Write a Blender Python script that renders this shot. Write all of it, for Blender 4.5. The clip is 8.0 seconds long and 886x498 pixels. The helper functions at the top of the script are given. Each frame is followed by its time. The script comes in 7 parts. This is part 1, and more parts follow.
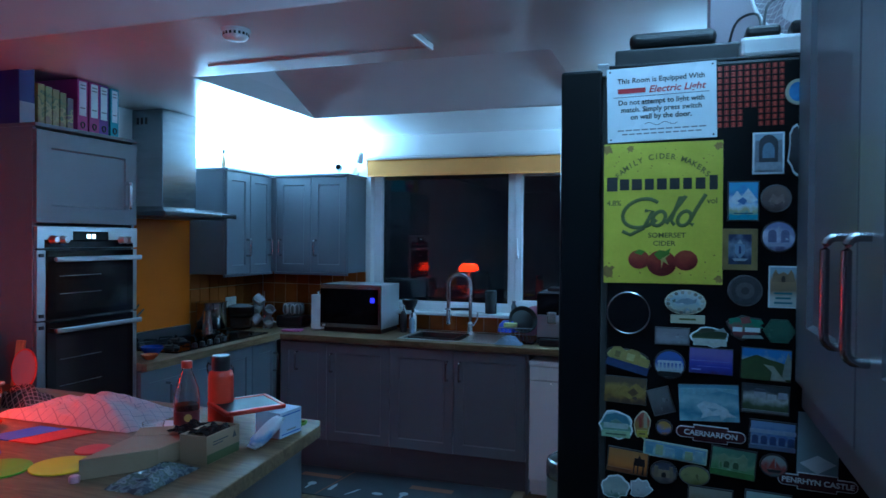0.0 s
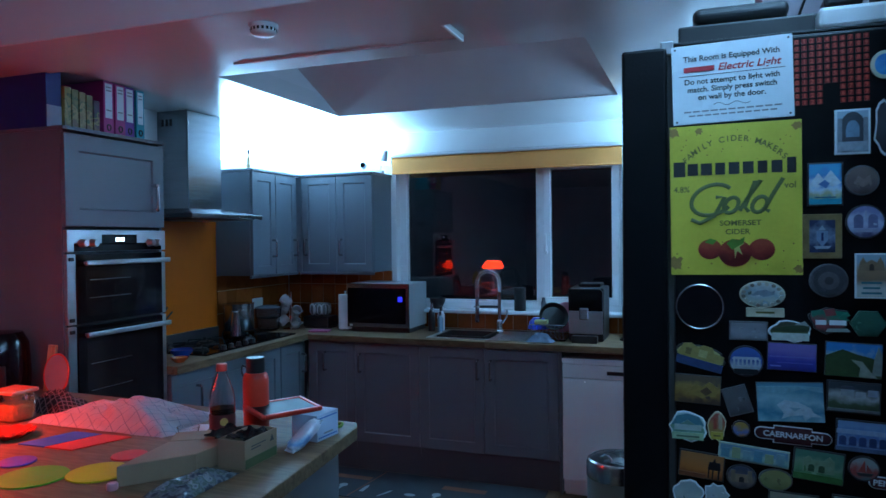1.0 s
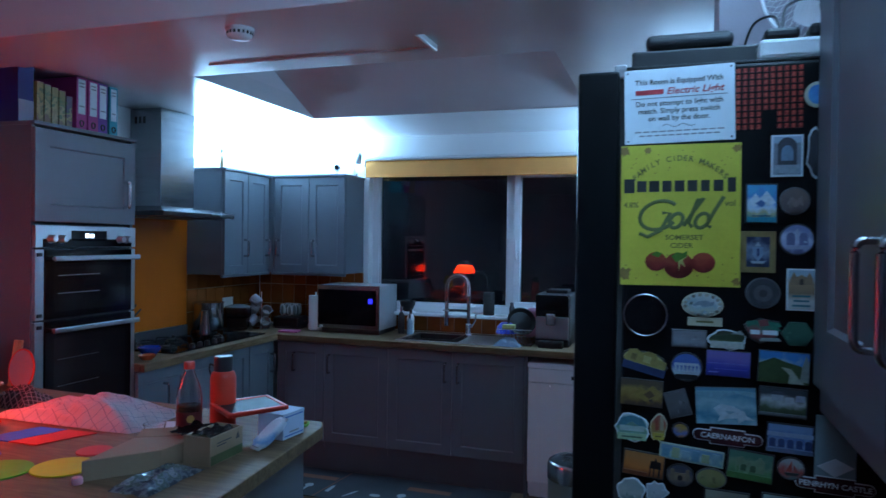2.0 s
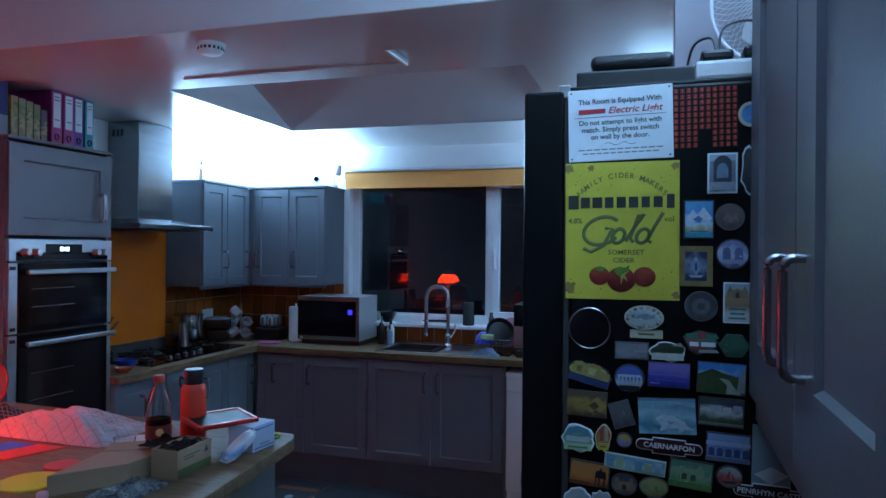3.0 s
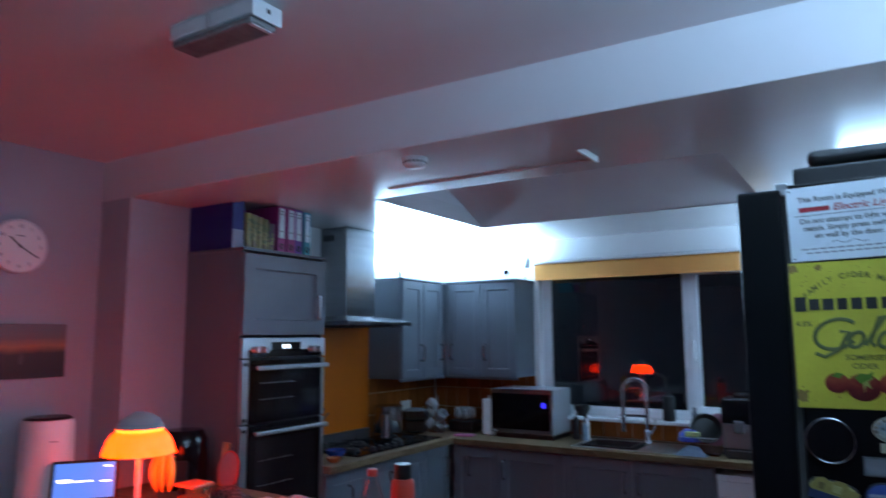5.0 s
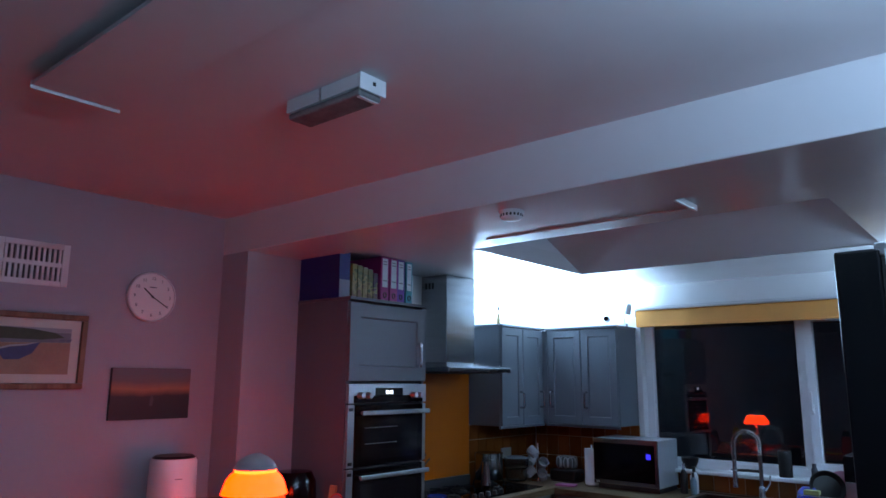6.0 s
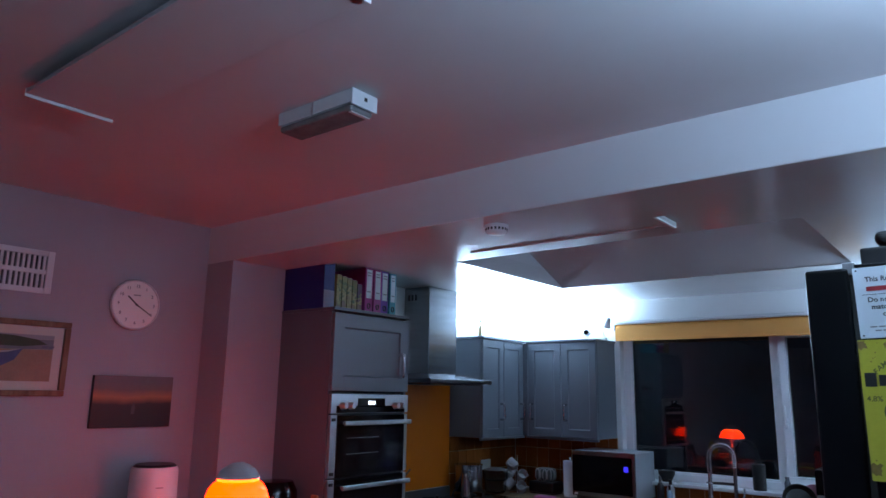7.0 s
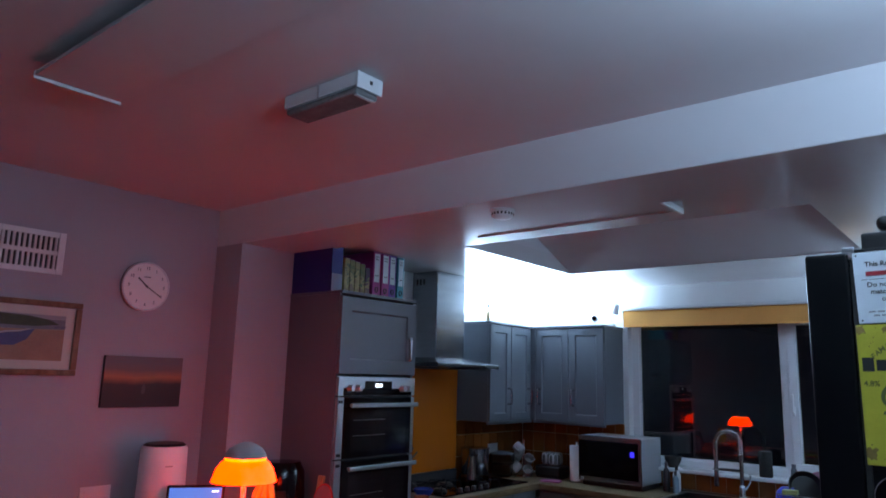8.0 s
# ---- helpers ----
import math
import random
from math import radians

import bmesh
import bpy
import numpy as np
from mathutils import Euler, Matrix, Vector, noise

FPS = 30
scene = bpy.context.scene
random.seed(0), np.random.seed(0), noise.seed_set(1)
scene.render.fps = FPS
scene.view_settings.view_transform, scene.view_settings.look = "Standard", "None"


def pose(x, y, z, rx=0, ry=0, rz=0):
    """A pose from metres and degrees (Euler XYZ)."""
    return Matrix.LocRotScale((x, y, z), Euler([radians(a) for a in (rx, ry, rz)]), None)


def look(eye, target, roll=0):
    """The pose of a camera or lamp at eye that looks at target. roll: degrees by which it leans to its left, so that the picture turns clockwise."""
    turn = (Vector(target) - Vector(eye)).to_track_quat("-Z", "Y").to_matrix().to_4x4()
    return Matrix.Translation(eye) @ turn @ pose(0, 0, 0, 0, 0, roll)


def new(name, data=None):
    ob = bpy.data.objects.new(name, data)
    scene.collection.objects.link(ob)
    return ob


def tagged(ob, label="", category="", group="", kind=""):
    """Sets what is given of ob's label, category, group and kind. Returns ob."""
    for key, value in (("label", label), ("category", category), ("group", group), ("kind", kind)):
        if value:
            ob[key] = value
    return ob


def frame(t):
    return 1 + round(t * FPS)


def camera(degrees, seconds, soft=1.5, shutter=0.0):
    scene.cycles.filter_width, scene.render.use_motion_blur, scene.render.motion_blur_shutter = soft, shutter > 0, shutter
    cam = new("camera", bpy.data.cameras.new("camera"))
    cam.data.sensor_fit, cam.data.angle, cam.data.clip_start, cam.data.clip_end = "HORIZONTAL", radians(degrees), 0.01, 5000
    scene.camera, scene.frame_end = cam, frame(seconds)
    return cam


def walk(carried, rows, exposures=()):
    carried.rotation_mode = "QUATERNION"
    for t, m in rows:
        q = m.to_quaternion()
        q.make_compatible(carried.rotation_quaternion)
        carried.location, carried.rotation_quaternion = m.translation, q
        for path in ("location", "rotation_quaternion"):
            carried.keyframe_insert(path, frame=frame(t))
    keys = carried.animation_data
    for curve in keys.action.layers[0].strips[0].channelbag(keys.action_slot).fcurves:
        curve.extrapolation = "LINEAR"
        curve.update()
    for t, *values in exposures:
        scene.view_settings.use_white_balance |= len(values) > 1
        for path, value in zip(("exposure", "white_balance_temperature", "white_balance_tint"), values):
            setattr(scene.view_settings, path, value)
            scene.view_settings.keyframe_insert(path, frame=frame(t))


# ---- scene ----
cam = camera(65.1, 8.0, shutter=0.5)
PATH = [
    (0, (0.226, 0.433, 1.57), (-0.414, 2.327, 1.542), 0.5),
    (0.5, (0.192, 0.455, 1.567), (-0.473, 2.341, 1.547), 0.1),
    (1, (0.148, 0.475, 1.562), (-0.543, 2.352, 1.529), -0.6),
    (1.5, (0.133, 0.46, 1.564), (-0.562, 2.335, 1.529), -0.2),
    (2, (0.186, 0.427, 1.569), (-0.434, 2.328, 1.545), 0.8),
    (3.5, (0.265, 0.416, 1.59), (-0.326, 2.327, 1.613), 0.6),
    (4, (0.258, 0.402, 1.599), (-0.527, 2.238, 1.709), 0.0),
    (4.5, (0.21, 0.394, 1.602), (-0.566, 2.226, 1.802), -1.5),
    (5, (0.232, 0.356, 1.616), (-0.824, 2.036, 1.866), -0.3),
    (6.5, (0.299, 0.264, 1.64), (-0.982, 1.749, 2.037), 0.7),
    (7, (0.302, 0.24, 1.632), (-0.926, 1.767, 2.036), 1.0),
    (7.5, (0.316, 0.229, 1.633), (-0.907, 1.753, 2.055), 1.5),
    (8, (0.324, 0.249, 1.624), (-0.934, 1.761, 1.987), 1.6),
]
walk(cam, [(t, look(eye, target, roll)) for t, eye, target, roll in PATH],
     exposures=[(0, 0.14, 5700, -4), (1.5, 0.07, 6000, 5), (2, 0.07, 6100, 7), (3.5, 0.13, 6550, 12), (4.5, 0.2, 6900, 13),
                (5.2, 0.0, 7100, 14), (6.5, -0.2, 7300, 19), (8, -0.2, 7800, 20)])

# ---- light ----
world = bpy.data.worlds.new("world")
world.use_nodes = True
world.node_tree.nodes["Background"].inputs[0].default_value = (0.02, 0.03, 0.06, 1)
world.node_tree.nodes["Background"].inputs[1].default_value = 0.05
scene.world = world


def area_lamp(name, m, sx, sy, watts, colour):
    data = bpy.data.lights.new(name, "AREA")
    data.shape, data.size, data.size_y, data.energy, data.color = "RECTANGLE", sx, sy, watts, colour
    ob = new(name, data)
    ob.matrix_world = m
    return ob


def point_lamp(name, at, watts, colour, radius):
    data = bpy.data.lights.new(name, "POINT")
    data.energy, data.color, data.shadow_soft_size = watts, colour, radius
    ob = new(name, data)
    ob.location = at
    return ob


COLD = (0.34, 0.66, 1.02)
EMBER = (1.0, 0.08, 0.045)
# light strips lying on top of the wall cabinets, shining up
area_lamp("strip_light_west", pose(-2.80, 4.72, 2.10, 180, 0, 0), 0.12, 0.8, 36, COLD)
area_lamp("strip_light_north", pose(-2.45, 5.05, 2.10, 180, 0, 0), 0.8, 0.12, 33, COLD)
# added unseen lamp with no cabinet under it, brightens the ceiling's right side
area_lamp("fill_light_corner", pose(0.35, 4.75, 2.08, 180, 0, 0), 0.5, 0.3, 58, COLD)
# unseen strip, assumed to lie on the wall cabinets beside the camera
area_lamp("strip_light_east", pose(0.60, 0.95, 2.13, 180, 0, 0), 0.12, 1.3, 70, COLD)
# the table lamp's bulb
point_lamp("table_lamp_bulb", (-2.17, 2.02, 1.225), 10.2, EMBER, 0.03)

# ---- materials ----
def material(name, colour, rough=0.5, metal=0.0, vary=0.12, scale=6.0, bump=0.0, bscale=60.0, spec=0.5, coat=0.0, emit=None, power=0.0, stretch=(1, 1, 1)):
    m = bpy.data.materials.new(name)
    m.use_nodes = True
    nt = m.node_tree
    b = nt.nodes["Principled BSDF"]
    b.inputs["Roughness"].default_value = rough
    b.inputs["Metallic"].default_value = metal
    b.inputs["Specular IOR Level"].default_value = spec
    b.inputs["Coat Weight"].default_value = coat
    tc = nt.nodes.new("ShaderNodeTexCoord")
    mp = nt.nodes.new("ShaderNodeMapping")
    mp.inputs["Scale"].default_value = stretch
    nt.links.new(tc.outputs["Object"], mp.inputs[0])
    if vary > 0:
        n1 = nt.nodes.new("ShaderNodeTexNoise")
        n1.inputs["Scale"].default_value = scale
        n1.inputs["Detail"].default_value = 6
        nt.links.new(mp.outputs[0], n1.inputs["Vector"])
        n2 = nt.nodes.new("ShaderNodeTexNoise")
        n2.inputs["Scale"].default_value = scale * 9
        n2.inputs["Detail"].default_value = 3
        nt.links.new(mp.outputs[0], n2.inputs["Vector"])
        add = nt.nodes.new("ShaderNodeMath")
        add.operation = "MULTIPLY_ADD"
        nt.links.new(n2.outputs[0], add.inputs[0])
        add.inputs[1].default_value = 0.4
        nt.links.new(n1.outputs[0], add.inputs[2])
        ramp = nt.nodes.new("ShaderNodeMapRange")
        ramp.inputs[1].default_value, ramp.inputs[2].default_value = 0.35, 1.05
        ramp.inputs[3].default_value, ramp.inputs[4].default_value = 1 - vary, 1 + vary
        nt.links.new(add.outputs[0], ramp.inputs[0])
        mix = nt.nodes.new("ShaderNodeVectorMath")
        mix.operation = "SCALE"
        mix.inputs[0].default_value = colour
        nt.links.new(ramp.outputs[0], mix.inputs["Scale"])
        nt.links.new(mix.outputs[0], b.inputs["Base Color"])
        rr = nt.nodes.new("ShaderNodeMapRange")
        rr.inputs[1].default_value, rr.inputs[2].default_value = 0.3, 1.0
        rr.inputs[3].default_value, rr.inputs[4].default_value = max(0.02, rough * 0.85), min(1.0, rough * 1.2)
        nt.links.new(n1.outputs[0], rr.inputs[0])
        nt.links.new(rr.outputs[0], b.inputs["Roughness"])
    else:
        b.inputs["Base Color"].default_value = (*colour, 1)
    if bump > 0:
        n3 = nt.nodes.new("ShaderNodeTexNoise")
        n3.inputs["Scale"].default_value = bscale
        n3.inputs["Detail"].default_value = 4
        nt.links.new(mp.outputs[0], n3.inputs["Vector"])
        bp = nt.nodes.new("ShaderNodeBump")
        bp.inputs["Strength"].default_value = bump
        bp.inputs["Distance"].default_value = 0.002
        nt.links.new(n3.outputs[0], bp.inputs["Height"])
        nt.links.new(bp.outputs[0], b.inputs["Normal"])
    if emit:
        b.inputs["Emission Color"].default_value = (*emit, 1)
        b.inputs["Emission Strength"].default_value = power
    return m


def wood(name, dark, light, rough=0.45, along=(1, 12, 12)):
    m = material(name, light, rough, 0, 0.15, 5, 0.15, 40, spec=0.3)
    nt = m.node_tree
    b = nt.nodes["Principled BSDF"]
    tc = nt.nodes.new("ShaderNodeTexCoord")
    mp = nt.nodes.new("ShaderNodeMapping")
    mp.inputs["Scale"].default_value = along
    nt.links.new(tc.outputs["Object"], mp.inputs[0])
    n = nt.nodes.new("ShaderNodeTexNoise")
    n.inputs["Scale"].default_value, n.inputs["Detail"].default_value, n.inputs["Distortion"].default_value = 4, 8, 0.8
    nt.links.new(mp.outputs[0], n.inputs["Vector"])
    ramp = nt.nodes.new("ShaderNodeValToRGB")
    ramp.color_ramp.elements[0].position, ramp.color_ramp.elements[0].color = 0.35, (*dark, 1)
    ramp.color_ramp.elements[1].position, ramp.color_ramp.elements[1].color = 0.65, (*light, 1)
    nt.links.new(n.outputs[0], ramp.inputs[0])
    nt.links.new(ramp.outputs[0], b.inputs["Base Color"])
    return m


def glass(name, colour=(1, 1, 1), rough=0.0, ior=1.45):
    m = bpy.data.materials.new(name)
    m.use_nodes = True
    b = m.node_tree.nodes["Principled BSDF"]
    b.inputs["Base Color"].default_value = (*colour, 1)
    b.inputs["Roughness"].default_value = rough
    b.inputs["Transmission Weight"].default_value = 1
    b.inputs["IOR"].default_value = ior
    return m


WALL = material("wall_paint", (0.41, 0.375, 0.41), 0.75, 0, 0.03, 2, 0.25, 180)
WALL_WHITE = material("white_wall_paint", (0.80, 0.80, 0.80), 0.6, 0, 0.03, 2, 0.2, 160)
CEIL = material("ceiling_paint", (0.68, 0.65, 0.665), 0.65, 0, 0.04, 1.5, 0.2, 140)
GLOSSY = material("satin_ceiling_paint", (0.70, 0.68, 0.69), 0.19, 0, 0.03, 1.5, 0.22, 6)
GREY = material("grey_cabinet_paint", (0.125, 0.142, 0.165), 0.38, 0, 0.05, 3, 0.12, 220)
GREY_DARK = material("grey_plinth_paint", (0.085, 0.09, 0.10), 0.5, 0, 0.06, 3, 0.1, 200)
GROOVE = material("groove_shadow_line_paint", (0.12, 0.13, 0.145), 0.6, 0, 0.05, 3)
OAK = wood("oak_worktop", (0.105, 0.064, 0.030), (0.185, 0.12, 0.062), 0.6, (2, 14, 14))
OAK_Y = wood("oak_worktop_lengthwise", (0.12, 0.07, 0.033), (0.20, 0.128, 0.066), 0.6, (14, 2, 14))
FLOORWOOD = wood("floor_board_oak", (0.11, 0.066, 0.034), (0.19, 0.125, 0.068), 0.5, (10, 1.5, 10))
STEEL = material("brushed_steel", (0.50, 0.51, 0.53), 0.34, 1.0, 0.05, 3, 0.06, 90, stretch=(1, 1, 14))
HOODSTEEL = material("dull_hood_steel", (0.27, 0.28, 0.295), 0.26, 1.0, 0.12, 4, 0.05, 90, stretch=(1, 1, 14))
DARKCHROME = material("dark_chrome", (0.42, 0.43, 0.45), 0.22, 1.0, 0.04)
CHROME = material("chrome", (0.80, 0.81, 0.83), 0.2, 1.0, 0.0)
BLACKGLASS = material("black_glass", (0.005, 0.005, 0.006), 0.10, 0, 0.0, spec=0.28)
BLACK = material("black_plastic", (0.012, 0.012, 0.013), 0.4, 0, 0.15, 8, 0.1, 200)
FRIDGE = material("black_fridge_enamel", (0.0035, 0.004, 0.005), 0.34, 0, 0.15, 4, 0.15, 300, spec=0.22)
WHITE = material("white_plastic", (0.75, 0.76, 0.77), 0.35, 0, 0.03, 4)
PVC = material("white_window_plastic", (0.78, 0.80, 0.82), 0.3, 0, 0.03, 3)
ORANGE = material("orange_splashback_glass", (0.60, 0.135, 0.010), 0.25, 0, 0.04, 2, coat=0.4)
TILE = material("orange_brown_tile_glaze", (0.27, 0.080, 0.018), 0.2, 0, 0.14, 9, 0.1, 30)
GROUT = material("pale_grout", (0.50, 0.36, 0.22), 0.85, 0, 0.12, 20)
PANE = glass("window_glass", (0.9, 0.95, 0.97), 0.0, 1.5)
CLEAR = glass("clear_plastic", (0.95, 0.97, 0.97), 0.04, 1.4)
YELLOW_CLOTH = material("mustard_blind_fabric", (0.88, 0.38, 0.10), 0.85, 0, 0.06, 8, 0.3, 500)
RED = material("red_plastic", (0.55, 0.03, 0.015), 0.4, 0, 0.05, 6)
CARD = material("brown_cardboard", (0.27, 0.18, 0.11), 0.85, 0, 0.08, 8, 0.2, 90)


# ---- building helpers ----
def link(name, bm, mat, parent=None, label="", smooth=False):
    me = bpy.data.meshes.new(name)
    bmesh.ops.recalc_face_normals(bm, faces=bm.faces)
    bm.to_mesh(me)
    bm.free()
    me.materials.append(mat)
    if smooth:
        for p in me.polygons:
            p.use_smooth = True
        me.set_sharp_from_angle(angle=radians(38))
    ob = new(name, me)
    if parent is not None:
        ob.parent = parent
        ob.matrix_parent_inverse = parent.matrix_world.inverted()
    if label:
        ob["label"] = label
    return ob


def part(name, bm, mat, parent, label="", smooth=False):
    return link(name, bm, mat, parent, label, smooth)


def thing(name, label, category, group="", at=(0, 0, 0), rz=0, kind=""):
    ob = new(name)
    ob.matrix_world = pose(*at, 0, 0, rz)
    bpy.context.view_layer.update()
    ob.empty_display_size = 0.05
    return tagged(ob, label, category, group, kind)


def box(x0, x1, y0, y1, z0, z1, bev=0.0, seg=2, bm=None):
    b = bm or bmesh.new()
    r = bmesh.ops.create_cube(b, size=1.0)
    vs = r["verts"]
    for v in vs:
        v.co = Vector((x0 + (v.co.x + 0.5) * (x1 - x0), y0 + (v.co.y + 0.5) * (y1 - y0), z0 + (v.co.z + 0.5) * (z1 - z0)))
    if bev > 0:
        es = list({e for v in vs for e in v.link_edges})
        bmesh.ops.bevel(b, geom=es, offset=bev, segments=seg, profile=0.5, affect="EDGES")
    return b


def lathe(profile, seg=28, at=(0, 0, 0), bm=None):
    """A turned body from (radius, height) pairs; a radius of 0 closes it."""
    b = bm or bmesh.new()
    rings = []
    for r, z in profile:
        if r <= 1e-6:
            rings.append([b.verts.new((at[0], at[1], at[2] + z))])
        else:
            rings.append([b.verts.new((at[0] + r * math.cos(2 * math.pi * i / seg), at[1] + r * math.sin(2 * math.pi * i / seg), at[2] + z)) for i in range(seg)])
    for a, c in zip(rings, rings[1:]):
        for i in range(seg):
            j = (i + 1) % seg
            if len(a) == 1 and len(c) == 1:
                continue
            if len(a) == 1:
                b.faces.new((a[0], c[j], c[i]))
            elif len(c) == 1:
                b.faces.new((a[i], a[j], c[0]))
            else:
                b.faces.new((a[i], a[j], c[j], c[i]))
    return b


def tube(points, r, seg=10, bm=None, closed=False):
    """A round bar along points."""
    b = bm or bmesh.new()
    pts = [Vector(p) for p in points]
    rings = []
    n = len(pts)
    for i, p in enumerate(pts):
        a = pts[(i - 1) % n] if (closed or i > 0) else p
        c = pts[(i + 1) % n] if (closed or i < n - 1) else p
        d = (c - a).normalized()
        u = d.cross(Vector((0, 0, 1)))
        if u.length < 0.05:
            u = d.cross(Vector((0, 1, 0)))
        u.normalize()
        w = d.cross(u)
        rings.append([b.verts.new(p + r * (math.cos(2 * math.pi * k / seg) * u + math.sin(2 * math.pi * k / seg) * w)) for k in range(seg)])
    pairs = list(zip(rings, rings[1:])) + ([(rings[-1], rings[0])] if closed else [])
    for a, c in pairs:
        for k in range(seg):
            j = (k + 1) % seg
            b.faces.new((a[k], a[j], c[j], c[k]))
    if not closed:
        b.faces.new(rings[0][::-1])
        b.faces.new(rings[-1])
    return b


def arc(p0, p1, p2, n=8):
    """Points of a smooth bow from p0 by p1 to p2."""
    a, m, c = Vector(p0), Vector(p1), Vector(p2)
    return [(1 - t) ** 2 * a + 2 * t * (1 - t) * m + t * t * c for t in [i / n for i in range(n + 1)]]


def moved(bm, m):
    bmesh.ops.transform(bm, matrix=m, verts=bm.verts)
    return bm


def slab(outline, z0, z1, bev=0.0, bm=None):
    """A plate with any outline in x and y."""
    b = bm or bmesh.new()
    low = [b.verts.new((x, y, z0)) for x, y in outline]
    f = b.faces.new(low)
    r = bmesh.ops.extrude_face_region(b, geom=[f])
    vs = [g for g in r["geom"] if isinstance(g, bmesh.types.BMVert)]
    for v in vs:
        v.co.z = z1
    if bev > 0:
        es = [e for e in b.edges if all(abs(v.co.z - z1) < 1e-6 for v in e.verts)]
        bmesh.ops.bevel(b, geom=es, offset=bev, segments=2, profile=0.5, affect="EDGES")
    return b


def disc(r, n=32, sx=1, sy=1):
    return [(sx * r * math.cos(2 * math.pi * i / n), sy * r * math.sin(2 * math.pi * i / n)) for i in range(n)]


def structure(name, bm, mat, label, category, smooth=False):
    return tagged(link(name, bm, mat, None, "", smooth), label, category, "", "structure")

# ---- the rooms ----
WEST, KWEST, EAST, NORTH, SOUTH = -3.10, -2.885, 0.78, 5.18, -3.6
TOP, BEAM, KTOP = 2.512, 2.305, 2.33
floor = structure("floor", box(WEST - 0.1, EAST + 0.1, SOUTH - 0.1, NORTH + 0.1, -0.1, -0.012), GROUT, "warm oak floorboards under the kitchen", "floor")
structure("wall_west", box(WEST - 0.12, WEST, SOUTH, 2.385, -0.1, TOP + 0.1), WALL, "pale lilac grey painted wall with pictures", "wall")
structure("wall_pilaster", box(WEST - 0.12, -2.86, 2.385, 2.735, -0.1, BEAM), WALL, "pale painted pilaster under the ceiling beam", "wall")
structure("wall_kitchen_west", box(WEST - 0.12, KWEST, 2.735, NORTH + 0.25, -0.1, KTOP + 0.4), WALL_WHITE, "white kitchen wall behind the cooker", "wall")
structure("wall_east", box(EAST, EAST + 0.12, SOUTH, NORTH + 0.25, -0.1, TOP + 0.3), WALL, "pale painted wall behind the fridge", "wall")
structure("wall_stub", box(0.30, EAST, 2.385, 2.62, -0.1, BEAM), WALL, "pale painted wall end beside the fridge", "wall")
# unseen end wall, set far back to cut the light it bounces
structure("wall_south", box(WEST - 0.12, EAST + 0.12, SOUTH - 0.12, SOUTH, -0.1, TOP + 0.1), WALL, "unseen pale end wall closing the dining room, its place assumed", "wall")
structure("ceiling", box(WEST - 0.12, EAST + 0.12, SOUTH - 0.12, 2.385, TOP, TOP + 0.12), CEIL, "pale flat dining room ceiling", "ceiling")
structure("ceiling_beam", box(WEST - 0.12, EAST + 0.12, 2.385, 2.77, BEAM, TOP + 0.12, 0.004), GLOSSY, "pale satin painted dropped beam between the rooms", "beam")

# window wall with its opening
WX0, WX1, WZ0, WZ1 = -1.95, -0.30, 1.045, 2.12
b = box(WEST - 0.12, WX0, NORTH, NORTH + 0.25, -0.1, KTOP + 0.3)
box(WX1, EAST + 0.12, NORTH, NORTH + 0.25, -0.1, KTOP + 0.3, bm=b)
box(WX0, WX1, NORTH, NORTH + 0.25, -0.1, WZ0, bm=b)
box(WX0, WX1, NORTH, NORTH + 0.25, WZ1, KTOP + 0.3, bm=b)
structure("wall_north", b, WALL_WHITE, "white kitchen wall round the wide window", "wall")

# kitchen ceiling with a recess whose far side slopes up
RX0, RX1, RY0, RY1, RISE = -1.97, -0.26, 3.19, 4.36, 0.47
b = bmesh.new()
gx, gy = (WEST, RX0, RX1, EAST), (2.77, RY0, RY1, NORTH)
low = [[b.verts.new((x, y, KTOP)) for y in gy] for x in gx]
cells = [(i, j) for i in range(3) for j in range(3) if (i, j) != (1, 1)]
faces = [b.faces.new((low[i][j], low[i + 1][j], low[i + 1][j + 1], low[i][j + 1])) for i, j in cells]
ext = bmesh.ops.extrude_face_region(b, geom=faces)
for v in ext["geom"]:
    if isinstance(v, bmesh.types.BMVert):
        v.co.z += 0.1
structure("ceiling_kitchen", b, GLOSSY, "glossy pale kitchen ceiling with a recess", "ceiling")


def prism(pts, shift):
    """A slab between a flat outline and the same outline moved by shift."""
    bm = bmesh.new()
    lo = [bm.verts.new(p) for p in pts]
    hi = [bm.verts.new(Vector(p) + Vector(shift)) for p in pts]
    bm.faces.new(lo)
    bm.faces.new(hi[::-1])
    n = len(pts)
    for i in range(n):
        bm.faces.new((lo[i], hi[i], hi[(i + 1) % n], lo[(i + 1) % n]))
    return bm


rec = structure("ceiling_recess", prism(((RX0, RY1, KTOP + 0.003), (RX1, RY1, KTOP + 0.003), (RX1, RY0, KTOP + RISE), (RX0, RY0, KTOP + RISE)), (0, 0.03, 0.06)), CEIL, "matt pale sloping side of the ceiling recess", "ceiling")
structure("ceiling_recess_west", prism(((RX0, RY0, KTOP + 0.1), (RX0, RY1 - 0.2, KTOP + 0.1), (RX0, RY0, KTOP + RISE)), (-0.06, 0, 0)), CEIL, "matt pale upright cheek of the ceiling recess", "ceiling")
structure("ceiling_recess_east", prism(((RX1, RY0, KTOP + 0.1), (RX1, RY1 - 0.2, KTOP + 0.1), (RX1, RY0, KTOP + RISE)), (0.06, 0, 0)), CEIL, "matt pale upright cheek of the ceiling recess", "ceiling")
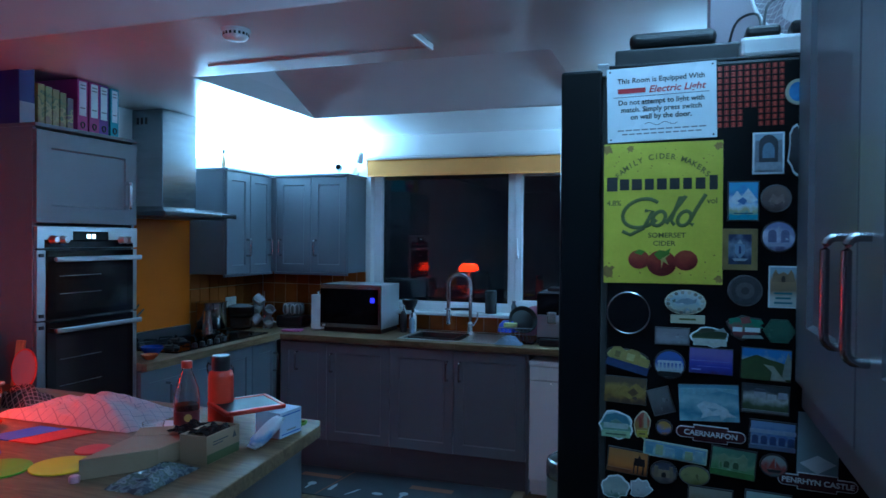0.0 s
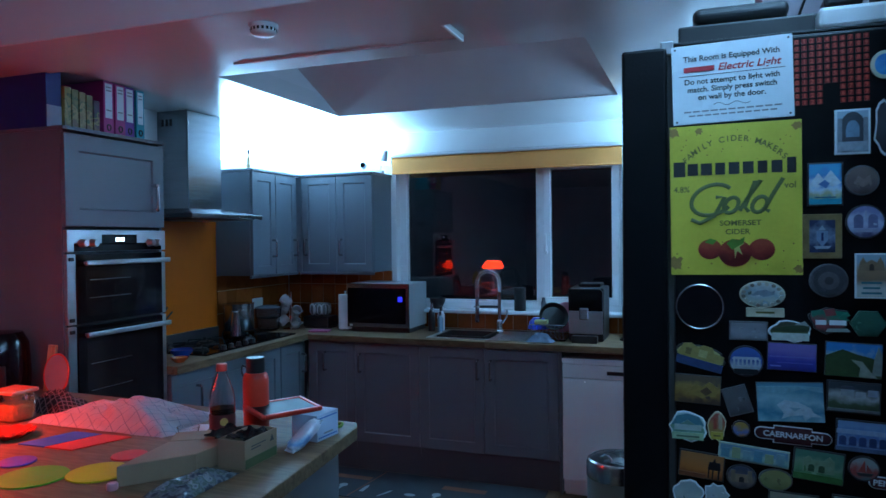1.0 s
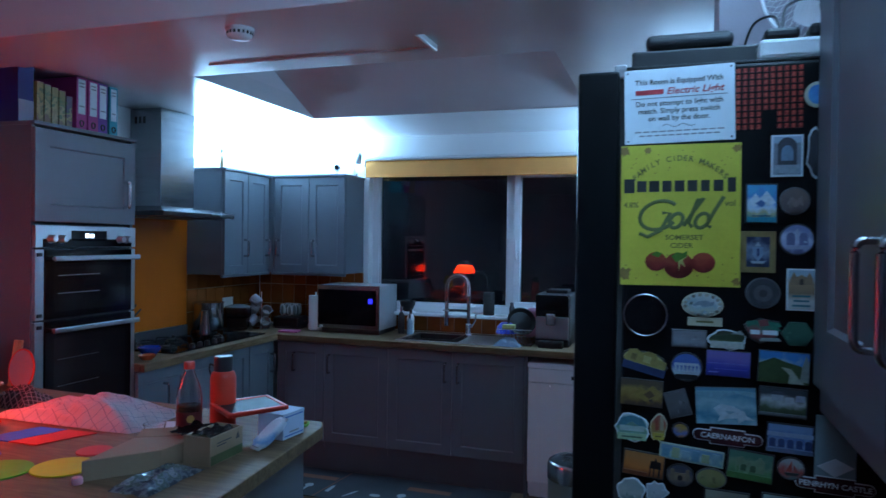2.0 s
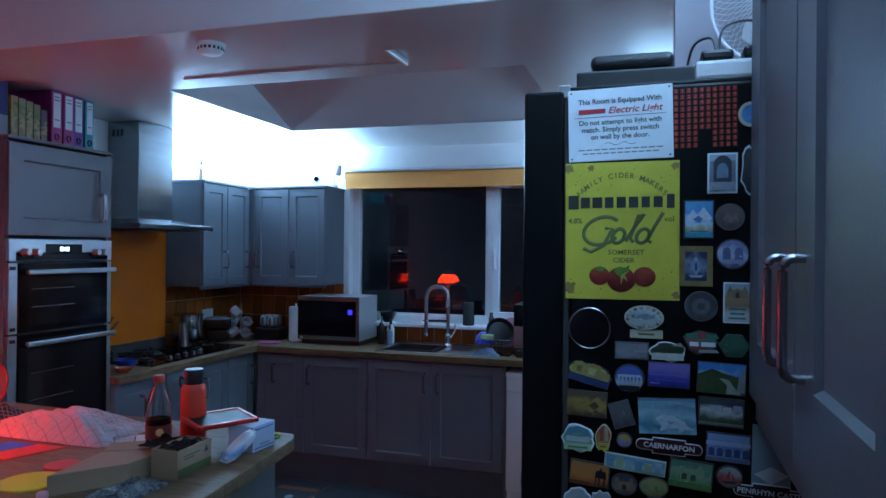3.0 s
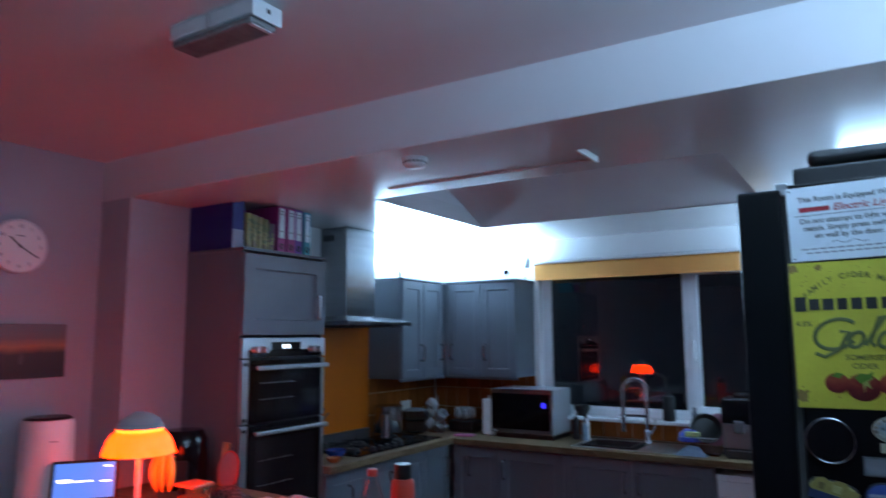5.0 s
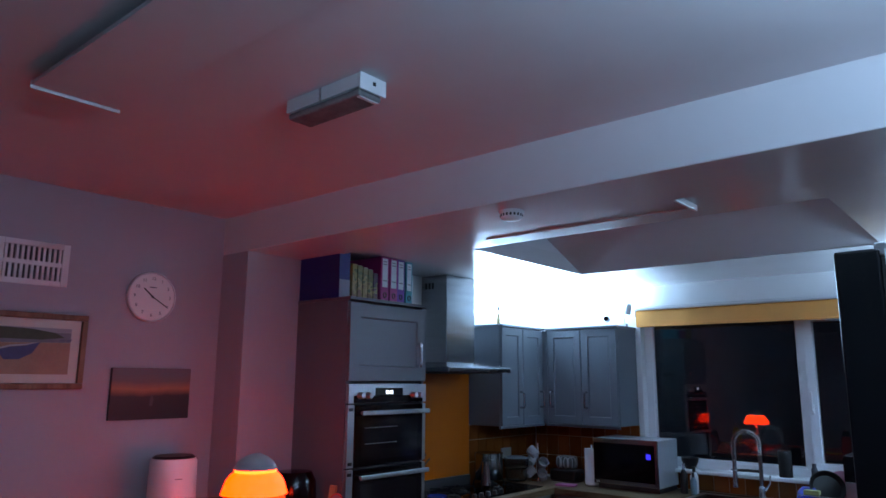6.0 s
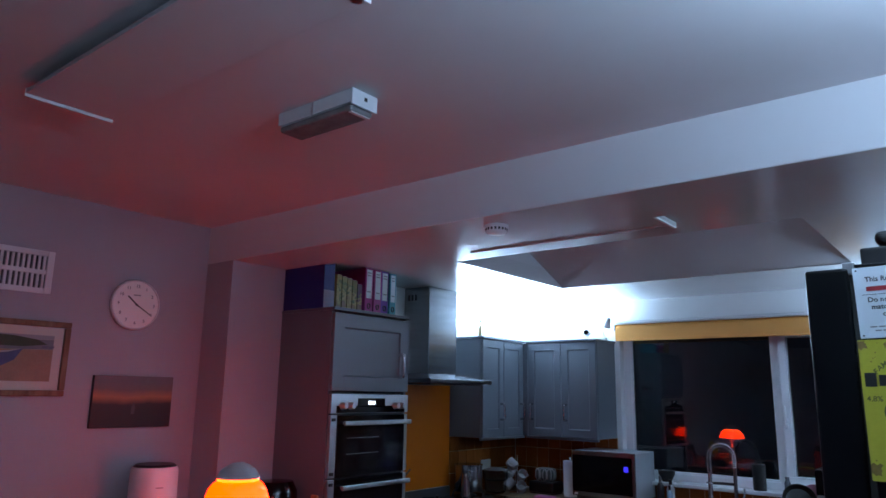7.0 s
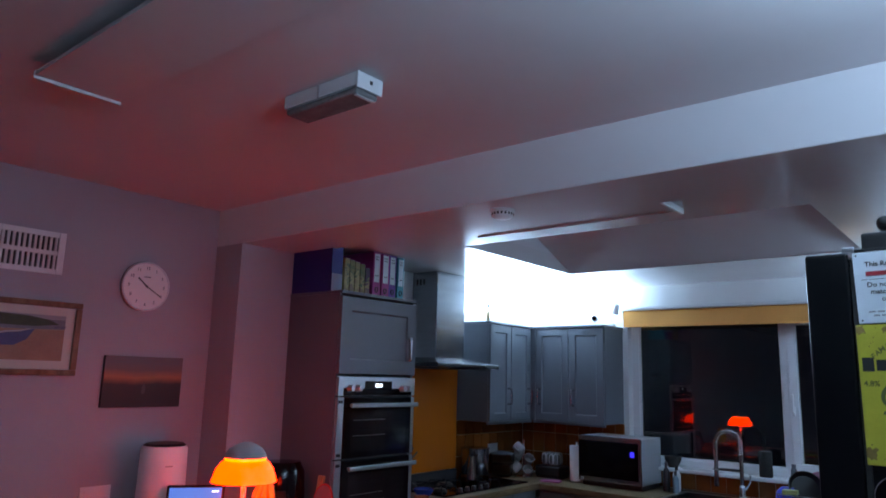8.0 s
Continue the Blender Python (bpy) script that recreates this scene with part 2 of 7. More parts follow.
structure("ceiling_recess_near", box(RX0 - 0.06, RX1 + 0.06, RY0 - 0.06, RY0, KTOP + 0.1, KTOP + RISE + 0.06), CEIL, "matt pale near side of the ceiling recess", "ceiling")
structure("trim_ceiling", box(-1.75, -0.72, 3.012, 3.025, KTOP - 0.006, KTOP + 0.001, 0.002), GLOSSY, "thin painted batten along the kitchen ceiling", "trim")

# ---- kitchen units ----
def shaker(parent, w, h, m, name="door", handle=None, drop=0.12, t=0.020, rail=0.062, thick=0.0066, metal=DARKCHROME, reach=0.034):
    """A shaker door in the plane x-z facing -y, lower left front corner at the origin of m, with its bow handle."""
    bm = bmesh.new()
    out = [(0, 0), (w, 0), (w, h), (0, h)]
    inn = [(rail, rail), (w - rail, rail), (w - rail, h - rail), (rail, h - rail)]
    low = [(rail + 0.006, rail + 0.006), (w - rail - 0.006, rail + 0.006), (w - rail - 0.006, h - rail - 0.006), (rail + 0.006, h - rail - 0.006)]
    vb = [bm.verts.new((x, t, z)) for x, z in out]
    e = 0.0025
    vo0 = [bm.verts.new((x, e, z)) for x, z in out]
    vo = [bm.verts.new((x + (e if x == 0 else -e), 0, z + (e if z == 0 else -e))) for x, z in out]
    vi = [bm.verts.new((x, 0, z)) for x, z in inn]
    vl = [bm.verts.new((x, 0.0075, z)) for x, z in low]
    for i in range(4):
        j = (i + 1) % 4
        bm.faces.new((vb[i], vb[j], vo0[j], vo0[i]))
        bm.faces.new((vo0[i], vo0[j], vo[j], vo[i]))
        bm.faces.new((vo[i], vo[j], vi[j], vi[i]))
        bm.faces.new((vi[i], vi[j], vl[j], vl[i]))
    bm.faces.new(vl)
    bm.faces.new(vb[::-1])
    d = part(name, moved(bm, m), GREY, parent)
    if handle is not None:
        hx, hz = handle
        r0 = reach - 0.012
        pts = [(hx, 0, hz)] + arc((hx, -r0, hz), (hx, -reach, hz), (hx, -reach, hz + 0.014), 4) + arc((hx, -reach, hz + drop - 0.014), (hx, -reach, hz + drop), (hx, -r0, hz + drop), 4) + [(hx, 0, hz + drop)]
        part("handle", moved(tube(pts, thick, 10), m), metal, d, "chrome bow handle", True)
    return d


FACE_N = lambda x, y, z: pose(x, y, z)                    # doors that look towards -y
FACE_E = lambda x, y, z: pose(x, y, z, 0, 0, 90)          # doors that look towards +x, running along +y
FACE_W = lambda x, y, z: pose(x, y, z, 0, 0, -90)         # doors that look towards -x, running along -y

# tall oven housing
TX, TY0, TY1, TH = -2.447, 2.732, 3.332, 2.05
tall = thing("oven_housing", "tall grey shaker cabinet holding a built-in double oven", "cabinet", at=(-2.7, 3.03, 0))
part("side_panel", box(KWEST, TX + 0.0, TY0, TY0 + 0.018, 0, TH, 0.001), GREY, tall)
part("side_panel", box(KWEST, TX + 0.0, TY1 - 0.018, TY1, 0, TH, 0.001), GREY, tall)
part("top", box(KWEST, TX + 0.022, TY0 - 0.004, TY1 + 0.004, TH, TH + 0.016, 0.002), GREY, tall)
part("back_panel", box(KWEST + 0.001, KWEST + 0.02, TY0 + 0.018, TY1 - 0.018, 0.1, TH), GREY_DARK, tall)
part("plinth", box(TX - 0.06, TX - 0.045, TY0 + 0.018, TY1 - 0.018, 0, 0.15), GREY_DARK, tall)
part("shelf", box(KWEST + 0.02, TX - 0.02, TY0 + 0.018, TY1 - 0.018, 1.60, 1.618), GREY, tall)
shaker(tall, 0.594, 0.41, FACE_E(TX + 0.021, TY0 + 0.003, 1.628), handle=(0.515, 0.085), drop=0.125, rail=0.075, thick=0.010, metal=CHROME)
shaker(tall, 0.594, 0.545, FACE_E(TX + 0.021, TY0 + 0.003, 0.155), name="lower_door")

oven = thing("double_oven", "built-in steel and black glass double oven, switched on clock", "oven", at=(-2.45, 3.03, 0.72))
ox = TX + 0.004
part("body", box(KWEST + 0.03, ox - 0.003, TY0 + 0.022, TY1 - 0.022, 0.715, 1.598), BLACK, oven)
part("control_panel", box(ox, ox + 0.02, TY0 + 0.004, TY1 - 0.004, 1.515, 1.612, 0.002), STEEL, oven, "brushed steel control panel")
disp = part("display", box(ox + 0.02, ox + 0.0225, 2.925, 3.135, 1.545, 1.592, 0.001), BLACKGLASS, oven, "black clock display")
GLOWW = material("lit_digits", (0.8, 0.9, 1.0), 0.5, 0, 0.0, emit=(0.75, 0.9, 1.0), power=4.0)
for i, dx in enumerate((0.0, 0.012, 0.03, 0.042)):
    b = bmesh.new()
    for (u0, u1, v0, v1) in ((0, 0.008, 0, 0.002), (0, 0.008, 0.008, 0.010), (0, 0.008, 0.016, 0.018), (0, 0.002, 0.001, 0.017), (0.006, 0.008, 0.001, 0.017)):
        box(ox + 0.0226, ox + 0.0232, 3.005 + dx + u0, 3.005 + dx + u1, 1.560 + v0, 1.560 + v1, bm=b)
    part("digit", b, GLOWW, disp)
part("fascia", box(ox + 0.0202, ox + 0.0225, TY0 + 0.04, TY1 - 0.034, 1.5165, 1.553, 0.001), BLACKGLASS, oven, "black glass fascia")
for ky in (2.812, 2.868, 3.215, 3.262):
    k = lathe([(0, 0.03), (0.014, 0.03), (0.0165, 0.026), (0.018, 0.004), (0.020, 0.0), (0, 0)], 20)
    part("knob", moved(k, pose(ox + 0.0226, ky, 1.553, 0, 90, 0)), STEEL, oven, "brushed steel knob", True)
for z0, z1 in ((1.195, 1.505), (0.72, 1.185)):
    part("frame_strip", box(ox, ox + 0.018, TY0 + 0.004, TY0 + 0.05, z0, z1, 0.002), STEEL, oven)
    part("frame_strip", box(ox, ox + 0.018, TY1 - 0.030, TY1 - 0.004, z0, z1, 0.002), STEEL, oven)
    dr = part("oven_door", box(ox, ox + 0.022, TY0 + 0.052, TY1 - 0.032, z0, z1, 0.003), BLACKGLASS, oven, "black glass oven door")
    part("inner_window", box(ox + 0.022, ox + 0.0225, TY0 + 0.1, TY1 - 0.075, z0 + 0.03, z1 - 0.075), material("smoked_glass", (0.012, 0.011, 0.011), 0.1, 0, 0), dr)
    for rz in (0.36, 0.62):
        part("shelf_glint", box(ox + 0.0226, ox + 0.0229, TY0 + 0.12, TY0 + 0.36, z0 + rz * (z1 - z0), z0 + rz * (z1 - z0) + 0.002), STEEL, dr)
    hb = box(ox + 0.048, ox + 0.062, TY0 + 0.07, TY1 - 0.012, z1 - 0.052, z1 - 0.028, 0.005)
    box(ox + 0.02, ox + 0.05, TY0 + 0.09, TY0 + 0.105, z1 - 0.046, z1 - 0.034, bm=hb)
    box(ox + 0.02, ox + 0.05, TY1 - 0.05, TY1 - 0.035, z1 - 0.046, z1 - 0.034, bm=hb)
    part("door_handle", hb, STEEL, dr, "brushed steel bar handle")
    for hz in (z0 + 0.012, z1 - 0.03):
        part("hinge_cover", box(ox + 0.018, ox + 0.026, TY0 + 0.012, TY0 + 0.036, hz, hz + 0.016, 0.002), BLACK, oven)

# base cabinets, west run and window run
BX, BY = -2.405, 4.63


def base_unit_west(y0, y1, doors):
    u = thing("base_cabinet", "grey shaker base cabinet under an oak worktop", "cabinet", "base cabinets", at=(-2.7, (y0 + y1) / 2, 0))
    part("body", box(KWEST, BX - 0.022, y0 + 0.001, y1 - 0.001, 0.15, 0.868), GREY_DARK, u)
    part("plinth", box(BX - 0.07, BX - 0.055, y0, y1, 0, 0.15), GREY_DARK, u)
    for d0, d1, hx in doors:
        shaker(u, d1 - d0 - 0.004, 0.705, FACE_E(BX, d0 + 0.002, 0.156), handle=(hx, 0.50))


def base_unit_north(x0, x1, doors):
    u = thing("base_cabinet", "grey shaker base cabinet under the window worktop", "cabinet", "base cabinets", at=((x0 + x1) / 2, 4.9, 0))
    part("body", box(x0 + 0.001, x1 - 0.001, BY + 0.022, NORTH, 0.15, 0.868), GREY_DARK, u)
    part("plinth", box(x0, x1, BY + 0.05, BY + 0.065, 0, 0.148), GREY_DARK, u)
    for d0, d1, hx in doors:
        shaker(u, d1 - d0 - 0.004, 0.66, FACE_N(d0 + 0.002, BY, 0.20), handle=(hx - d0, 0.47))


base_unit_west(3.335, 3.735, [(3.335, 3.735, 0.19)])
base_unit_west(3.735, 4.335, [(3.735, 4.035, 0.26), (4.035, 4.335, 0.04)])
base_unit_west(4.335, 4.66, [(4.335, 4.628, 0.25)])
base_unit_north(-2.38, -2.02, [(-2.38, -2.02, -2.245)])
base_unit_north(-2.02, -1.555, [(-2.02, -1.555, -1.98)])
base_unit_north(-1.555, -0.645, [(-1.555, -1.115, -1.157), (-1.115, -0.645, -1.072)])
u = thing("cabinet_panel", "grey end panel beside the white dishwasher", "panel", at=(-0.64, 4.9, 0))
part("board", box(-0.643, -0.628, BY - 0.002, NORTH, 0, 0.868, 0.001), GREY, u)

# worktops
wt = thing("worktop", "oak worktop along the cooker wall", "worktop", at=(-2.66, 4.2, 0.87))
part("board", box(KWEST, -2.365, TY1 + 0.002, NORTH - 0.001, 0.87, 0.912, 0.004), OAK_Y, wt)
part("upstand", box(KWEST, KWEST + 0.02, TY1 + 0.002, 4.305, 0.912, 0.985, 0.003), material("dark_upstand", (0.05, 0.05, 0.055), 0.4, 0, 0.1), wt, "dark upstand strip")
SX0, SX1, SY0, SY1 = -1.50, -1.10, 4.70, 5.04
wn = thing("worktop", "oak worktop under the window with a cut-out for the sink", "worktop", at=(-0.8, 4.9, 0.87))
b = box(-2.363, SX0, BY - 0.03, NORTH - 0.001, 0.87, 0.911, 0.003)
part("board", b, OAK, wn)
part("board", box(SX1, EAST - 0.001, BY - 0.03, NORTH - 0.001, 0.87, 0.911, 0.003), OAK, wn)
part("board", box(SX0 + 0.0005, SX1 - 0.0005, BY - 0.03, SY0, 0.87, 0.911, 0.003), OAK, wn)
part("board", box(SX0 + 0.0005, SX1 - 0.0005, SY1, NORTH - 0.001, 0.87, 0.911, 0.003), OAK, wn)

# sink and spring tap
sink = thing("sink", "stainless steel sink with a black tray and drainer", "sink", at=(-1.2, 4.87, 0.9))
b = box(SX0 - 0.02, -0.86, SY0 - 0.03, SY0 + 0.005, 0.9115, 0.9155, 0.0015)
box(SX0 - 0.02, -0.86, SY1 - 0.005, SY1 + 0.04, 0.9115, 0.9155, 0.0015, bm=b)
box(SX0 - 0.02, SX0 + 0.006, SY0, SY1, 0.9115, 0.9155, 0.0015, bm=b)
box(SX1 - 0.006, -0.86, SY0, SY1, 0.9115, 0.9150, 0.0015, bm=b)
part("rim", b, STEEL, sink)
b = box(SX0 + 0.004, SX0 + 0.007, SY0 + 0.003, SY1 - 0.003, 0.75, 0.914)
box(SX1 - 0.007, SX1 - 0.004, SY0 + 0.003, SY1 - 0.003, 0.75, 0.914, bm=b)
box(SX0 + 0.004, SX1 - 0.004, SY0 + 0.001, SY0 + 0.004, 0.75, 0.914, bm=b)
box(SX0 + 0.004, SX1 - 0.004, SY1 - 0.004, SY1 - 0.001, 0.75, 0.914, bm=b)
box(SX0 + 0.004, SX1 - 0.004, SY0 + 0.001, SY1 - 0.001, 0.747, 0.75, bm=b)
part("bowl", b, STEEL, sink)
for i in range(7):
    part("drainer_rib", box(-1.06 + i * 0.028, -1.05 + i * 0.028, SY0 + 0.03, SY1 - 0.02, 0.915, 0.918, 0.001), STEEL, sink)
tray = thing("washing_up_tray", "black plastic tray standing in the sink", "tray", at=(-1.33, 4.86, 0.9))
b = box(-1.47, -1.14, 4.73, 4.745, 0.77, 0.922, 0.004)
box(-1.47, -1.14, 4.985, 5.0, 0.77, 0.922, 0.004, bm=b)
box(-1.47, -1.455, 4.73, 5.0, 0.77, 0.922, 0.004, bm=b)
box(-1.155, -1.14, 4.73, 5.0, 0.77, 0.922, 0.004, bm=b)
box(-1.47, -1.14, 4.73, 5.0, 0.755, 0.77, 0.004, bm=b)
part("shell", b, BLACK, tray)
tap = thing("kitchen_tap", "chrome kitchen tap with a coiled spring spout", "tap", at=(-1.06, 4.95, 0.915))
tx, ty = -1.115, 5.0
part("base", lathe([(0, 0), (0.027, 0), (0.027, 0.012), (0.02, 0.02), (0.02, 0.08), (0.012, 0.09), (0, 0.09)], 20, (tx, ty, 0.915)), CHROME, tap, "", True)
rise = [(tx, ty, 1.0), (tx, ty, 1.257)]
bow = [(tx - 0.074 + 0.074 * math.cos(a), ty - 0.03 * (1 - math.cos(a)) / 2, 1.257 + 0.074 * math.sin(a)) for a in [math.pi * i / 14 for i in range(15)]]
path = [Vector(p) for p in rise[:1] + bow + [(tx - 0.148, ty - 0.03, 1.15)]]
part("spout", tube(path, 0.007, 10), BLACK, tap, "black hose inside the spring", True)
part("post", tube([(tx, ty, 1.0), (tx, ty, 1.19)], 0.0125, 14), DARKCHROME, tap, "", True)
coil = []
fine = []
for a, c in zip([Vector((tx, ty, 1.19))] + path[1:], path[1:]):
    n = max(2, int((c - a).length / 0.004))
    fine += [a.lerp(c, i / n) for i in range(n)]
for i, p in enumerate(fine):
    d = (fine[min(i + 1, len(fine) - 1)] - fine[max(i - 1, 0)]).normalized()
    u = d.cross(Vector((0, 1, 0))).normalized()
    w = d.cross(u)
    for k in range(4):
        a = 2 * math.pi * (i * 4 + k) / 13
        coil.append(p + d * 0.001 * k + 0.0125 * (math.cos(a) * u + math.sin(a) * w))
part("spring", tube(coil, 0.0028, 5), CHROME, tap, "coiled chrome spring", True)
part("spray_head", lathe([(0, 0), (0.014, 0), (0.017, 0.01), (0.015, 0.06), (0.012, 0.17), (0, 0.17)], 18, (tx - 0.148, ty - 0.03, 0.985)), DARKCHROME, tap, "", True)
part("holder_arm", tube([(tx, ty, 1.09), (tx - 0.075, ty - 0.015, 1.092), (tx - 0.148, ty - 0.03, 1.09)], 0.009, 10), BLACK, tap, "black holder arm", True)
part("holder_ring", tube([(tx - 0.148 + 0.021 * math.cos(a), ty - 0.03 + 0.021 * math.sin(a), 1.09) for a in [math.pi * i / 8 for i in range(16)]], 0.004, 8, closed=True), CHROME, tap, "", True)
part("lever", tube([(tx + 0.02, ty, 0.98), (tx + 0.055, ty - 0.02, 1.03), (tx + 0.06, ty - 0.03, 1.07)], 0.006, 8), CHROME, tap, "", True)

# wall cabinets in the corner
WBX, WBY, WZB, WZT = -2.59, 4.865, 1.322, 2.012
wc = thing("wall_cabinet", "grey shaker wall cabinet beside the cooker hood", "cabinet", "wall cabinets", at=(-2.77, 4.6, 1.31))
part("body", box(KWEST, WBX - 0.021, 4.31, NORTH - 0.001, WZB, WZT, 0.001), GREY, wc)
part("cornice", box(KWEST, WBX + 0.012, 4.302, 4.86, WZT, WZT + 0.018, 0.003), GREY, wc)
part("light_pelmet", box(WBX - 0.03, WBX - 0.012, 4.312, 4.88, WZB - 0.018, WZB, 0.003), GREY, wc)
shaker(wc, 0.262, WZT - WZB - 0.006, FACE_E(WBX, 4.314, WZB + 0.003), handle=(0.222, 0.12), drop=0.11, rail=0.055, thick=0.008)
shaker(wc, 0.262, WZT - WZB - 0.006, FACE_E(WBX, 4.580, WZB + 0.003), handle=(0.222, 0.12), drop=0.11, rail=0.055, thick=0.008)
wd = thing("wall_cabinet", "grey shaker wall cabinet beside the window", "cabinet", "wall cabinets", at=(-2.3, 5.0, 1.31))
part("body", box(WBX - 0.02, -1.99, WBY + 0.021, NORTH - 0.001, WZB, WZT, 0.001), GREY, wd)
part("cornice", box(WBX + 0.012, -1.982, WBY - 0.012, NORTH - 0.001, WZT, WZT + 0.018, 0.003), GREY, wd)
part("light_pelmet", box(WBX, -1.992, WBY + 0.012, WBY + 0.03, WZB - 0.018, WZB, 0.003), GREY, wd)
part("filler", box(WBX - 0.018, WBX + 0.024, WBY + 0.001, WBY + 0.019, WZB, WZT, 0.001), GREY, wd)
shaker(wd, 0.283, WZT - WZB - 0.006, FACE_N(WBX + 0.027, WBY, WZB + 0.003), handle=(0.04, 0.12), drop=0.11, rail=0.055, thick=0.008)
shaker(wd, 0.283, WZT - WZB - 0.006, FACE_N(WBX + 0.313, WBY, WZB + 0.003), handle=(0.04, 0.12), drop=0.11, rail=0.055, thick=0.008)

# cooker hood
hood = thing("cooker_hood", "brushed steel chimney cooker hood", "cooker hood", at=(-2.75, 3.89, 1.69))
part("chimney", box(KWEST, -2.66, 3.79, 4.09, 1.748, KTOP - 0.001, 0.002), HOODSTEEL, hood)
b = bmesh.new()
lo = [b.verts.new(p) for p in ((KWEST, 3.565, 1.715), (-2.45, 3.565, 1.715), (-2.45, 4.212, 1.715), (KWEST, 4.212, 1.715))]
hi = [b.verts.new(p) for p in ((KWEST, 3.74, 1.748), (-2.62, 3.74, 1.748), (-2.62, 4.13, 1.748), (KWEST, 4.13, 1.748))]
b.faces.new(lo[::-1]), b.faces.new(hi)
for i in range(4):
    b.faces.new((lo[i], lo[(i + 1) % 4], hi[(i + 1) % 4], hi[i]))
part("canopy", b, HOODSTEEL, hood)
part("lip", box(KWEST, -2.447, 3.562, 4.215, 1.685, 1.714, 0.003), HOODSTEEL, hood)
part("control_strip", box(-2.447, -2.444, 3.98, 4.06, 1.692, 1.707, 0.001), BLACK, hood)
for i in range(3):
    part("vent_slot", box(-2.85 + i * 0.03, -2.835 + i * 0.03, 3.788, 3.790, 2.24, 2.28), BLACK, hood)
part("filter", box(KWEST + 0.06, -2.50, 3.62, 4.16, 1.678, 1.6845, 0.002), material("dark_filter_mesh", (0.12, 0.12, 0.12), 0.5, 0.8, 0.2, 60), hood)

# splashback
sb = thing("splashback", "plain orange glass splashback behind the hob", "splashback", at=(KWEST, 3.9, 1.0))
part("panel", box(KWEST + 0.0005, KWEST + 0.008, TY1 + 0.003, 4.305, 0.986, 1.70, 0.001), ORANGE, sb)

# dishwasher
dwr = thing("dishwasher", "white freestanding dishwasher under the worktop", "dishwasher", at=(-0.33, 4.9, 0))
part("body", box(-0.62, -0.03, 4.645, NORTH - 0.01, 0.02, 0.80), WHITE, dwr)
part("top", box(-0.625, -0.025, 4.615, NORTH - 0.01, 0.80, 0.832, 0.006), WHITE, dwr)
part("control_panel", box(-0.622, -0.028, 4.618, 4.645, 0.715, 0.798, 0.004), WHITE, dwr)
part("handle_slot", box(-0.36, -0.25, 4.6165, 4.62, 0.742, 0.765, 0.002), BLACK, dwr)
part("front_door", box(-0.622, -0.028, 4.62, 4.645, 0.10, 0.712, 0.004), WHITE, dwr)
part("kick_plate", box(-0.615, -0.035, 4.66, 4.675, 0.0, 0.098), WHITE, dwr)
part("indicator", box(-0.49, -0.486, 4.6165, 4.6185, 0.695, 0.699), GLOWW, dwr, "small lit indicator")
for fx in (-0.6, -0.05):
    part("foot", box(fx - 0.015, fx + 0.015, 4.7, 4.73, 0.0, 0.02), BLACK, dwr)

# window
def pane_frame(x0, x1, z0, z1, w, y0, y1):
    b = box(x0, x1, y0, y1, z0, z0 + w, 0.004)
    box(x0, x1, y0, y1, z1 - w, z1, 0.004, bm=b)
    box(x0, x0 + w, y0 + 0.001, y1 - 0.001, z0 + 0.002, z1 - 0.002, 0.004, bm=b)
    box(x1 - w, x1, y0 + 0.001, y1 - 0.001, z0 + 0.002, z1 - 0.002, 0.004, bm=b)
    return b


win = tagged(new("window_1"), "white plastic window, black night outside", "window", "", "structure")
win.location = (-1.12, 5.25, 1.05)
bpy.context.view_layer.update()
part("window_frame", pane_frame(WX0 + 0.001, WX1 - 0.001, WZ0 + 0.001, WZ1 - 0.001, 0.055, 5.245, 5.31), PVC, win)
part("mullion", box(-0.905, -0.85, 5.244, 5.309, WZ0 + 0.03, WZ1 - 0.03, 0.004), PVC, win)
part("sash_frame", pane_frame(-0.862, WX1 - 0.045, WZ0 + 0.045, WZ1 - 0.045, 0.052, 5.228, 5.29), PVC, win)
part("bead", pane_frame(WX0 + 0.05, -0.898, WZ0 + 0.05, WZ1 - 0.05, 0.018, 5.252, 5.28), PVC, win)
for x0, x1 in ((WX0 + 0.06, -0.9), (-0.82, WX1 - 0.09)):
    for py in (5.258, 5.276):
        p = part("pane", box(x0, x1, py, py + 0.004, WZ0 + 0.06, WZ1 - 0.06), PANE, win)
        p.visible_shadow = False
hb = box(-0.85, -0.83, 5.214, 5.228, 1.44, 1.50, 0.004)
box(-0.846, -0.834, 5.195, 5.208, 1.46, 1.58, 0.004, bm=hb)
box(-0.846, -0.834, 5.20, 5.22, 1.46, 1.472, 0.002, bm=hb)
part("window_handle", hb, WHITE, win)
part("window_sill", box(WX0 - 0.03, WX1 + 0.03, 5.09, 5.243, WZ0 - 0.018, WZ0 + 0.006, 0.006), PVC, win)

# roller blind
bl = thing("roller_blind", "mustard yellow roller blind, rolled almost fully up", "blind", at=(-1.12, 5.12, 2.1))
part("fabric", box(-1.95, -0.305, 5.112, 5.115, 2.028, 2.13), YELLOW_CLOTH, bl)
part("hem_bar", box(-1.95, -0.305, 5.108, 5.119, 2.024, 2.036, 0.004), YELLOW_CLOTH, bl)
part("roll", moved(lathe([(0, 0), (0.022, 0), (0.022, 1.645), (0, 1.645)], 20), pose(-1.95, 5.137, 2.128, 0, 90, 0)), YELLOW_CLOTH, bl, "", True)
part("cassette", box(-1.965, -0.29, 5.095, NORTH - 0.0005, 2.148, 2.170, 0.005), WHITE, bl, "white head rail")
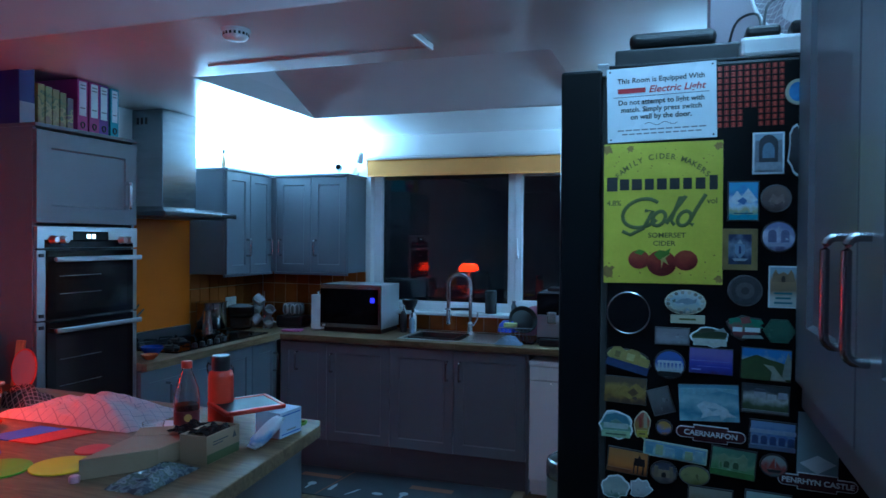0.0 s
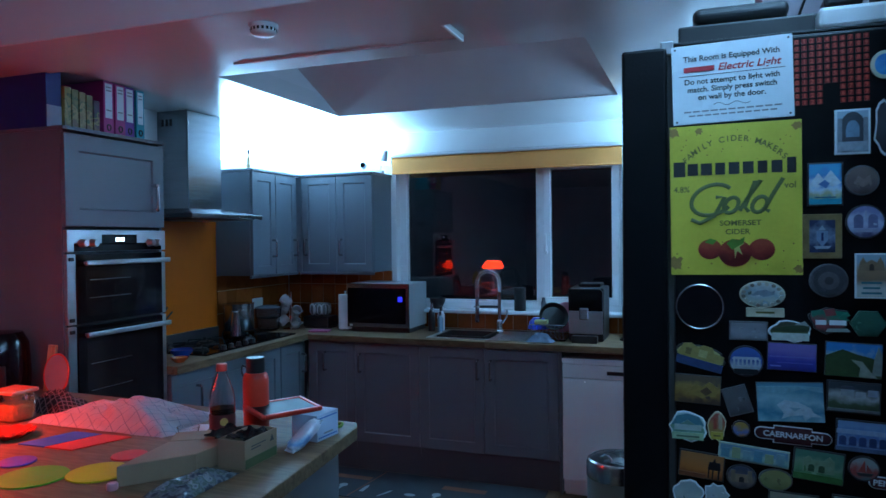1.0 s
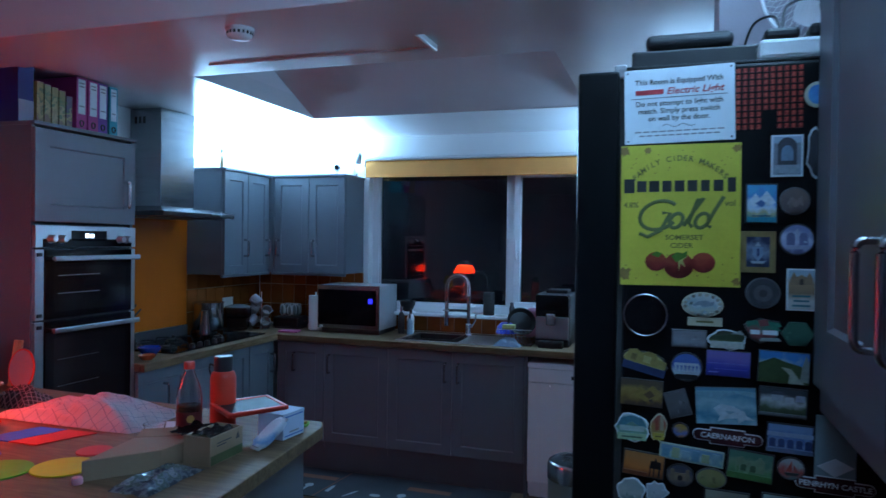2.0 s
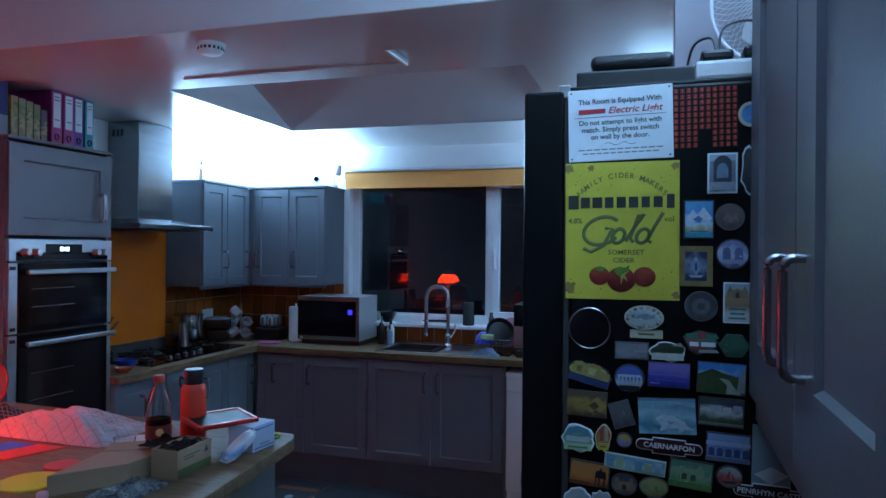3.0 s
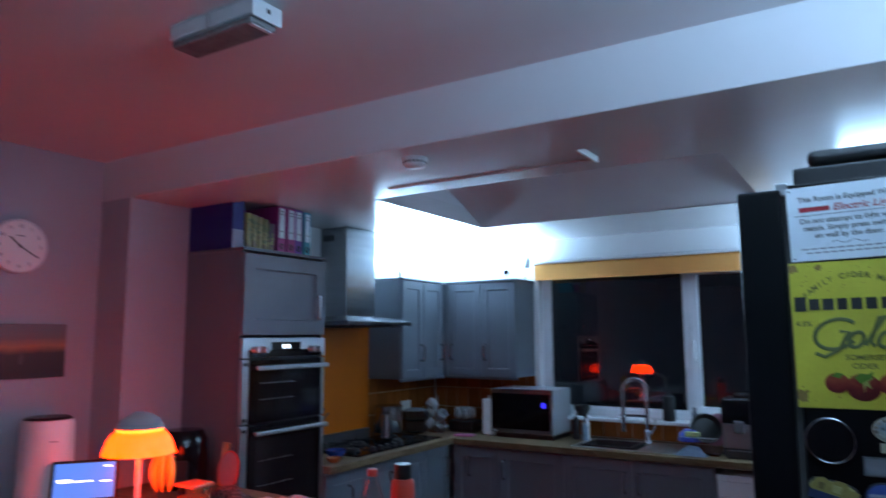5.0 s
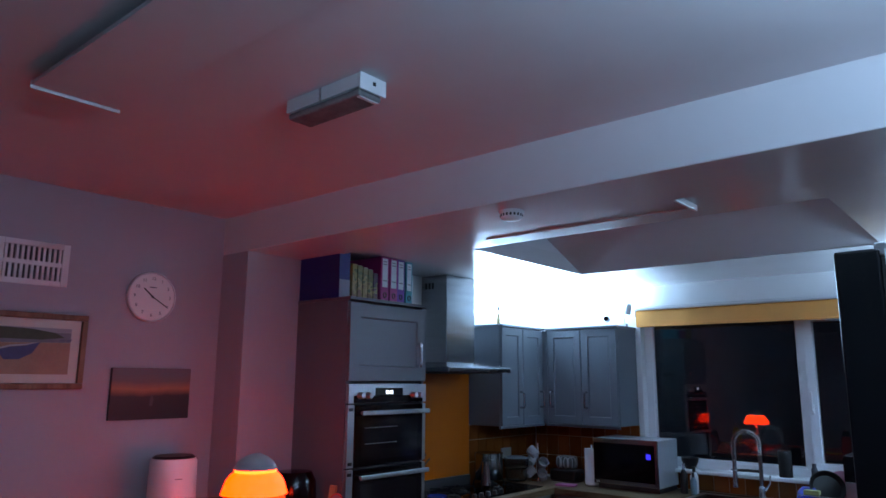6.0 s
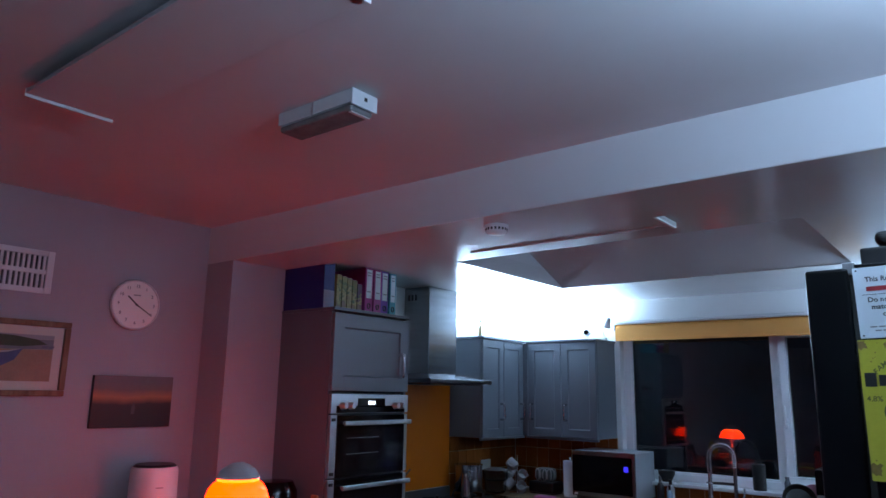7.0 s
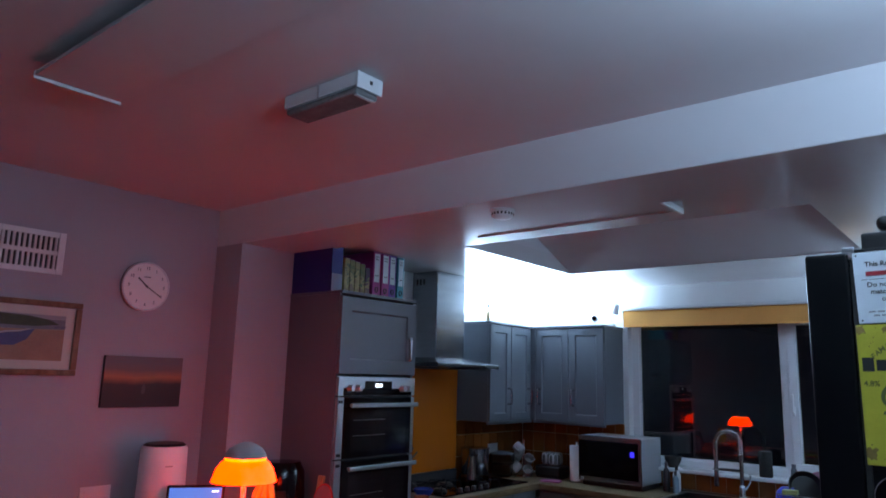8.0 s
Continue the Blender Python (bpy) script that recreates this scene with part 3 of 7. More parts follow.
for x in (-1.962, -0.302):
    part("bracket", box(x, x + 0.008, 5.11, NORTH - 0.0005, 2.10, 2.147), WHITE, bl)

# ---- fridge and its surroundings ----
fr = thing("fridge_freezer", "tall black fridge freezer, its side covered in magnets", "fridge", at=(0.4, 1.95, 0))
FY = 1.640
part("body", box(0.112, 0.765, FY, 2.30, 0.03, 1.862, 0.006), FRIDGE, fr)
part("top_cap", box(0.112, 0.765, FY + 0.002, 2.298, 1.8622, 1.8665, 0.001), BLACK, fr)
part("upper_door", box(0.031, 0.102, FY + 0.003, 2.297, 0.72, 1.862, 0.005, 2), FRIDGE, fr)
part("lower_door", box(0.031, 0.102, FY + 0.003, 2.297, 0.06, 0.708, 0.005, 2), FRIDGE, fr)
part("hinge", box(0.092, 0.112, FY + 0.006, FY + 0.05, 1.850, 1.872, 0.002), STEEL, fr)
part("gasket", box(0.102, 0.112, FY + 0.012, 2.288, 0.07, 1.85), material("grey_rubber", (0.05, 0.05, 0.05), 0.7, 0, 0.1), fr)
for z0, z1 in ((1.1, 1.62), (0.35, 0.68)):
    pts = [(0.034, 2.24, z0)] + arc((0.014, 2.24, z0), (-0.004, 2.24, z0), (-0.004, 2.24, z0 + 0.03), 4) + arc((-0.004, 2.24, z1 - 0.03), (-0.004, 2.24, z1), (0.014, 2.24, z1), 4) + [(0.034, 2.24, z1)]
    part("door_handle", tube(pts, 0.009, 10), CHROME, fr, "chrome bar handle", True)
for x, y in ((0.16, 1.7), (0.7, 1.7), (0.16, 2.24), (0.7, 2.24)):
    part("foot", box(x - 0.02, x + 0.02, y - 0.02, y + 0.02, 0, 0.03), BLACK, fr)

sett = thing("set_top_box", "flat black media box lying on the fridge", "electronics", at=(0.27, 1.9, 1.884))
part("case", box(0.118, 0.40, 1.68, 1.92, 1.867, 1.902, 0.004), BLACK, sett)
rt = thing("router", "round-cornered black router on the media box", "router", at=(0.21, 1.8, 1.92))
part("case", box(0.14, 0.285, 1.70, 1.86, 1.9085, 1.936, 0.012, 4), BLACK, rt)
for x in (0.155, 0.26):
    part("foot", box(x, x + 0.015, 1.72, 1.84, 1.9022, 1.9085), BLACK, rt)
ps = thing("power_strip", "white power strip with black plugs on the fridge", "power strip", at=(0.4, 1.75, 1.875))
part("strip", box(0.318, 0.62, 1.644, 1.704, 1.867, 1.899, 0.006), WHITE, ps)
for i, x in enumerate((0.352, 0.418, 0.48)):
    part("plug", box(x - 0.026, x + 0.026, 1.650, 1.698, 1.8995, 1.918 + 0.004 * (i % 2), 0.006), BLACK, ps, "black plug")
CABLE = BLACK
for k, pts in enumerate(([(0.352, 1.675, 1.918), (0.345, 1.70, 1.95), (0.32, 1.75, 1.955), (0.31, 1.82, 1.93), (0.30, 1.94, 1.87)],
                         [(0.355, 1.68, 1.918), (0.37, 1.72, 1.975), (0.44, 1.80, 2.0), (0.52, 1.9, 1.96), (0.6, 2.0, 1.872)],
                         [(0.418, 1.68, 1.922), (0.42, 1.70, 1.98), (0.50, 1.75, 2.02), (0.58, 1.85, 1.99), (0.62, 1.95, 1.872)])):
    c = thing("cable", "thin dark cable looping over the fridge", "cable", "fridge cables", at=pts[0])
    v = [Vector(p) for p in pts]
    q = []
    for i in range(len(v) - 1):
        a0, a1, a2, a3 = v[max(i - 1, 0)], v[i], v[i + 1], v[min(i + 2, len(v) - 1)]
        for j in range(6):
            s = j / 6
            q.append(0.5 * ((2 * a1) + (a2 - a0) * s + (2 * a0 - 5 * a1 + 4 * a2 - a3) * s * s + (3 * a1 - a0 - 3 * a2 + a3) * s ** 3))
    part("lead", tube(q + [v[-1]], 0.0024, 6), CABLE, c, "", True)

bc = thing("cable", "short bright blue network cable on the fridge", "cable", "fridge cables", at=(0.34, 1.93, 1.89))
part("lead", tube([(0.29, 1.925, 1.89), (0.31, 1.935, 1.905), (0.34, 1.94, 1.91), (0.37, 1.95, 1.89), (0.39, 1.97, 1.870)], 0.0032, 6), material("blue_cable", (0.02, 0.06, 0.5), 0.4, 0, 0), bc, "", True)

# desk fan on the fridge
FS = 1.12
fan = thing("desk_fan", "white desk fan with a round wire cage", "fan", at=(0.5, 2.12, 1.875))
fm = Matrix.Translation((0.525, 2.13, 2.17)) @ pose(0, 0, 0, 0, 0, -28) @ pose(0, 0, 0, 90, 0, 0) @ Matrix.Scale(FS, 4)
part("base", lathe([(0, 0), (0.085, 0), (0.085, 0.012), (0.05, 0.028), (0.018, 0.035), (0, 0.035)], 28, (0.53, 2.17, 1.867)), WHITE, fan, "", True)
part("stem", lathe([(0, 0.03), (0.016, 0.03), (0.013, 0.2), (0.02, 0.25), (0, 0.25)], 16, (0.53, 2.17, 1.867)), WHITE, fan, "", True)
part("motor", moved(lathe([(0, -0.12), (0.035, -0.12), (0.05, -0.09), (0.052, -0.04), (0.03, -0.02), (0, -0.02)], 24), fm), WHITE, fan, "", True)
part("hub", moved(lathe([(0, 0.045), (0.03, 0.043), (0.046, 0.03), (0.05, 0.01), (0, 0.005)], 24), fm), WHITE, fan, "", True)
for k in range(3):
    bl3 = bmesh.new()
    rows = []
    for i in range(7):
        r = 0.03 + 0.085 * i / 6
        wv = 0.10 + 0.42 * math.sin(math.pi * (i + 1) / 8)
        rows.append([bl3.verts.new((r * math.cos(a), r * math.sin(a), 0.012 + 0.02 * (s - 0.5))) for s, a in [(j / 4, (j / 4 - 0.5) * 2 * wv) for j in range(5)]])
    for a, c in zip(rows, rows[1:]):
        for j in range(4):
            bl3.faces.new((a[j], a[j + 1], c[j + 1], c[j]))
    bmesh.ops.solidify(bl3, geom=bl3.faces[:], thickness=0.002)
    part("blade", moved(bl3, fm @ pose(0, 0, 0, 0, 0, 120 * k)), WHITE, fan, "", True)
cg = bmesh.new()
for i in range(64):
    a = 2 * math.pi * i / 64
    tube([((0.03 + (0.142 - 0.03) * s) * math.cos(a + 0.12 * s), (0.03 + (0.142 - 0.03) * s) * math.sin(a + 0.12 * s), 0.045 - 0.035 * s ** 2.5) for s in (0, 0.25, 0.5, 0.75, 0.92, 1)], 0.0007, 4, bm=cg)
    tube([(0.142 * math.cos(a), 0.142 * math.sin(a), 0.008), (0.13 * math.cos(a), 0.13 * math.sin(a), -0.03), (0.05 * math.cos(a), 0.05 * math.sin(a), -0.045)], 0.0007, 4, bm=cg)
part("cage", moved(cg, fm), WHITE, fan, "white wire cage", True)
part("rim", moved(tube([(0.144 * math.cos(2 * math.pi * i / 40), 0.144 * math.sin(2 * math.pi * i / 40), 0.008) for i in range(40)], 0.004, 8, closed=True), fm), WHITE, fan, "", True)

# wall cabinets beside the camera
for i, (y0, y1) in enumerate(((0.862, 1.634), (0.085, 0.857))):
    rc = thing("wall_cabinet", "grey shaker wall cabinet with chrome bow handles", "cabinet", "wall cabinets", at=(0.6, (y0 + y1) / 2, 1.35))
    part("body", box(0.424, EAST - 0.001, y0, y1, 1.35, 2.052, 0.001), GREY, rc)
    part("cornice", box(0.396, EAST - 0.001, y0, y1 + 0.004, 2.0525, 2.07, 0.003), GREY, rc)
    part("light_pelmet", box(0.412, 0.43, y0, y1, 1.312, 1.3495, 0.003), GREY, rc)
    hw = (y1 - y0) / 2
    shaker(rc, hw - 0.003, 0.695, FACE_W(0.402, y1 - 0.001, 1.353), handle=(hw - 0.052, 0.101), drop=0.122, rail=0.094, thick=0.005, reach=0.021)
    shaker(rc, hw - 0.003, 0.695, FACE_W(0.402, y1 - hw - 0.001, 1.353), handle=(0.052, 0.101), drop=0.122, rail=0.094, thick=0.005, reach=0.021)

# peninsula with an oak top
pen = thing("peninsula", "grey peninsula unit with a thick oak top", "counter", at=(-1.9, 2.0, 0))
top = slab([(-3.095, 1.25), (-0.86, 1.25), (-0.885, 1.95), (-0.955, 2.60), (-0.985, 2.655), (-2.40, 2.715), (-3.095, 2.715)], 0.872, 0.914, 0.004)
part("oak_top", top, OAK, pen, "oak top strewn with odds and ends")
part("end_panel", slab([(-1.06, 1.33), (-0.93, 1.33), (-0.955, 1.95), (-1.03, 2.60), (-1.06, 2.60)], 0, 0.8715), GREY, pen)
part("back_panel", box(-3.09, -1.06, 2.58, 2.60, 0, 0.8715), GREY, pen)
part("front_panel", box(-3.09, -1.06, 1.33, 1.35, 0, 0.8715), GREY, pen)

# smoke alarm, ceiling strip, emergency light and heating panel
sm = thing("smoke_alarm", "round white smoke alarm under the beam", "smoke alarm", at=(-1.262, 2.53, BEAM))
part("base", lathe([(0, 0), (0.05, 0), (0.05, -0.012), (0, -0.012)], 32, (-1.262, 2.53, BEAM - 0.0005)), WHITE, sm, "", True)
part("cover", lathe([(0, -0.04), (0.022, -0.04), (0.035, -0.036), (0.043, -0.028), (0.046, -0.0125), (0, -0.0125)], 32, (-1.262, 2.53, BEAM)), WHITE, sm, "", True)
for i in range(18):
    a = 2 * math.pi * i / 18
    part("slot", moved(box(-0.001, 0.001, -0.004, 0.004, -0.005, 0.005), pose(-1.262 + 0.0445 * math.cos(a), 2.53 + 0.0445 * math.sin(a), BEAM - 0.02, 0, 0, math.degrees(a))), BLACK, sm)
cs = thing("ceiling_strip", "short white cover strip stuck to the ceiling", "cover strip", at=(-0.69, 2.87, BEAM))
part("strip", box(-0.698, -0.684, 2.775, 2.99, KTOP - 0.026, KTOP - 0.0005, 0.003), WHITE, cs)

em = thing("emergency_light", "white box light with a clear cover on the ceiling", "ceiling light", at=(-1.25, 1.58, TOP))
part("body", box(-1.458, -1.12, 1.560, 1.662, TOP - 0.044, TOP - 0.0005, 0.003), WHITE, em)
part("end_cap", box(-1.1195, -1.110, 1.558, 1.664, TOP - 0.052, TOP - 0.0005, 0.003), WHITE, em)
part("end_slot", box(-1.1098, -1.1088, 1.607, 1.619, TOP - 0.03, TOP - 0.018), BLACK, em)
part("diffuser", box(-1.453, -1.123, 1.565, 1.657, TOP - 0.066, TOP - 0.0445, 0.008, 3), material("prismatic_cover", (0.22, 0.21, 0.21), 0.2, 0, 0.35, 30, 0.7, 45, coat=0.3), em, "ribbed plastic cover")
part("end_strip", box(-1.140, -1.126, 1.572, 1.650, TOP - 0.0695, TOP - 0.0665, 0.001), WHITE, em)
part("clip", box(-1.293, -1.286, 1.5585, 1.561, TOP - 0.045, TOP - 0.004), CHROME, em)

hp = thing("heating_panel", "long flat white panel hung just below the ceiling", "heating panel", at=(-1.3, 1.095, TOP))
part("panel", box(-1.856, -0.70, 0.955, 1.212, TOP - 0.040, TOP - 0.026, 0.002), CEIL, hp)
for x in (-1.860, -0.6995):
    part("edge_strip", box(x, x + 0.0035, 0.953, 1.214, TOP - 0.049, TOP - 0.024), WHITE, hp)
for x in (-1.70, -0.88):
    part("spacer", box(x - 0.02, x + 0.02, 1.06, 1.11, TOP - 0.0255, TOP - 0.0005), WHITE, hp)

# ---- writing and pictures ----
def letters(body, size, mat, parent, m, name="lettering", shear=0.0, wide=1.0, align="CENTER", depth=0.0004, bold=0.018):
    """Raised letters in the x-y plane of m, made into a mesh."""
    cu = bpy.data.curves.new(name, "FONT")
    cu.body, cu.size, cu.shear, cu.align_x, cu.align_y, cu.extrude, cu.resolution_u, cu.offset = body, size, shear, align, "CENTER", depth, 3, size * bold
    tmp = bpy.data.objects.new(name, cu)
    scene.collection.objects.link(tmp)
    bpy.context.view_layer.update()
    me = bpy.data.meshes.new_from_object(tmp.evaluated_get(bpy.context.evaluated_depsgraph_get()))
    bpy.data.objects.remove(tmp)
    me.materials.clear()
    me.materials.append(mat)
    me.transform(m @ Matrix.Diagonal((wide, 1, 1, 1)))
    ob = new(name, me)
    ob.parent = parent
    ob.matrix_parent_inverse = parent.matrix_world.inverted()
    return ob


def scenic(name, colours, scale=40.0, mess=0.5, lo=-0.03, hi=0.03, rough=0.35):
    """A printed picture: bands of colour from bottom to top, broken up unevenly."""
    m = bpy.data.materials.new(name)
    m.use_nodes = True
    nt = m.node_tree
    b = nt.nodes["Principled BSDF"]
    b.inputs["Roughness"].default_value = rough
    tc = nt.nodes.new("ShaderNodeTexCoord")
    sep = nt.nodes.new("ShaderNodeSeparateXYZ")
    nt.links.new(tc.outputs["Object"], sep.inputs[0])
    rng = nt.nodes.new("ShaderNodeMapRange")
    rng.inputs[1].default_value, rng.inputs[2].default_value = lo, hi
    nt.links.new(sep.outputs["Z"], rng.inputs[0])
    n = nt.nodes.new("ShaderNodeTexNoise")
    n.inputs["Scale"].default_value, n.inputs["Detail"].default_value = scale, 5
    nt.links.new(tc.outputs["Object"], n.inputs["Vector"])
    ma = nt.nodes.new("ShaderNodeMath")
    ma.operation = "MULTIPLY_ADD"
    sub = nt.nodes.new("ShaderNodeMath")
    sub.operation = "SUBTRACT"
    nt.links.new(n.outputs[0], sub.inputs[0])
    sub.inputs[1].default_value = 0.5
    nt.links.new(sub.outputs[0], ma.inputs[0])
    ma.inputs[1].default_value = mess * 2
    nt.links.new(rng.outputs[0], ma.inputs[2])
    ramp = nt.nodes.new("ShaderNodeValToRGB")
    el = ramp.color_ramp.elements
    while len(el) < len(colours):
        el.new(0.5)
    for i, c in enumerate(colours):
        el[i].position = (i + 0.15) / len(colours)
        el[i].color = (*c, 1)
    nt.links.new(ma.outputs[0], ramp.inputs[0])
    nt.links.new(ramp.outputs[0], b.inputs["Base Color"])
    return m


INK = material("black_ink", (0.02, 0.02, 0.02), 0.5, 0, 0)
INK_RED = material("dark_red_ink", (0.4, 0.02, 0.03), 0.5, 0, 0)
INK_OLIVE = material("olive_ink", (0.13, 0.125, 0.035), 0.5, 0, 0)
INK_GREY = material("grey_ink", (0.25, 0.25, 0.27), 0.5, 0, 0)
ENAMEL = material("white_enamel_sheet", (0.72, 0.78, 0.82), 0.3, 0, 0.04, 10)


def on_side(x, z, off=0.0, turn=0.0):
    """Pose on the fridge's side: x to the right, y up, z out towards the room."""
    return Matrix.Translation((x, FY - off, z)) @ pose(0, 0, 0, 90, 0, 0) @ pose(0, 0, 0, 0, 0, turn)


def side_box(w, h, d, m, off=0.0, x=0.0, y=0.0, bev=0.0006):
    return moved(box(x - w / 2, x + w / 2, y - h / 2, y + h / 2, off, off + d, bev, 1), m)


# white notice
m = on_side(0.1965, 1.799, 0.0002, 1.4)
sg = thing("metal_sign", "white metal sign about electric light on the fridge", "sign", at=(0.1965, FY, 1.799))
part("sheet", side_box(0.173, 0.124, 0.001, m), ENAMEL, sg)
up = m @ Matrix.Translation((0, 0, 0.0012))
letters("This Room is Equipped With", 0.0118, INK, sg, up @ pose(0, 0.040, 0))
part("name_bar", side_box(0.045, 0.008, 0.0004, m, 0.001, -0.046, 0.0235), INK_RED, sg)
letters("Electric Light", 0.0155, INK_RED, sg, up @ pose(0.025, 0.0235, 0), shear=0.25, wide=1.08)
part("rule", side_box(0.152, 0.0008, 0.0004, m, 0.001, 0, 0.0135), INK, sg)
letters("Do not attempt to light with", 0.0118, INK, sg, up @ pose(0, 0.004, 0))
letters("match. Simply press switch", 0.0118, INK, sg, up @ pose(0, -0.0085, 0))
letters("on wall by the door.", 0.0118, INK, sg, up @ pose(0, -0.021, 0))
q = [(-0.026 + 0.052 * i / 24, -0.0335 + 0.0022 * math.sin(4 * math.pi * i / 24), 0.0014) for i in range(25)]
part("flourish", moved(tube(q, 0.0004, 5), m), INK, sg)
for i, w in enumerate((0.142, 0.128)):
    for k in range(11):
        part("text_bar", side_box(w / 11 - 0.0025, 0.0022, 0.0003, m, 0.001, -w / 2 + (k + 0.5) * w / 11, -0.0425 - 0.0065 * i, 0), INK_GREY, sg)
for sx in (-1, 1):
    for sy in (-1, 1):
        part("nail_hole", moved(lathe([(0, 0.0016), (0.0014, 0.0014), (0.0016, 0.001), (0, 0.001)], 10), m @ pose(sx * 0.081, sy * 0.057, 0)), INK, sg)

# yellow cider sign
m = on_side(0.2005, 1.6165, 0.0002, 0.4)
sg = thing("metal_sign", "rusty-cornered yellow cider sign with three red apples", "sign", at=(0.2005, FY, 1.6165))
SIGN = material("yellow_sign_enamel", (0.53, 0.47, 0.055), 0.36, 0, 0.14, 16, 0.15, 60)
RUST = material("rust_spots", (0.27, 0.17, 0.05), 0.8, 0, 0.3, 90)
part("sheet", side_box(0.188, 0.234, 0.001, m), SIGN, sg)
up = m @ Matrix.Translation((0, 0, 0.0012))
word = "FAMILY CIDER MAKERS"
for i, ch in enumerate(word):
    if ch != " ":
        a = (i - (len(word) - 1) / 2) * 0.093
        letters(ch, 0.0125, INK_OLIVE, sg, up @ pose(0.095 * math.sin(a), 0.004 + 0.095 * math.cos(a) - 0.005, 0, 0, 0, -math.degrees(a) * 0.75), name="letter")
# the maker's name as a plain dark bar with taller ends
for k in range(9):
    big = k in (0, 8)
    part("name_bar", side_box((0.0175, 0.0155, 0.0165, 0.0145, 0.0155, 0.0155, 0.0135, 0.015, 0.0125)[k], 0.0235 if big else 0.0185, 0.0005, m, 0.001, -0.080 + 0.0200 * k, 0.0492 if big else 0.0482), INK, sg)
letters("4.8%", 0.0125, INK_OLIVE, sg, up @ pose(-0.077, 0.017, 0))
letters("vol", 0.0135, INK_OLIVE, sg, up @ pose(0.078, 0.019, 0))
# the script word as plain loops of grey-green
SCRIPT = material("grey_green_script", (0.12, 0.14, 0.05), 0.4, 0, 0)
loops = ([(-0.012 + 0.03 * math.cos(a) - 0.02, 0.0 + 0.024 * math.sin(a), 0.0014) for a in [math.pi * (0.25 + 1.6 * i / 20) for i in range(21)]],
         [(-0.028, 0.004, 0.0014), (-0.015, 0.004, 0.0014), (-0.022, -0.025, 0.0014), (-0.04, -0.036, 0.0014), (-0.055, -0.03, 0.0014)],
         [(-0.002 + 0.010 * math.cos(a), -0.009 + 0.012 * math.sin(a), 0.0014) for a in [2 * math.pi * i / 16 for i in range(17)]],
         [(0.012, -0.018, 0.0014), (0.02, 0.005, 0.0014), (0.03, 0.028, 0.0014), (0.022, 0.026, 0.0014), (0.018, -0.012, 0.0014), (0.026, -0.02, 0.0014)],
         [(0.038 + 0.010 * math.cos(a), -0.009 + 0.012 * math.sin(a), 0.0014) for a in [2 * math.pi * i / 16 for i in range(17)]],
         [(0.06, 0.03, 0.0014), (0.052, 0.005, 0.0014), (0.047, -0.016, 0.0014), (0.055, -0.02, 0.0014)])
for pts in loops:
    t2 = tube([(x + 0.28 * y, y, z) for x, y, z in pts], 0.0031, 6)
    for v in t2.verts:
        v.co.z = 0.0014 + (v.co.z - 0.0014) * 0.15
    part("script_stroke", moved(t2, m), SCRIPT, sg)
letters("SOMERSET", 0.0115, INK_OLIVE, sg, up @ pose(0.008, -0.037, 0), wide=1.1)
letters("CIDER", 0.0115, INK_OLIVE, sg, up @ pose(0.004, -0.0505, 0), wide=1.1)
APPLE = scenic("red_apple_print", ((0.09, 0.008, 0.008), (0.20, 0.022, 0.018), (0.30, 0.06, 0.03)), 60, 0.45, 1.52, 1.56)
LEAF = material("green_leaf_print", (0.10, 0.22, 0.03), 0.4, 0, 0.2, 50)
for ax, ay, ar, k in ((-0.036, -0.077, 0.0165, 0.001), (0.038, -0.078, 0.0175, 0.001), (0.0, -0.083, 0.0225, 0.0016)):
    part("apple", moved(slab([(ax + x, ay + y) for x, y in disc(ar, 28, 1.05, 0.95)], k, k + 0.0006), m), APPLE, sg)
part("apple_blush", moved(slab([(-0.006, -0.066), (-0.001, -0.078), (0.0, -0.092), (0.003, -0.080), (0.011, -0.086), (0.006, -0.074), (0.014, -0.068)], 0.0018, 0.0023), m), material("pale_green_blush", (0.34, 0.34, 0.10), 0.4, 0, 0.3, 90), sg)
part("leaf", moved(slab([(-0.044, -0.066), (-0.036, -0.060), (-0.026, -0.063), (-0.032, -0.070)], 0.0018, 0.0023), m), LEAF, sg)
part("leaf", moved(slab([(-0.012, -0.068), (-0.004, -0.061), (0.006, -0.063), (0.014, -0.058), (0.012, -0.068), (0.004, -0.073), (-0.004, -0.078)], 0.0022, 0.0027), m), LEAF, sg)
rng = random.Random(4)
for cx, cy, s in ((-0.088, 0.108, 0.010), (0.088, 0.108, 0.008), (-0.086, -0.1, 0.013), (0.088, -0.108, 0.008), (-0.05, 0.108, 0.006)):
    part("rust_patch", moved(slab([(max(-0.0938, min(0.0938, cx + x * rng.uniform(0.5, 1.1))), max(-0.1168, min(0.1168, cy + y * rng.uniform(0.5, 1.1)))) for x, y in disc(s, 18)], 0.0010, 0.0012), m), RUST, sg)
for _ in range(46):
    cx, cy, s = rng.uniform(-0.09, 0.09), rng.choice((-1, 1)) * rng.uniform(0.06, 0.112), rng.uniform(0.0004, 0.0014)
    part("rust_patch", moved(slab([(cx + x, cy + y) for x, y in disc(s, 8)], 0.001, 0.0012), m), RUST, sg)

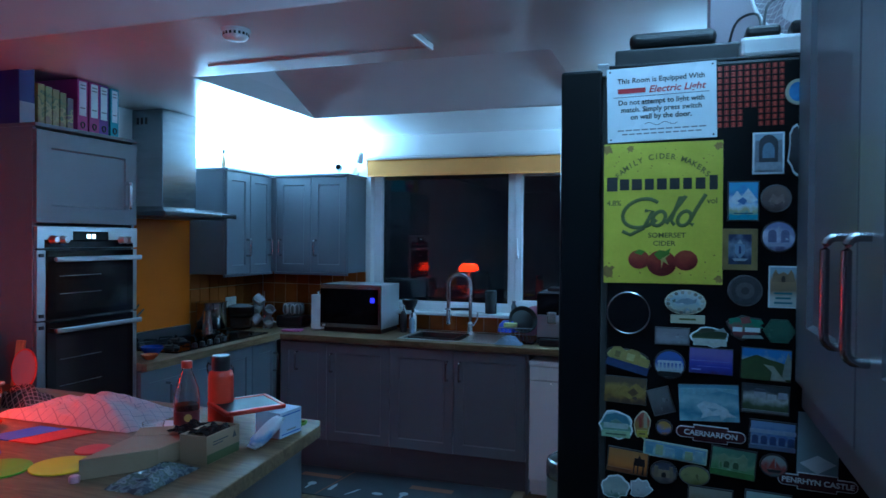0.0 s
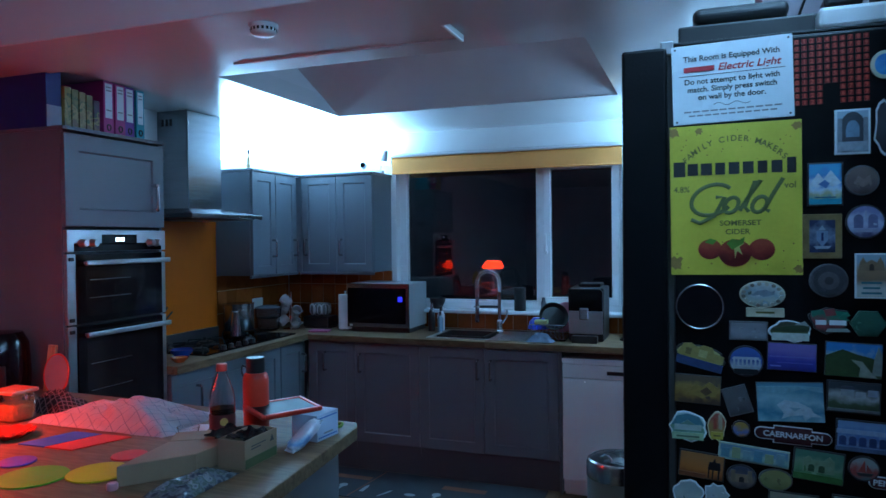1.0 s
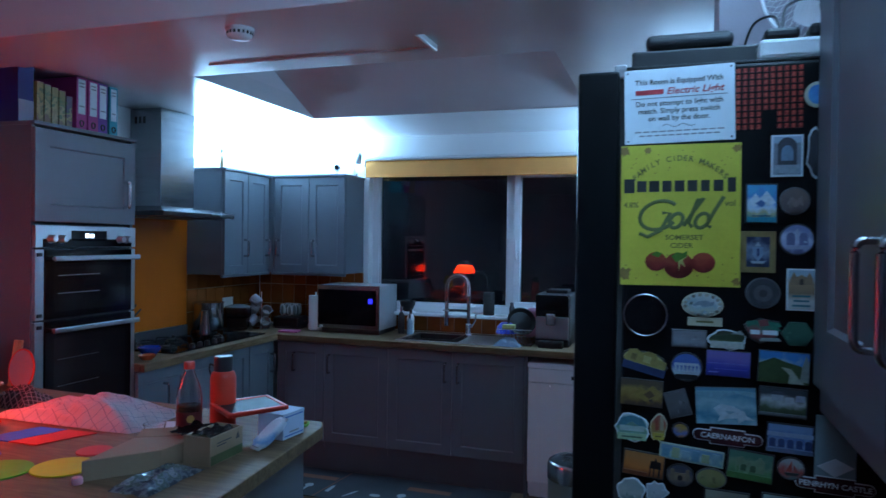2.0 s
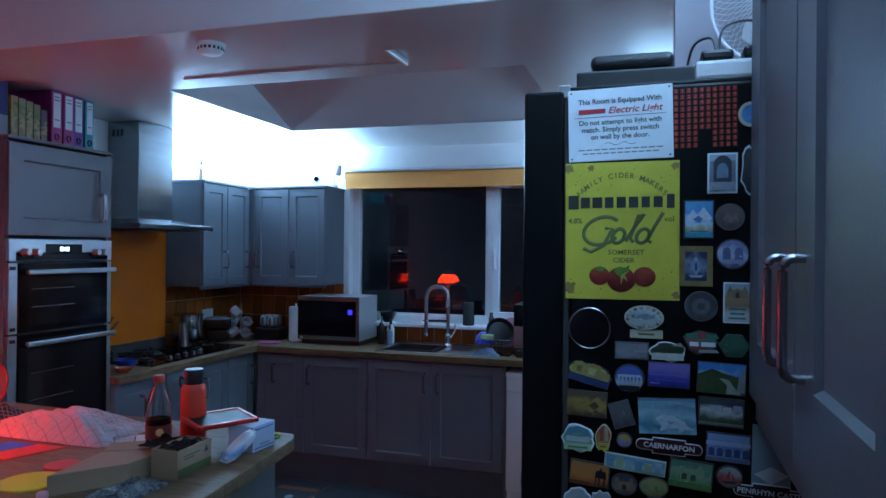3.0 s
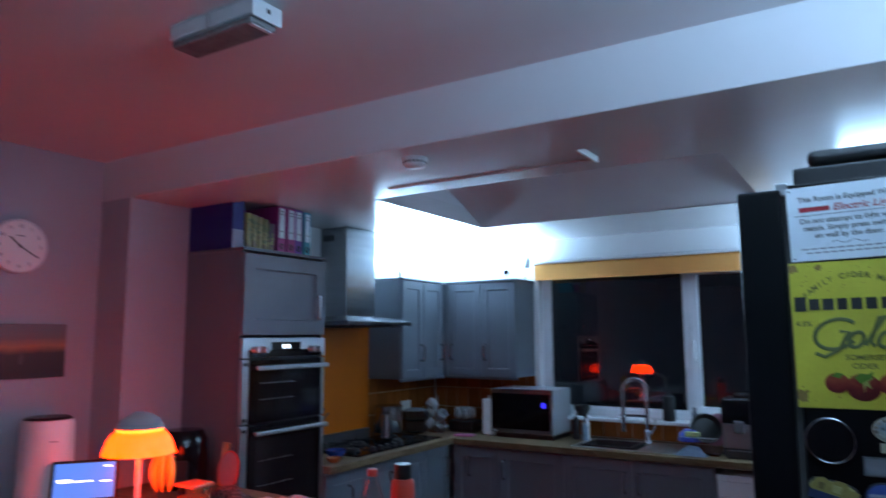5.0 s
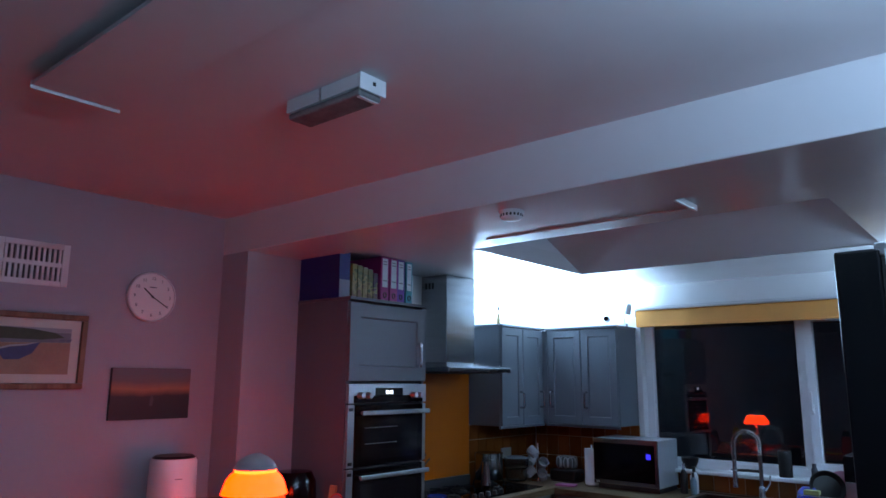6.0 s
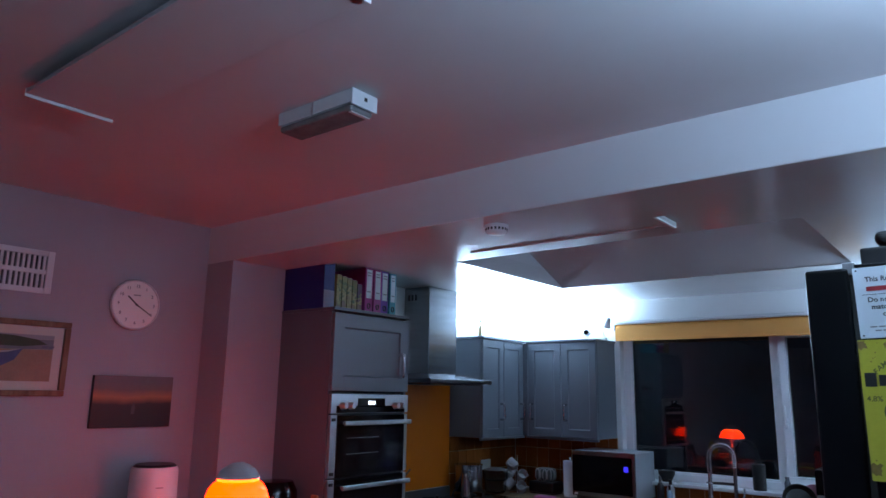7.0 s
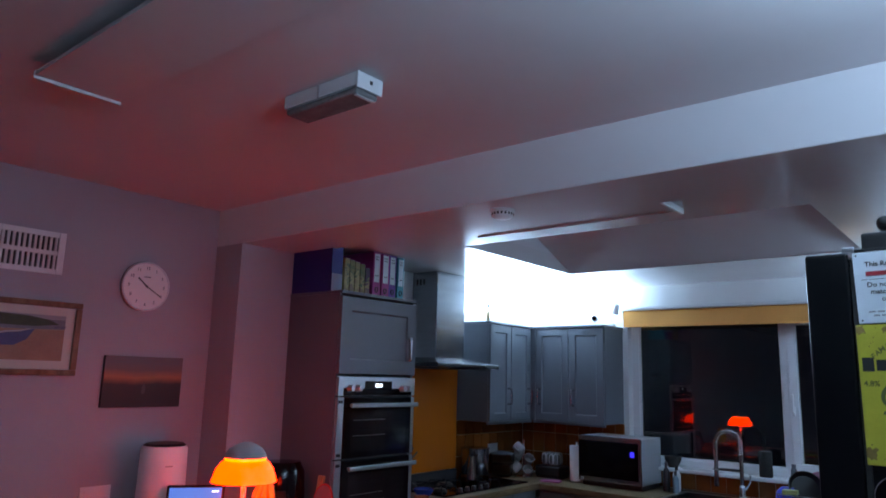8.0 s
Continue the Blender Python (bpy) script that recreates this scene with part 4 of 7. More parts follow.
# number grid magnet
m = on_side(0.333, 1.8035, 0.0002, 0.6)
sg = thing("number_magnets", "sheet of small red number magnets on the fridge", "magnet", at=(0.333, FY, 1.8035))
REDTILE = material("red_number_tile", (0.20, 0.010, 0.006), 0.45, 0, 0.1, 60)
DIGIT = material("pale_red_digit", (0.6, 0.10, 0.06), 0.5, 0, 0)
for r in range(10):
    for c in range(10):
        if r >= 7 and c in (4, 5):
            continue
        x, y = -0.0455 + c * 0.0101, 0.0455 - r * 0.0101
        t = part("number_tile", side_box(0.0070, 0.0074, 0.0012, m, 0.0, x, y, 0), REDTILE, sg)
        letters(str(c % 10), 0.0085, DIGIT, t, m @ pose(x, y, 0.0015), name="digit", depth=0.0001)

# ---- souvenir magnets ----
SKY, SEA, WARM = (0.25, 0.42, 0.62), (0.05, 0.18, 0.33), (0.35, 0.2, 0.08)
CREAM = material("cream_resin", (0.55, 0.52, 0.38), 0.5, 0, 0.1, 40)
PEWTER = material("dark_pewter", (0.13, 0.13, 0.14), 0.4, 0.6, 0.25, 60, 0.5, 200)
BRASS = material("aged_gold_frame", (0.28, 0.20, 0.08), 0.45, 0.5, 0.3, 60, 0.4, 150)
DARKRIM = material("dark_resin_rim", (0.03, 0.03, 0.035), 0.4, 0, 0.2, 40)


def block(x0, x1, y0, y1):
    return [(x0, y0), (x1, y0), (x1, y1), (x0, y1)]


def arched(x0, x1, y0, y1):
    """A round-headed opening."""
    c, r = (x0 + x1) / 2, (x1 - x0) / 2
    return [(x0, y0), (x1, y0)] + [(c + r * math.cos(a), y1 + r * math.sin(a)) for a in [math.pi * i / 8 for i in range(9)]]


def magnet(label, x, z, w, h, shape, colours, rim=DARKRIM, turn=0.0, scale=60, mess=0.5, relief=0, edge=0.0022, motif=()):
    """A souvenir magnet: a rim or back plate, a printed picture, and raised bits on it."""
    mg = thing("fridge_magnet", label, "magnet", "fridge magnets", at=(x, FY, z))
    m = on_side(x, z, 0.0002, turn)
    if shape == "round":
        o, i = disc(0.5, 32, w, h), disc(0.5, 32, w - 2 * edge, h - 2 * edge)
    elif shape == "hex":
        o, i = disc(0.52, 6, w, h), disc(0.52, 6, w - 2 * edge, h - 2 * edge)
    elif shape == "ragged":
        r2 = random.Random(round(x * 1000 + z * 7000))
        k = [r2.uniform(0.78, 1.06) for _ in range(18)]
        o = [(px * q2, py * q2) for (px, py), q2 in zip(disc(0.56, 18, w, h), k)]
        i = [(px * 0.9, py * 0.9) for px, py in o]
    else:
        o = [(-w / 2, -h / 2), (w / 2, -h / 2), (w / 2, h / 2), (-w / 2, h / 2)]
        i = [(px - math.copysign(edge, px), py - math.copysign(edge, py)) for px, py in o]
    part("back_plate", moved(slab(o, 0, 0.0035, 0.0006), m), rim, mg)
    pic = slab(i, 0.0036, 0.0042)
    ob = part("picture", pic, scenic("picture_print", colours, scale, mess, -h / 2, h / 2), mg)
    # the print runs up the picture's own height
    ob.data.transform(pose(0, 0, 0, 90, 0, 0))
    ob.matrix_parent_inverse = Matrix.Identity(4)
    ob.matrix_basis = mg.matrix_world.inverted() @ m @ pose(0, 0, 0, -90, 0, 0)
    r2 = random.Random(round(x * 3000 + z * 900))
    for k in range(relief):
        rx, ry = r2.uniform(-0.32, 0.32) * w, r2.uniform(-0.34, 0.16) * h
        rw, rh = r2.uniform(0.05, 0.16) * w, r2.uniform(0.05, 0.2) * h
        c = colours[r2.randrange(len(colours))]
        f = r2.uniform(0.7, 1.35)
        blot = [(rx + px * q2, ry + py * q2) for (px, py), q2 in zip(disc(0.5, 9, rw, rh), [r2.uniform(0.5, 1.25) for _ in range(9)])]
        part("relief", moved(slab(blot, 0.0042, 0.0042 + r2.uniform(0.0004, 0.0012)), m), material("relief_paint", tuple(min(0.6, v * f + 0.012) for v in c), 0.5, 0, 0.25, 120), mg)
    for k, (pts, c) in enumerate(motif):
        part("motif", moved(slab([(px * w, py * h) for px, py in pts], 0.0042, 0.0048 + 0.0003 * k), m), material("motif_paint", c, 0.45, 0, 0.25, 140), mg)
    return mg, m


magnet("small round blue and cream badge magnet", 0.401, 1.805, 0.036, 0.040, "round", ((0.05, 0.2, 0.5), (0.1, 0.3, 0.6), (0.06, 0.2, 0.5)), CREAM, edge=0.005)
magnet("upright picture magnet of a grey stone arch", 0.360, 1.7105, 0.046, 0.066, "box", ((0.3, 0.34, 0.4), (0.08, 0.09, 0.11), (0.25, 0.3, 0.38), (0.35, 0.45, 0.55)), ENAMEL, relief=0, edge=0.003,
       motif=[(arched(-0.36, 0.36, -0.22, 0.08), (0.05, 0.055, 0.07)), (arched(-0.19, 0.19, -0.12, 0.06), (0.16, 0.24, 0.34)), (block(-0.42, 0.42, -0.42, -0.22), (0.30, 0.34, 0.40)), (block(-0.42, -0.3, -0.22, 0.3), (0.2, 0.22, 0.26)), (block(0.3, 0.42, -0.22, 0.3), (0.2, 0.22, 0.26))])
magnet("picture magnet of blue mountains and a lake", 0.3245, 1.635, 0.047, 0.064, "box", ((0.05, 0.25, 0.3), (0.4, 0.38, 0.2), (0.5, 0.6, 0.7), (0.1, 0.25, 0.55), (0.1, 0.35, 0.6)), DARKRIM, relief=0,
       motif=[([(-0.45, 0.0), (-0.2, 0.26), (-0.05, 0.12), (0.15, 0.32), (0.45, 0.02), (0.2, -0.06), (0.0, 0.04), (-0.2, -0.08)], (0.55, 0.6, 0.66)), ([(-0.2, 0.0), (-0.02, 0.1), (0.12, 0.02), (0.02, -0.1)], (0.08, 0.17, 0.4)), (block(-0.45, 0.45, -0.46, -0.34), (0.04, 0.26, 0.36)), (block(-0.3, 0.3, -0.32, -0.29), (0.05, 0.12, 0.16))])
magnet("round dark bronze magnet with raised figures", 0.372, 1.639, 0.045, 0.044, "round", ((0.07, 0.05, 0.05), (0.12, 0.09, 0.09), (0.16, 0.12, 0.11)), PEWTER, relief=4,
       motif=[([(-0.24, -0.1), (-0.1, 0.16), (0.06, 0.02), (0.22, 0.18), (0.26, -0.06), (0.04, -0.22)], (0.2, 0.15, 0.14))])
magnet("small gold framed crest magnet", 0.3205, 1.558, 0.052, 0.066, "box", ((0.02, 0.03, 0.06), (0.03, 0.05, 0.12), (0.2, 0.24, 0.32), (0.03, 0.04, 0.1)), BRASS, relief=1, edge=0.009,
       motif=[([(0.0, -0.24), (0.14, -0.08), (0.14, 0.12), (-0.14, 0.12), (-0.14, -0.08)], (0.2, 0.27, 0.4)), (block(-0.03, 0.03, -0.1, 0.08), (0.02, 0.04, 0.14)), ([(-0.22, -0.22), (0.22, -0.22), (0.16, -0.28), (-0.16, -0.28)], (0.32, 0.36, 0.42)), ([(-0.08, 0.14), (0.08, 0.14), (0.0, 0.24)], (0.3, 0.34, 0.42))])
magnet("round blue and white interior view magnet", 0.3765, 1.5785, 0.051, 0.050, "round", ((0.1, 0.1, 0.2), (0.3, 0.3, 0.45), (0.45, 0.48, 0.6), (0.2, 0.22, 0.4)), DARKRIM, relief=1,
       motif=[(arched(-0.3, -0.06, -0.18, 0.1), (0.12, 0.13, 0.24)), (arched(0.06, 0.3, -0.18, 0.1), (0.14, 0.15, 0.28)), (block(-0.32, 0.32, -0.3, -0.2), (0.3, 0.31, 0.42)), (block(-0.02, 0.02, -0.2, 0.32), (0.36, 0.38, 0.5))])
magnet("round dark pewter calendar disc magnet", 0.329, 1.492, 0.052, 0.050, "round", ((0.04, 0.04, 0.05), (0.09, 0.09, 0.1), (0.05, 0.05, 0.06)), PEWTER, relief=2,
       motif=[([(0.4 * math.cos(q), 0.4 * math.sin(q)) for q in [2 * math.pi * i / 24 for i in range(24)]], (0.05, 0.052, 0.06)), ([(0.27 * math.cos(q), 0.27 * math.sin(q)) for q in [2 * math.pi * i / 20 for i in range(20)]], (0.10, 0.10, 0.11)), ([(0.12 * math.cos(q), 0.12 * math.sin(q)) for q in [2 * math.pi * i / 12 for i in range(12)]], (0.05, 0.05, 0.055))])
mg, m = magnet("picture magnet of a sandstone house with a caption", 0.384, 1.4995, 0.042, 0.066, "box", ((0.5, 0.5, 0.48), (0.5, 0.5, 0.48), (0.25, 0.16, 0.1), (0.35, 0.22, 0.12), (0.3, 0.4, 0.5)), ENAMEL, mess=0.12,
       motif=[([(-0.4, 0.12), (-0.36, 0.3), (-0.26, 0.42), (-0.16, 0.3), (0.0, 0.36), (0.16, 0.3), (0.26, 0.42), (0.36, 0.3), (0.4, 0.12)], (0.26, 0.17, 0.1)), (arched(-0.07, 0.07, 0.12, 0.2), (0.06, 0.04, 0.03))])
for k in range(3):
    part("text_bar", side_box(0.026 - 0.004 * (k % 2), 0.003, 0.0004, m, 0.0043, 0, -0.010 - 0.0075 * k, 0), material("teal_ink", (0.03, 0.16, 0.2), 0.5, 0, 0), mg)
magnet("dark bottle-shaped magnet with a pale outline", 0.403, 1.712, 0.030, 0.078, "ragged", ((0.02, 0.02, 0.025), (0.05, 0.05, 0.06)), ENAMEL, mess=0.2, edge=0.001)
mg, m = magnet("oval fish and pebbles magnet with a label", 0.239, 1.470, 0.064, 0.041, "round", ((0.15, 0.2, 0.2), (0.4, 0.42, 0.36), (0.3, 0.4, 0.46), (0.5, 0.55, 0.55)), CREAM, relief=3,
       motif=[([(-0.26, -0.02), (-0.1, 0.14), (0.08, 0.18), (0.2, 0.1), (0.28, 0.16), (0.26, 0.0), (0.06, -0.08), (-0.12, -0.1)], (0.2, 0.26, 0.32)), ([(-0.26, -0.04), (0.02, -0.06), (-0.04, -0.14), (-0.2, -0.14)], (0.36, 0.42, 0.46))] + [([(0.42 * math.cos(a) + 0.05 * math.cos(q), 0.4 * math.sin(a) + 0.07 * math.sin(q)) for q in [math.pi * i / 4 for i in range(8)]], (0.42 - 0.12 * (k % 3), 0.4 - 0.12 * (k % 3), 0.33 - 0.1 * (k % 3))) for k, a in enumerate([math.pi * (0.05 + i / 8) for i in range(16)])])
part("name_plate", side_box(0.053, 0.014, 0.004, m, 0.0, 0.004, -0.0275), CREAM, mg)
part("text_bar", side_box(0.026, 0.003, 0.0004, m, 0.0041, 0.004, -0.0275, 0), INK_OLIVE, mg)
mg = thing("bottle_opener_magnet", "round glossy black disc magnet with a chrome rim", "magnet", "fridge magnets", at=(0.1495, FY, 1.4495))
m = on_side(0.1495, 1.4495, 0.0002)
part("disc", moved(lathe([(0, 0), (0.034, 0), (0.034, 0.008), (0, 0.009)], 40), m), BLACKGLASS, mg, "", True)
part("rim", moved(tube([(0.0345 * math.cos(2 * math.pi * i / 40), 0.0345 * math.sin(2 * math.pi * i / 40), 0.007) for i in range(40)], 0.0014, 8, closed=True), m), CHROME, mg, "thin chrome rim", True)
magnet("small grey stone magnet with raised figures", 0.2195, 1.4135, 0.055, 0.029, "box", ((0.16, 0.16, 0.18), (0.24, 0.24, 0.27), (0.2, 0.2, 0.22)), PEWTER, relief=5)
magnet("white landscape magnet with a dark headland", 0.2775, 1.4155, 0.055, 0.031, "ragged", ((0.5, 0.52, 0.5), (0.1, 0.14, 0.06), (0.05, 0.06, 0.04)), ENAMEL, mess=0.2,
       motif=[([(-0.48, 0.1), (-0.2, 0.2), (0.1, 0.3), (0.36, 0.48), (0.48, 0.2), (0.46, 0.0), (0.0, -0.05), (-0.46, 0.0)], (0.035, 0.06, 0.03)), ([(0.1, 0.3), (0.36, 0.5), (0.47, 0.25), (0.3, 0.3)], (0.3, 0.33, 0.34)), (block(-0.46, 0.46, -0.46, -0.1), (0.5, 0.53, 0.48))])
mg, m = magnet("cut-out palm tree magnet with pale lettering", 0.3305, 1.433, 0.053, 0.040, "ragged", ((0.02, 0.02, 0.02), (0.25, 0.06, 0.07), (0.03, 0.2, 0.14)), DARKRIM, relief=1,
       motif=[([(0.2, 0.1), (0.42, 0.34), (0.5, 0.2), (0.36, 0.12), (0.52, 0.0), (0.3, 0.02)], (0.04, 0.22, 0.15)), ([(-0.48, 0.34), (-0.2, 0.4), (-0.06, 0.24), (-0.3, 0.22), (-0.44, 0.1)], (0.04, 0.2, 0.14)), ([(-0.16, 0.4), (0.1, 0.46), (0.16, 0.2), (-0.1, 0.16)], (0.24, 0.06, 0.06)), ([(-0.1, -0.42), (0.5, -0.4), (0.42, -0.28), (-0.06, -0.3)], (0.3, 0.35, 0.34))])
for k, (bx, bw) in enumerate(((-0.012, 0.014), (0.01, 0.022))):
    part("text_bar", side_box(bw, 0.007, 0.001, m, 0.0043, bx, -0.003, 0), ENAMEL, mg)
magnet("dark green six-sided magnet with a raised figure", 0.380, 1.4295, 0.046, 0.041, "hex", ((0.02, 0.07, 0.05), (0.04, 0.11, 0.08)), material("green_resin", (0.03, 0.09, 0.06), 0.4, 0, 0.2, 50), relief=4)
magnet("yellow castle cut-out magnet, tilted", 0.1505, 1.3705, 0.070, 0.036, "ragged", ((0.05, 0.07, 0.1), (0.35, 0.3, 0.1), (0.42, 0.38, 0.16)), DARKRIM, -14, relief=2,
       motif=[([(-0.5, -0.1), (-0.42, 0.4), (-0.26, 0.5), (-0.1, 0.36), (0.0, 0.52), (0.2, 0.5), (0.26, 0.28), (0.48, 0.24), (0.48, -0.1)], (0.30, 0.24, 0.07)), (block(-0.5, 0.5, -0.5, -0.14), (0.03, 0.05, 0.13)), (block(-0.06, 0.12, -0.02, 0.3), (0.42, 0.37, 0.16)), (block(-0.34, -0.22, -0.02, 0.26), (0.16, 0.12, 0.04))])
magnet("round magnet of white columns under a blue sky", 0.216, 1.3665, 0.050, 0.048, "round", ((0.03, 0.04, 0.06), (0.5, 0.52, 0.55), (0.05, 0.1, 0.3), (0.06, 0.12, 0.4)), DARKRIM, mess=0.15, relief=0,
       motif=[([(-0.4, 0.06), (0.4, 0.06), (0.36, 0.14), (-0.36, 0.14)], (0.45, 0.48, 0.52)), (block(-0.4, 0.4, -0.22, -0.14), (0.4, 0.43, 0.46))] + [(block(-0.36 + 0.12 * i, -0.31 + 0.12 * i, -0.14, 0.06), (0.42, 0.45, 0.48)) for i in range(7)] + [(block(-0.34, 0.34, -0.4, -0.24), (0.012, 0.016, 0.02))])
magnet("deep blue and purple seascape picture magnet", 0.2795, 1.376, 0.067, 0.042, "box", ((0.03, 0.03, 0.2), (0.05, 0.06, 0.35), (0.18, 0.14, 0.4)), DARKRIM, -1, mess=0.2, edge=0.001,
       motif=[(block(-0.46, 0.46, -0.02, 0.02), (0.12, 0.13, 0.42)), (block(-0.3, 0.42, -0.22, -0.2), (0.1, 0.11, 0.4)), (block(-0.44, -0.22, -0.36, -0.32), (0.2, 0.2, 0.5))])
magnet("picture magnet of green hills and a pale spire", 0.361, 1.3755, 0.074, 0.051, "box", ((0.04, 0.06, 0.02), (0.07, 0.1, 0.03), (0.4, 0.42, 0.4), (0.05, 0.2, 0.5)), DARKRIM, -2, relief=0, edge=0.001,
       motif=[([(-0.49, 0.1), (-0.2, 0.3), (0.05, 0.18), (0.3, 0.1), (0.49, 0.0), (0.49, -0.48), (-0.49, -0.48)], (0.04, 0.07, 0.025)), ([(-0.05, 0.02), (0.15, -0.02), (0.3, -0.3), (0.42, -0.47), (0.1, -0.47), (0.12, -0.2)], (0.28, 0.29, 0.25)), ([(0.32, -0.4), (0.49, -0.4), (0.49, 0.2), (0.42, 0.44), (0.36, 0.1)], (0.2, 0.22, 0.2))])
magnet("brown and gold autumn picture magnet", 0.1455, 1.3185, 0.069, 0.045, "box", ((0.07, 0.04, 0.03), (0.2, 0.12, 0.03), (0.28, 0.2, 0.06), (0.1, 0.07, 0.05)), DARKRIM, -2, relief=2, edge=0.001,
       motif=[([(-0.2, -0.1), (-0.05, 0.2), (0.1, 0.1), (0.25, 0.3), (0.44, 0.1), (0.4, -0.2), (0.1, -0.3)], (0.24, 0.17, 0.045)), ([(0.05, -0.05), (0.2, 0.12), (0.32, -0.05), (0.18, -0.2)], (0.1, 0.06, 0.03))])
magnet("grey stone head magnet, tilted", 0.2035, 1.3045, 0.036, 0.044, "box", ((0.06, 0.06, 0.065), (0.12, 0.12, 0.13)), PEWTER, 18, relief=5)
magnet("large pale blue magnet of a diving whale", 0.277, 1.3075, 0.092, 0.060, "box", ((0.25, 0.42, 0.5), (0.06, 0.22, 0.32), (0.3, 0.46, 0.52), (0.12, 0.28, 0.38)), DARKRIM, 3, relief=0, edge=0.0006, scale=30,
       motif=[([(-0.2, -0.06), (-0.08, 0.06), (0.12, 0.0), (0.3, -0.14), (0.34, -0.26), (0.46, -0.36), (0.3, -0.36), (0.2, -0.46), (0.18, -0.32), (0.0, -0.34), (-0.14, -0.42), (-0.1, -0.28)], (0.42, 0.5, 0.54)), ([(-0.49, 0.3), (-0.1, 0.22), (0.2, 0.34), (0.49, 0.24), (0.49, 0.38), (0.1, 0.42), (-0.49, 0.4)], (0.22, 0.38, 0.46)), ([(-0.02, -0.12), (0.16, -0.14), (0.06, -0.22)], (0.22, 0.34, 0.4))])
magnet("dark village picture magnet with white houses", 0.361, 1.320, 0.070, 0.047, "box", ((0.03, 0.05, 0.02), (0.06, 0.09, 0.04), (0.45, 0.45, 0.46), (0.04, 0.05, 0.06)), DARKRIM, -2, mess=0.3, relief=0,
       motif=[(block(-0.24, 0.0, 0.06, 0.26), (0.36, 0.37, 0.42)), (block(0.04, 0.22, 0.02, 0.2), (0.42, 0.43, 0.46)), (block(0.26, 0.44, 0.08, 0.28), (0.3, 0.32, 0.42)), ([(-0.28, 0.26), (0.04, 0.26), (-0.02, 0.36), (-0.2, 0.36)], (0.06, 0.07, 0.1)), (block(-0.48, 0.48, -0.44, -0.36), (0.14, 0.15, 0.16))])
magnet("pale green cottage and flowers magnet", 0.131, 1.2585, 0.056, 0.046, "ragged", ((0.3, 0.42, 0.32), (0.2, 0.36, 0.3), (0.12, 0.24, 0.14), (0.4, 0.5, 0.5)), ENAMEL, relief=3,
       motif=[([(-0.44, 0.05), (-0.3, 0.36), (0.0, 0.46), (0.3, 0.36), (0.44, 0.05)], (0.07, 0.2, 0.26)), (block(-0.36, 0.36, -0.12, 0.08), (0.38, 0.45, 0.44)), (block(-0.42, 0.42, -0.44, -0.2), (0.34, 0.46, 0.28)), (block(-0.3, 0.3, -0.36, -0.3), (0.08, 0.14, 0.08)), ([(-0.2, 0.08), (0.0, 0.24), (0.2, 0.08)], (0.14, 0.24, 0.2))])
magnet("little yellow cactus cut-out magnet", 0.174, 1.2625, 0.026, 0.044, "ragged", ((0.36, 0.3, 0.08), (0.3, 0.2, 0.06), (0.3, 0.08, 0.06)), CREAM, relief=0,
       motif=[(block(-0.2, -0.02, -0.1, 0.3), (0.3, 0.05, 0.03)), (block(0.08, 0.3, -0.1, 0.42), (0.34, 0.3, 0.22)), (block(-0.34, 0.34, -0.46, -0.2), (0.42, 0.34, 0.05)), (block(-0.2, 0.2, -0.36, -0.3), (0.16, 0.12, 0.03))])
magnet("small round globe magnet in orange and blue", 0.2085, 1.261, 0.027, 0.026, "round", ((0.35, 0.15, 0.03), (0.1, 0.15, 0.4), (0.4, 0.25, 0.05)), DARKRIM, relief=3)


def station_sign(word, label, x, z, w):
    mg = thing("fridge_magnet", label, "magnet", "fridge magnets", at=(x, FY, z))
    m = on_side(x, z, 0.0002, -2)
    maroon = material("maroon_enamel", (0.05, 0.008, 0.012), 0.35, 0, 0.1, 40)
    for name, k, d, mt in (("border", 0.0, 0.003, ENAMEL), ("plate", 0.0011, 0.0036, maroon)):
        o = []
        for sx in (1, -1):
            for i in range(9):
                a = -math.pi / 2 + math.pi * i / 8
                o.append((sx * (w / 2 - 0.009 + (0.009 - k) * math.cos(a)), sx * (0.009 - k) * math.sin(a)))
        part(name, moved(slab(o, 0, d, 0.0004), m), mt, mg)
        part(name, moved(box(-w / 4 + k, w / 4 - k, -0.0135 + k, 0.0135 - k, 0, d - 0.0002, 0.0004, 1), m), mt, mg)
    letters(word, 0.0118, ENAMEL, mg, m @ pose(0, 0, 0.0040), wide=1.05)


station_sign("CAERNARFON", "maroon station sign magnet lettered in white", 0.2805, 1.2565, 0.106)
station_sign("PENRHYN CASTLE", "dark station sign magnet lettered in white", 0.4365, 1.196, 0.112)
magnet("blue arcade picture magnet", 0.372, 1.2635, 0.068, 0.047, "box", ((0.1, 0.16, 0.3), (0.25, 0.32, 0.45), (0.1, 0.18, 0.4), (0.2, 0.3, 0.5)), DARKRIM, -2, relief=0,
       motif=[(block(-0.49, 0.49, 0.06, 0.2), (0.3, 0.36, 0.5))] + [(arched(-0.44 + 0.19 * i, -0.30 + 0.19 * i, -0.3, -0.08), (0.04, 0.07, 0.18)) for i in range(5)] + [(block(-0.49, 0.49, -0.47, -0.34), (0.12, 0.16, 0.26))])
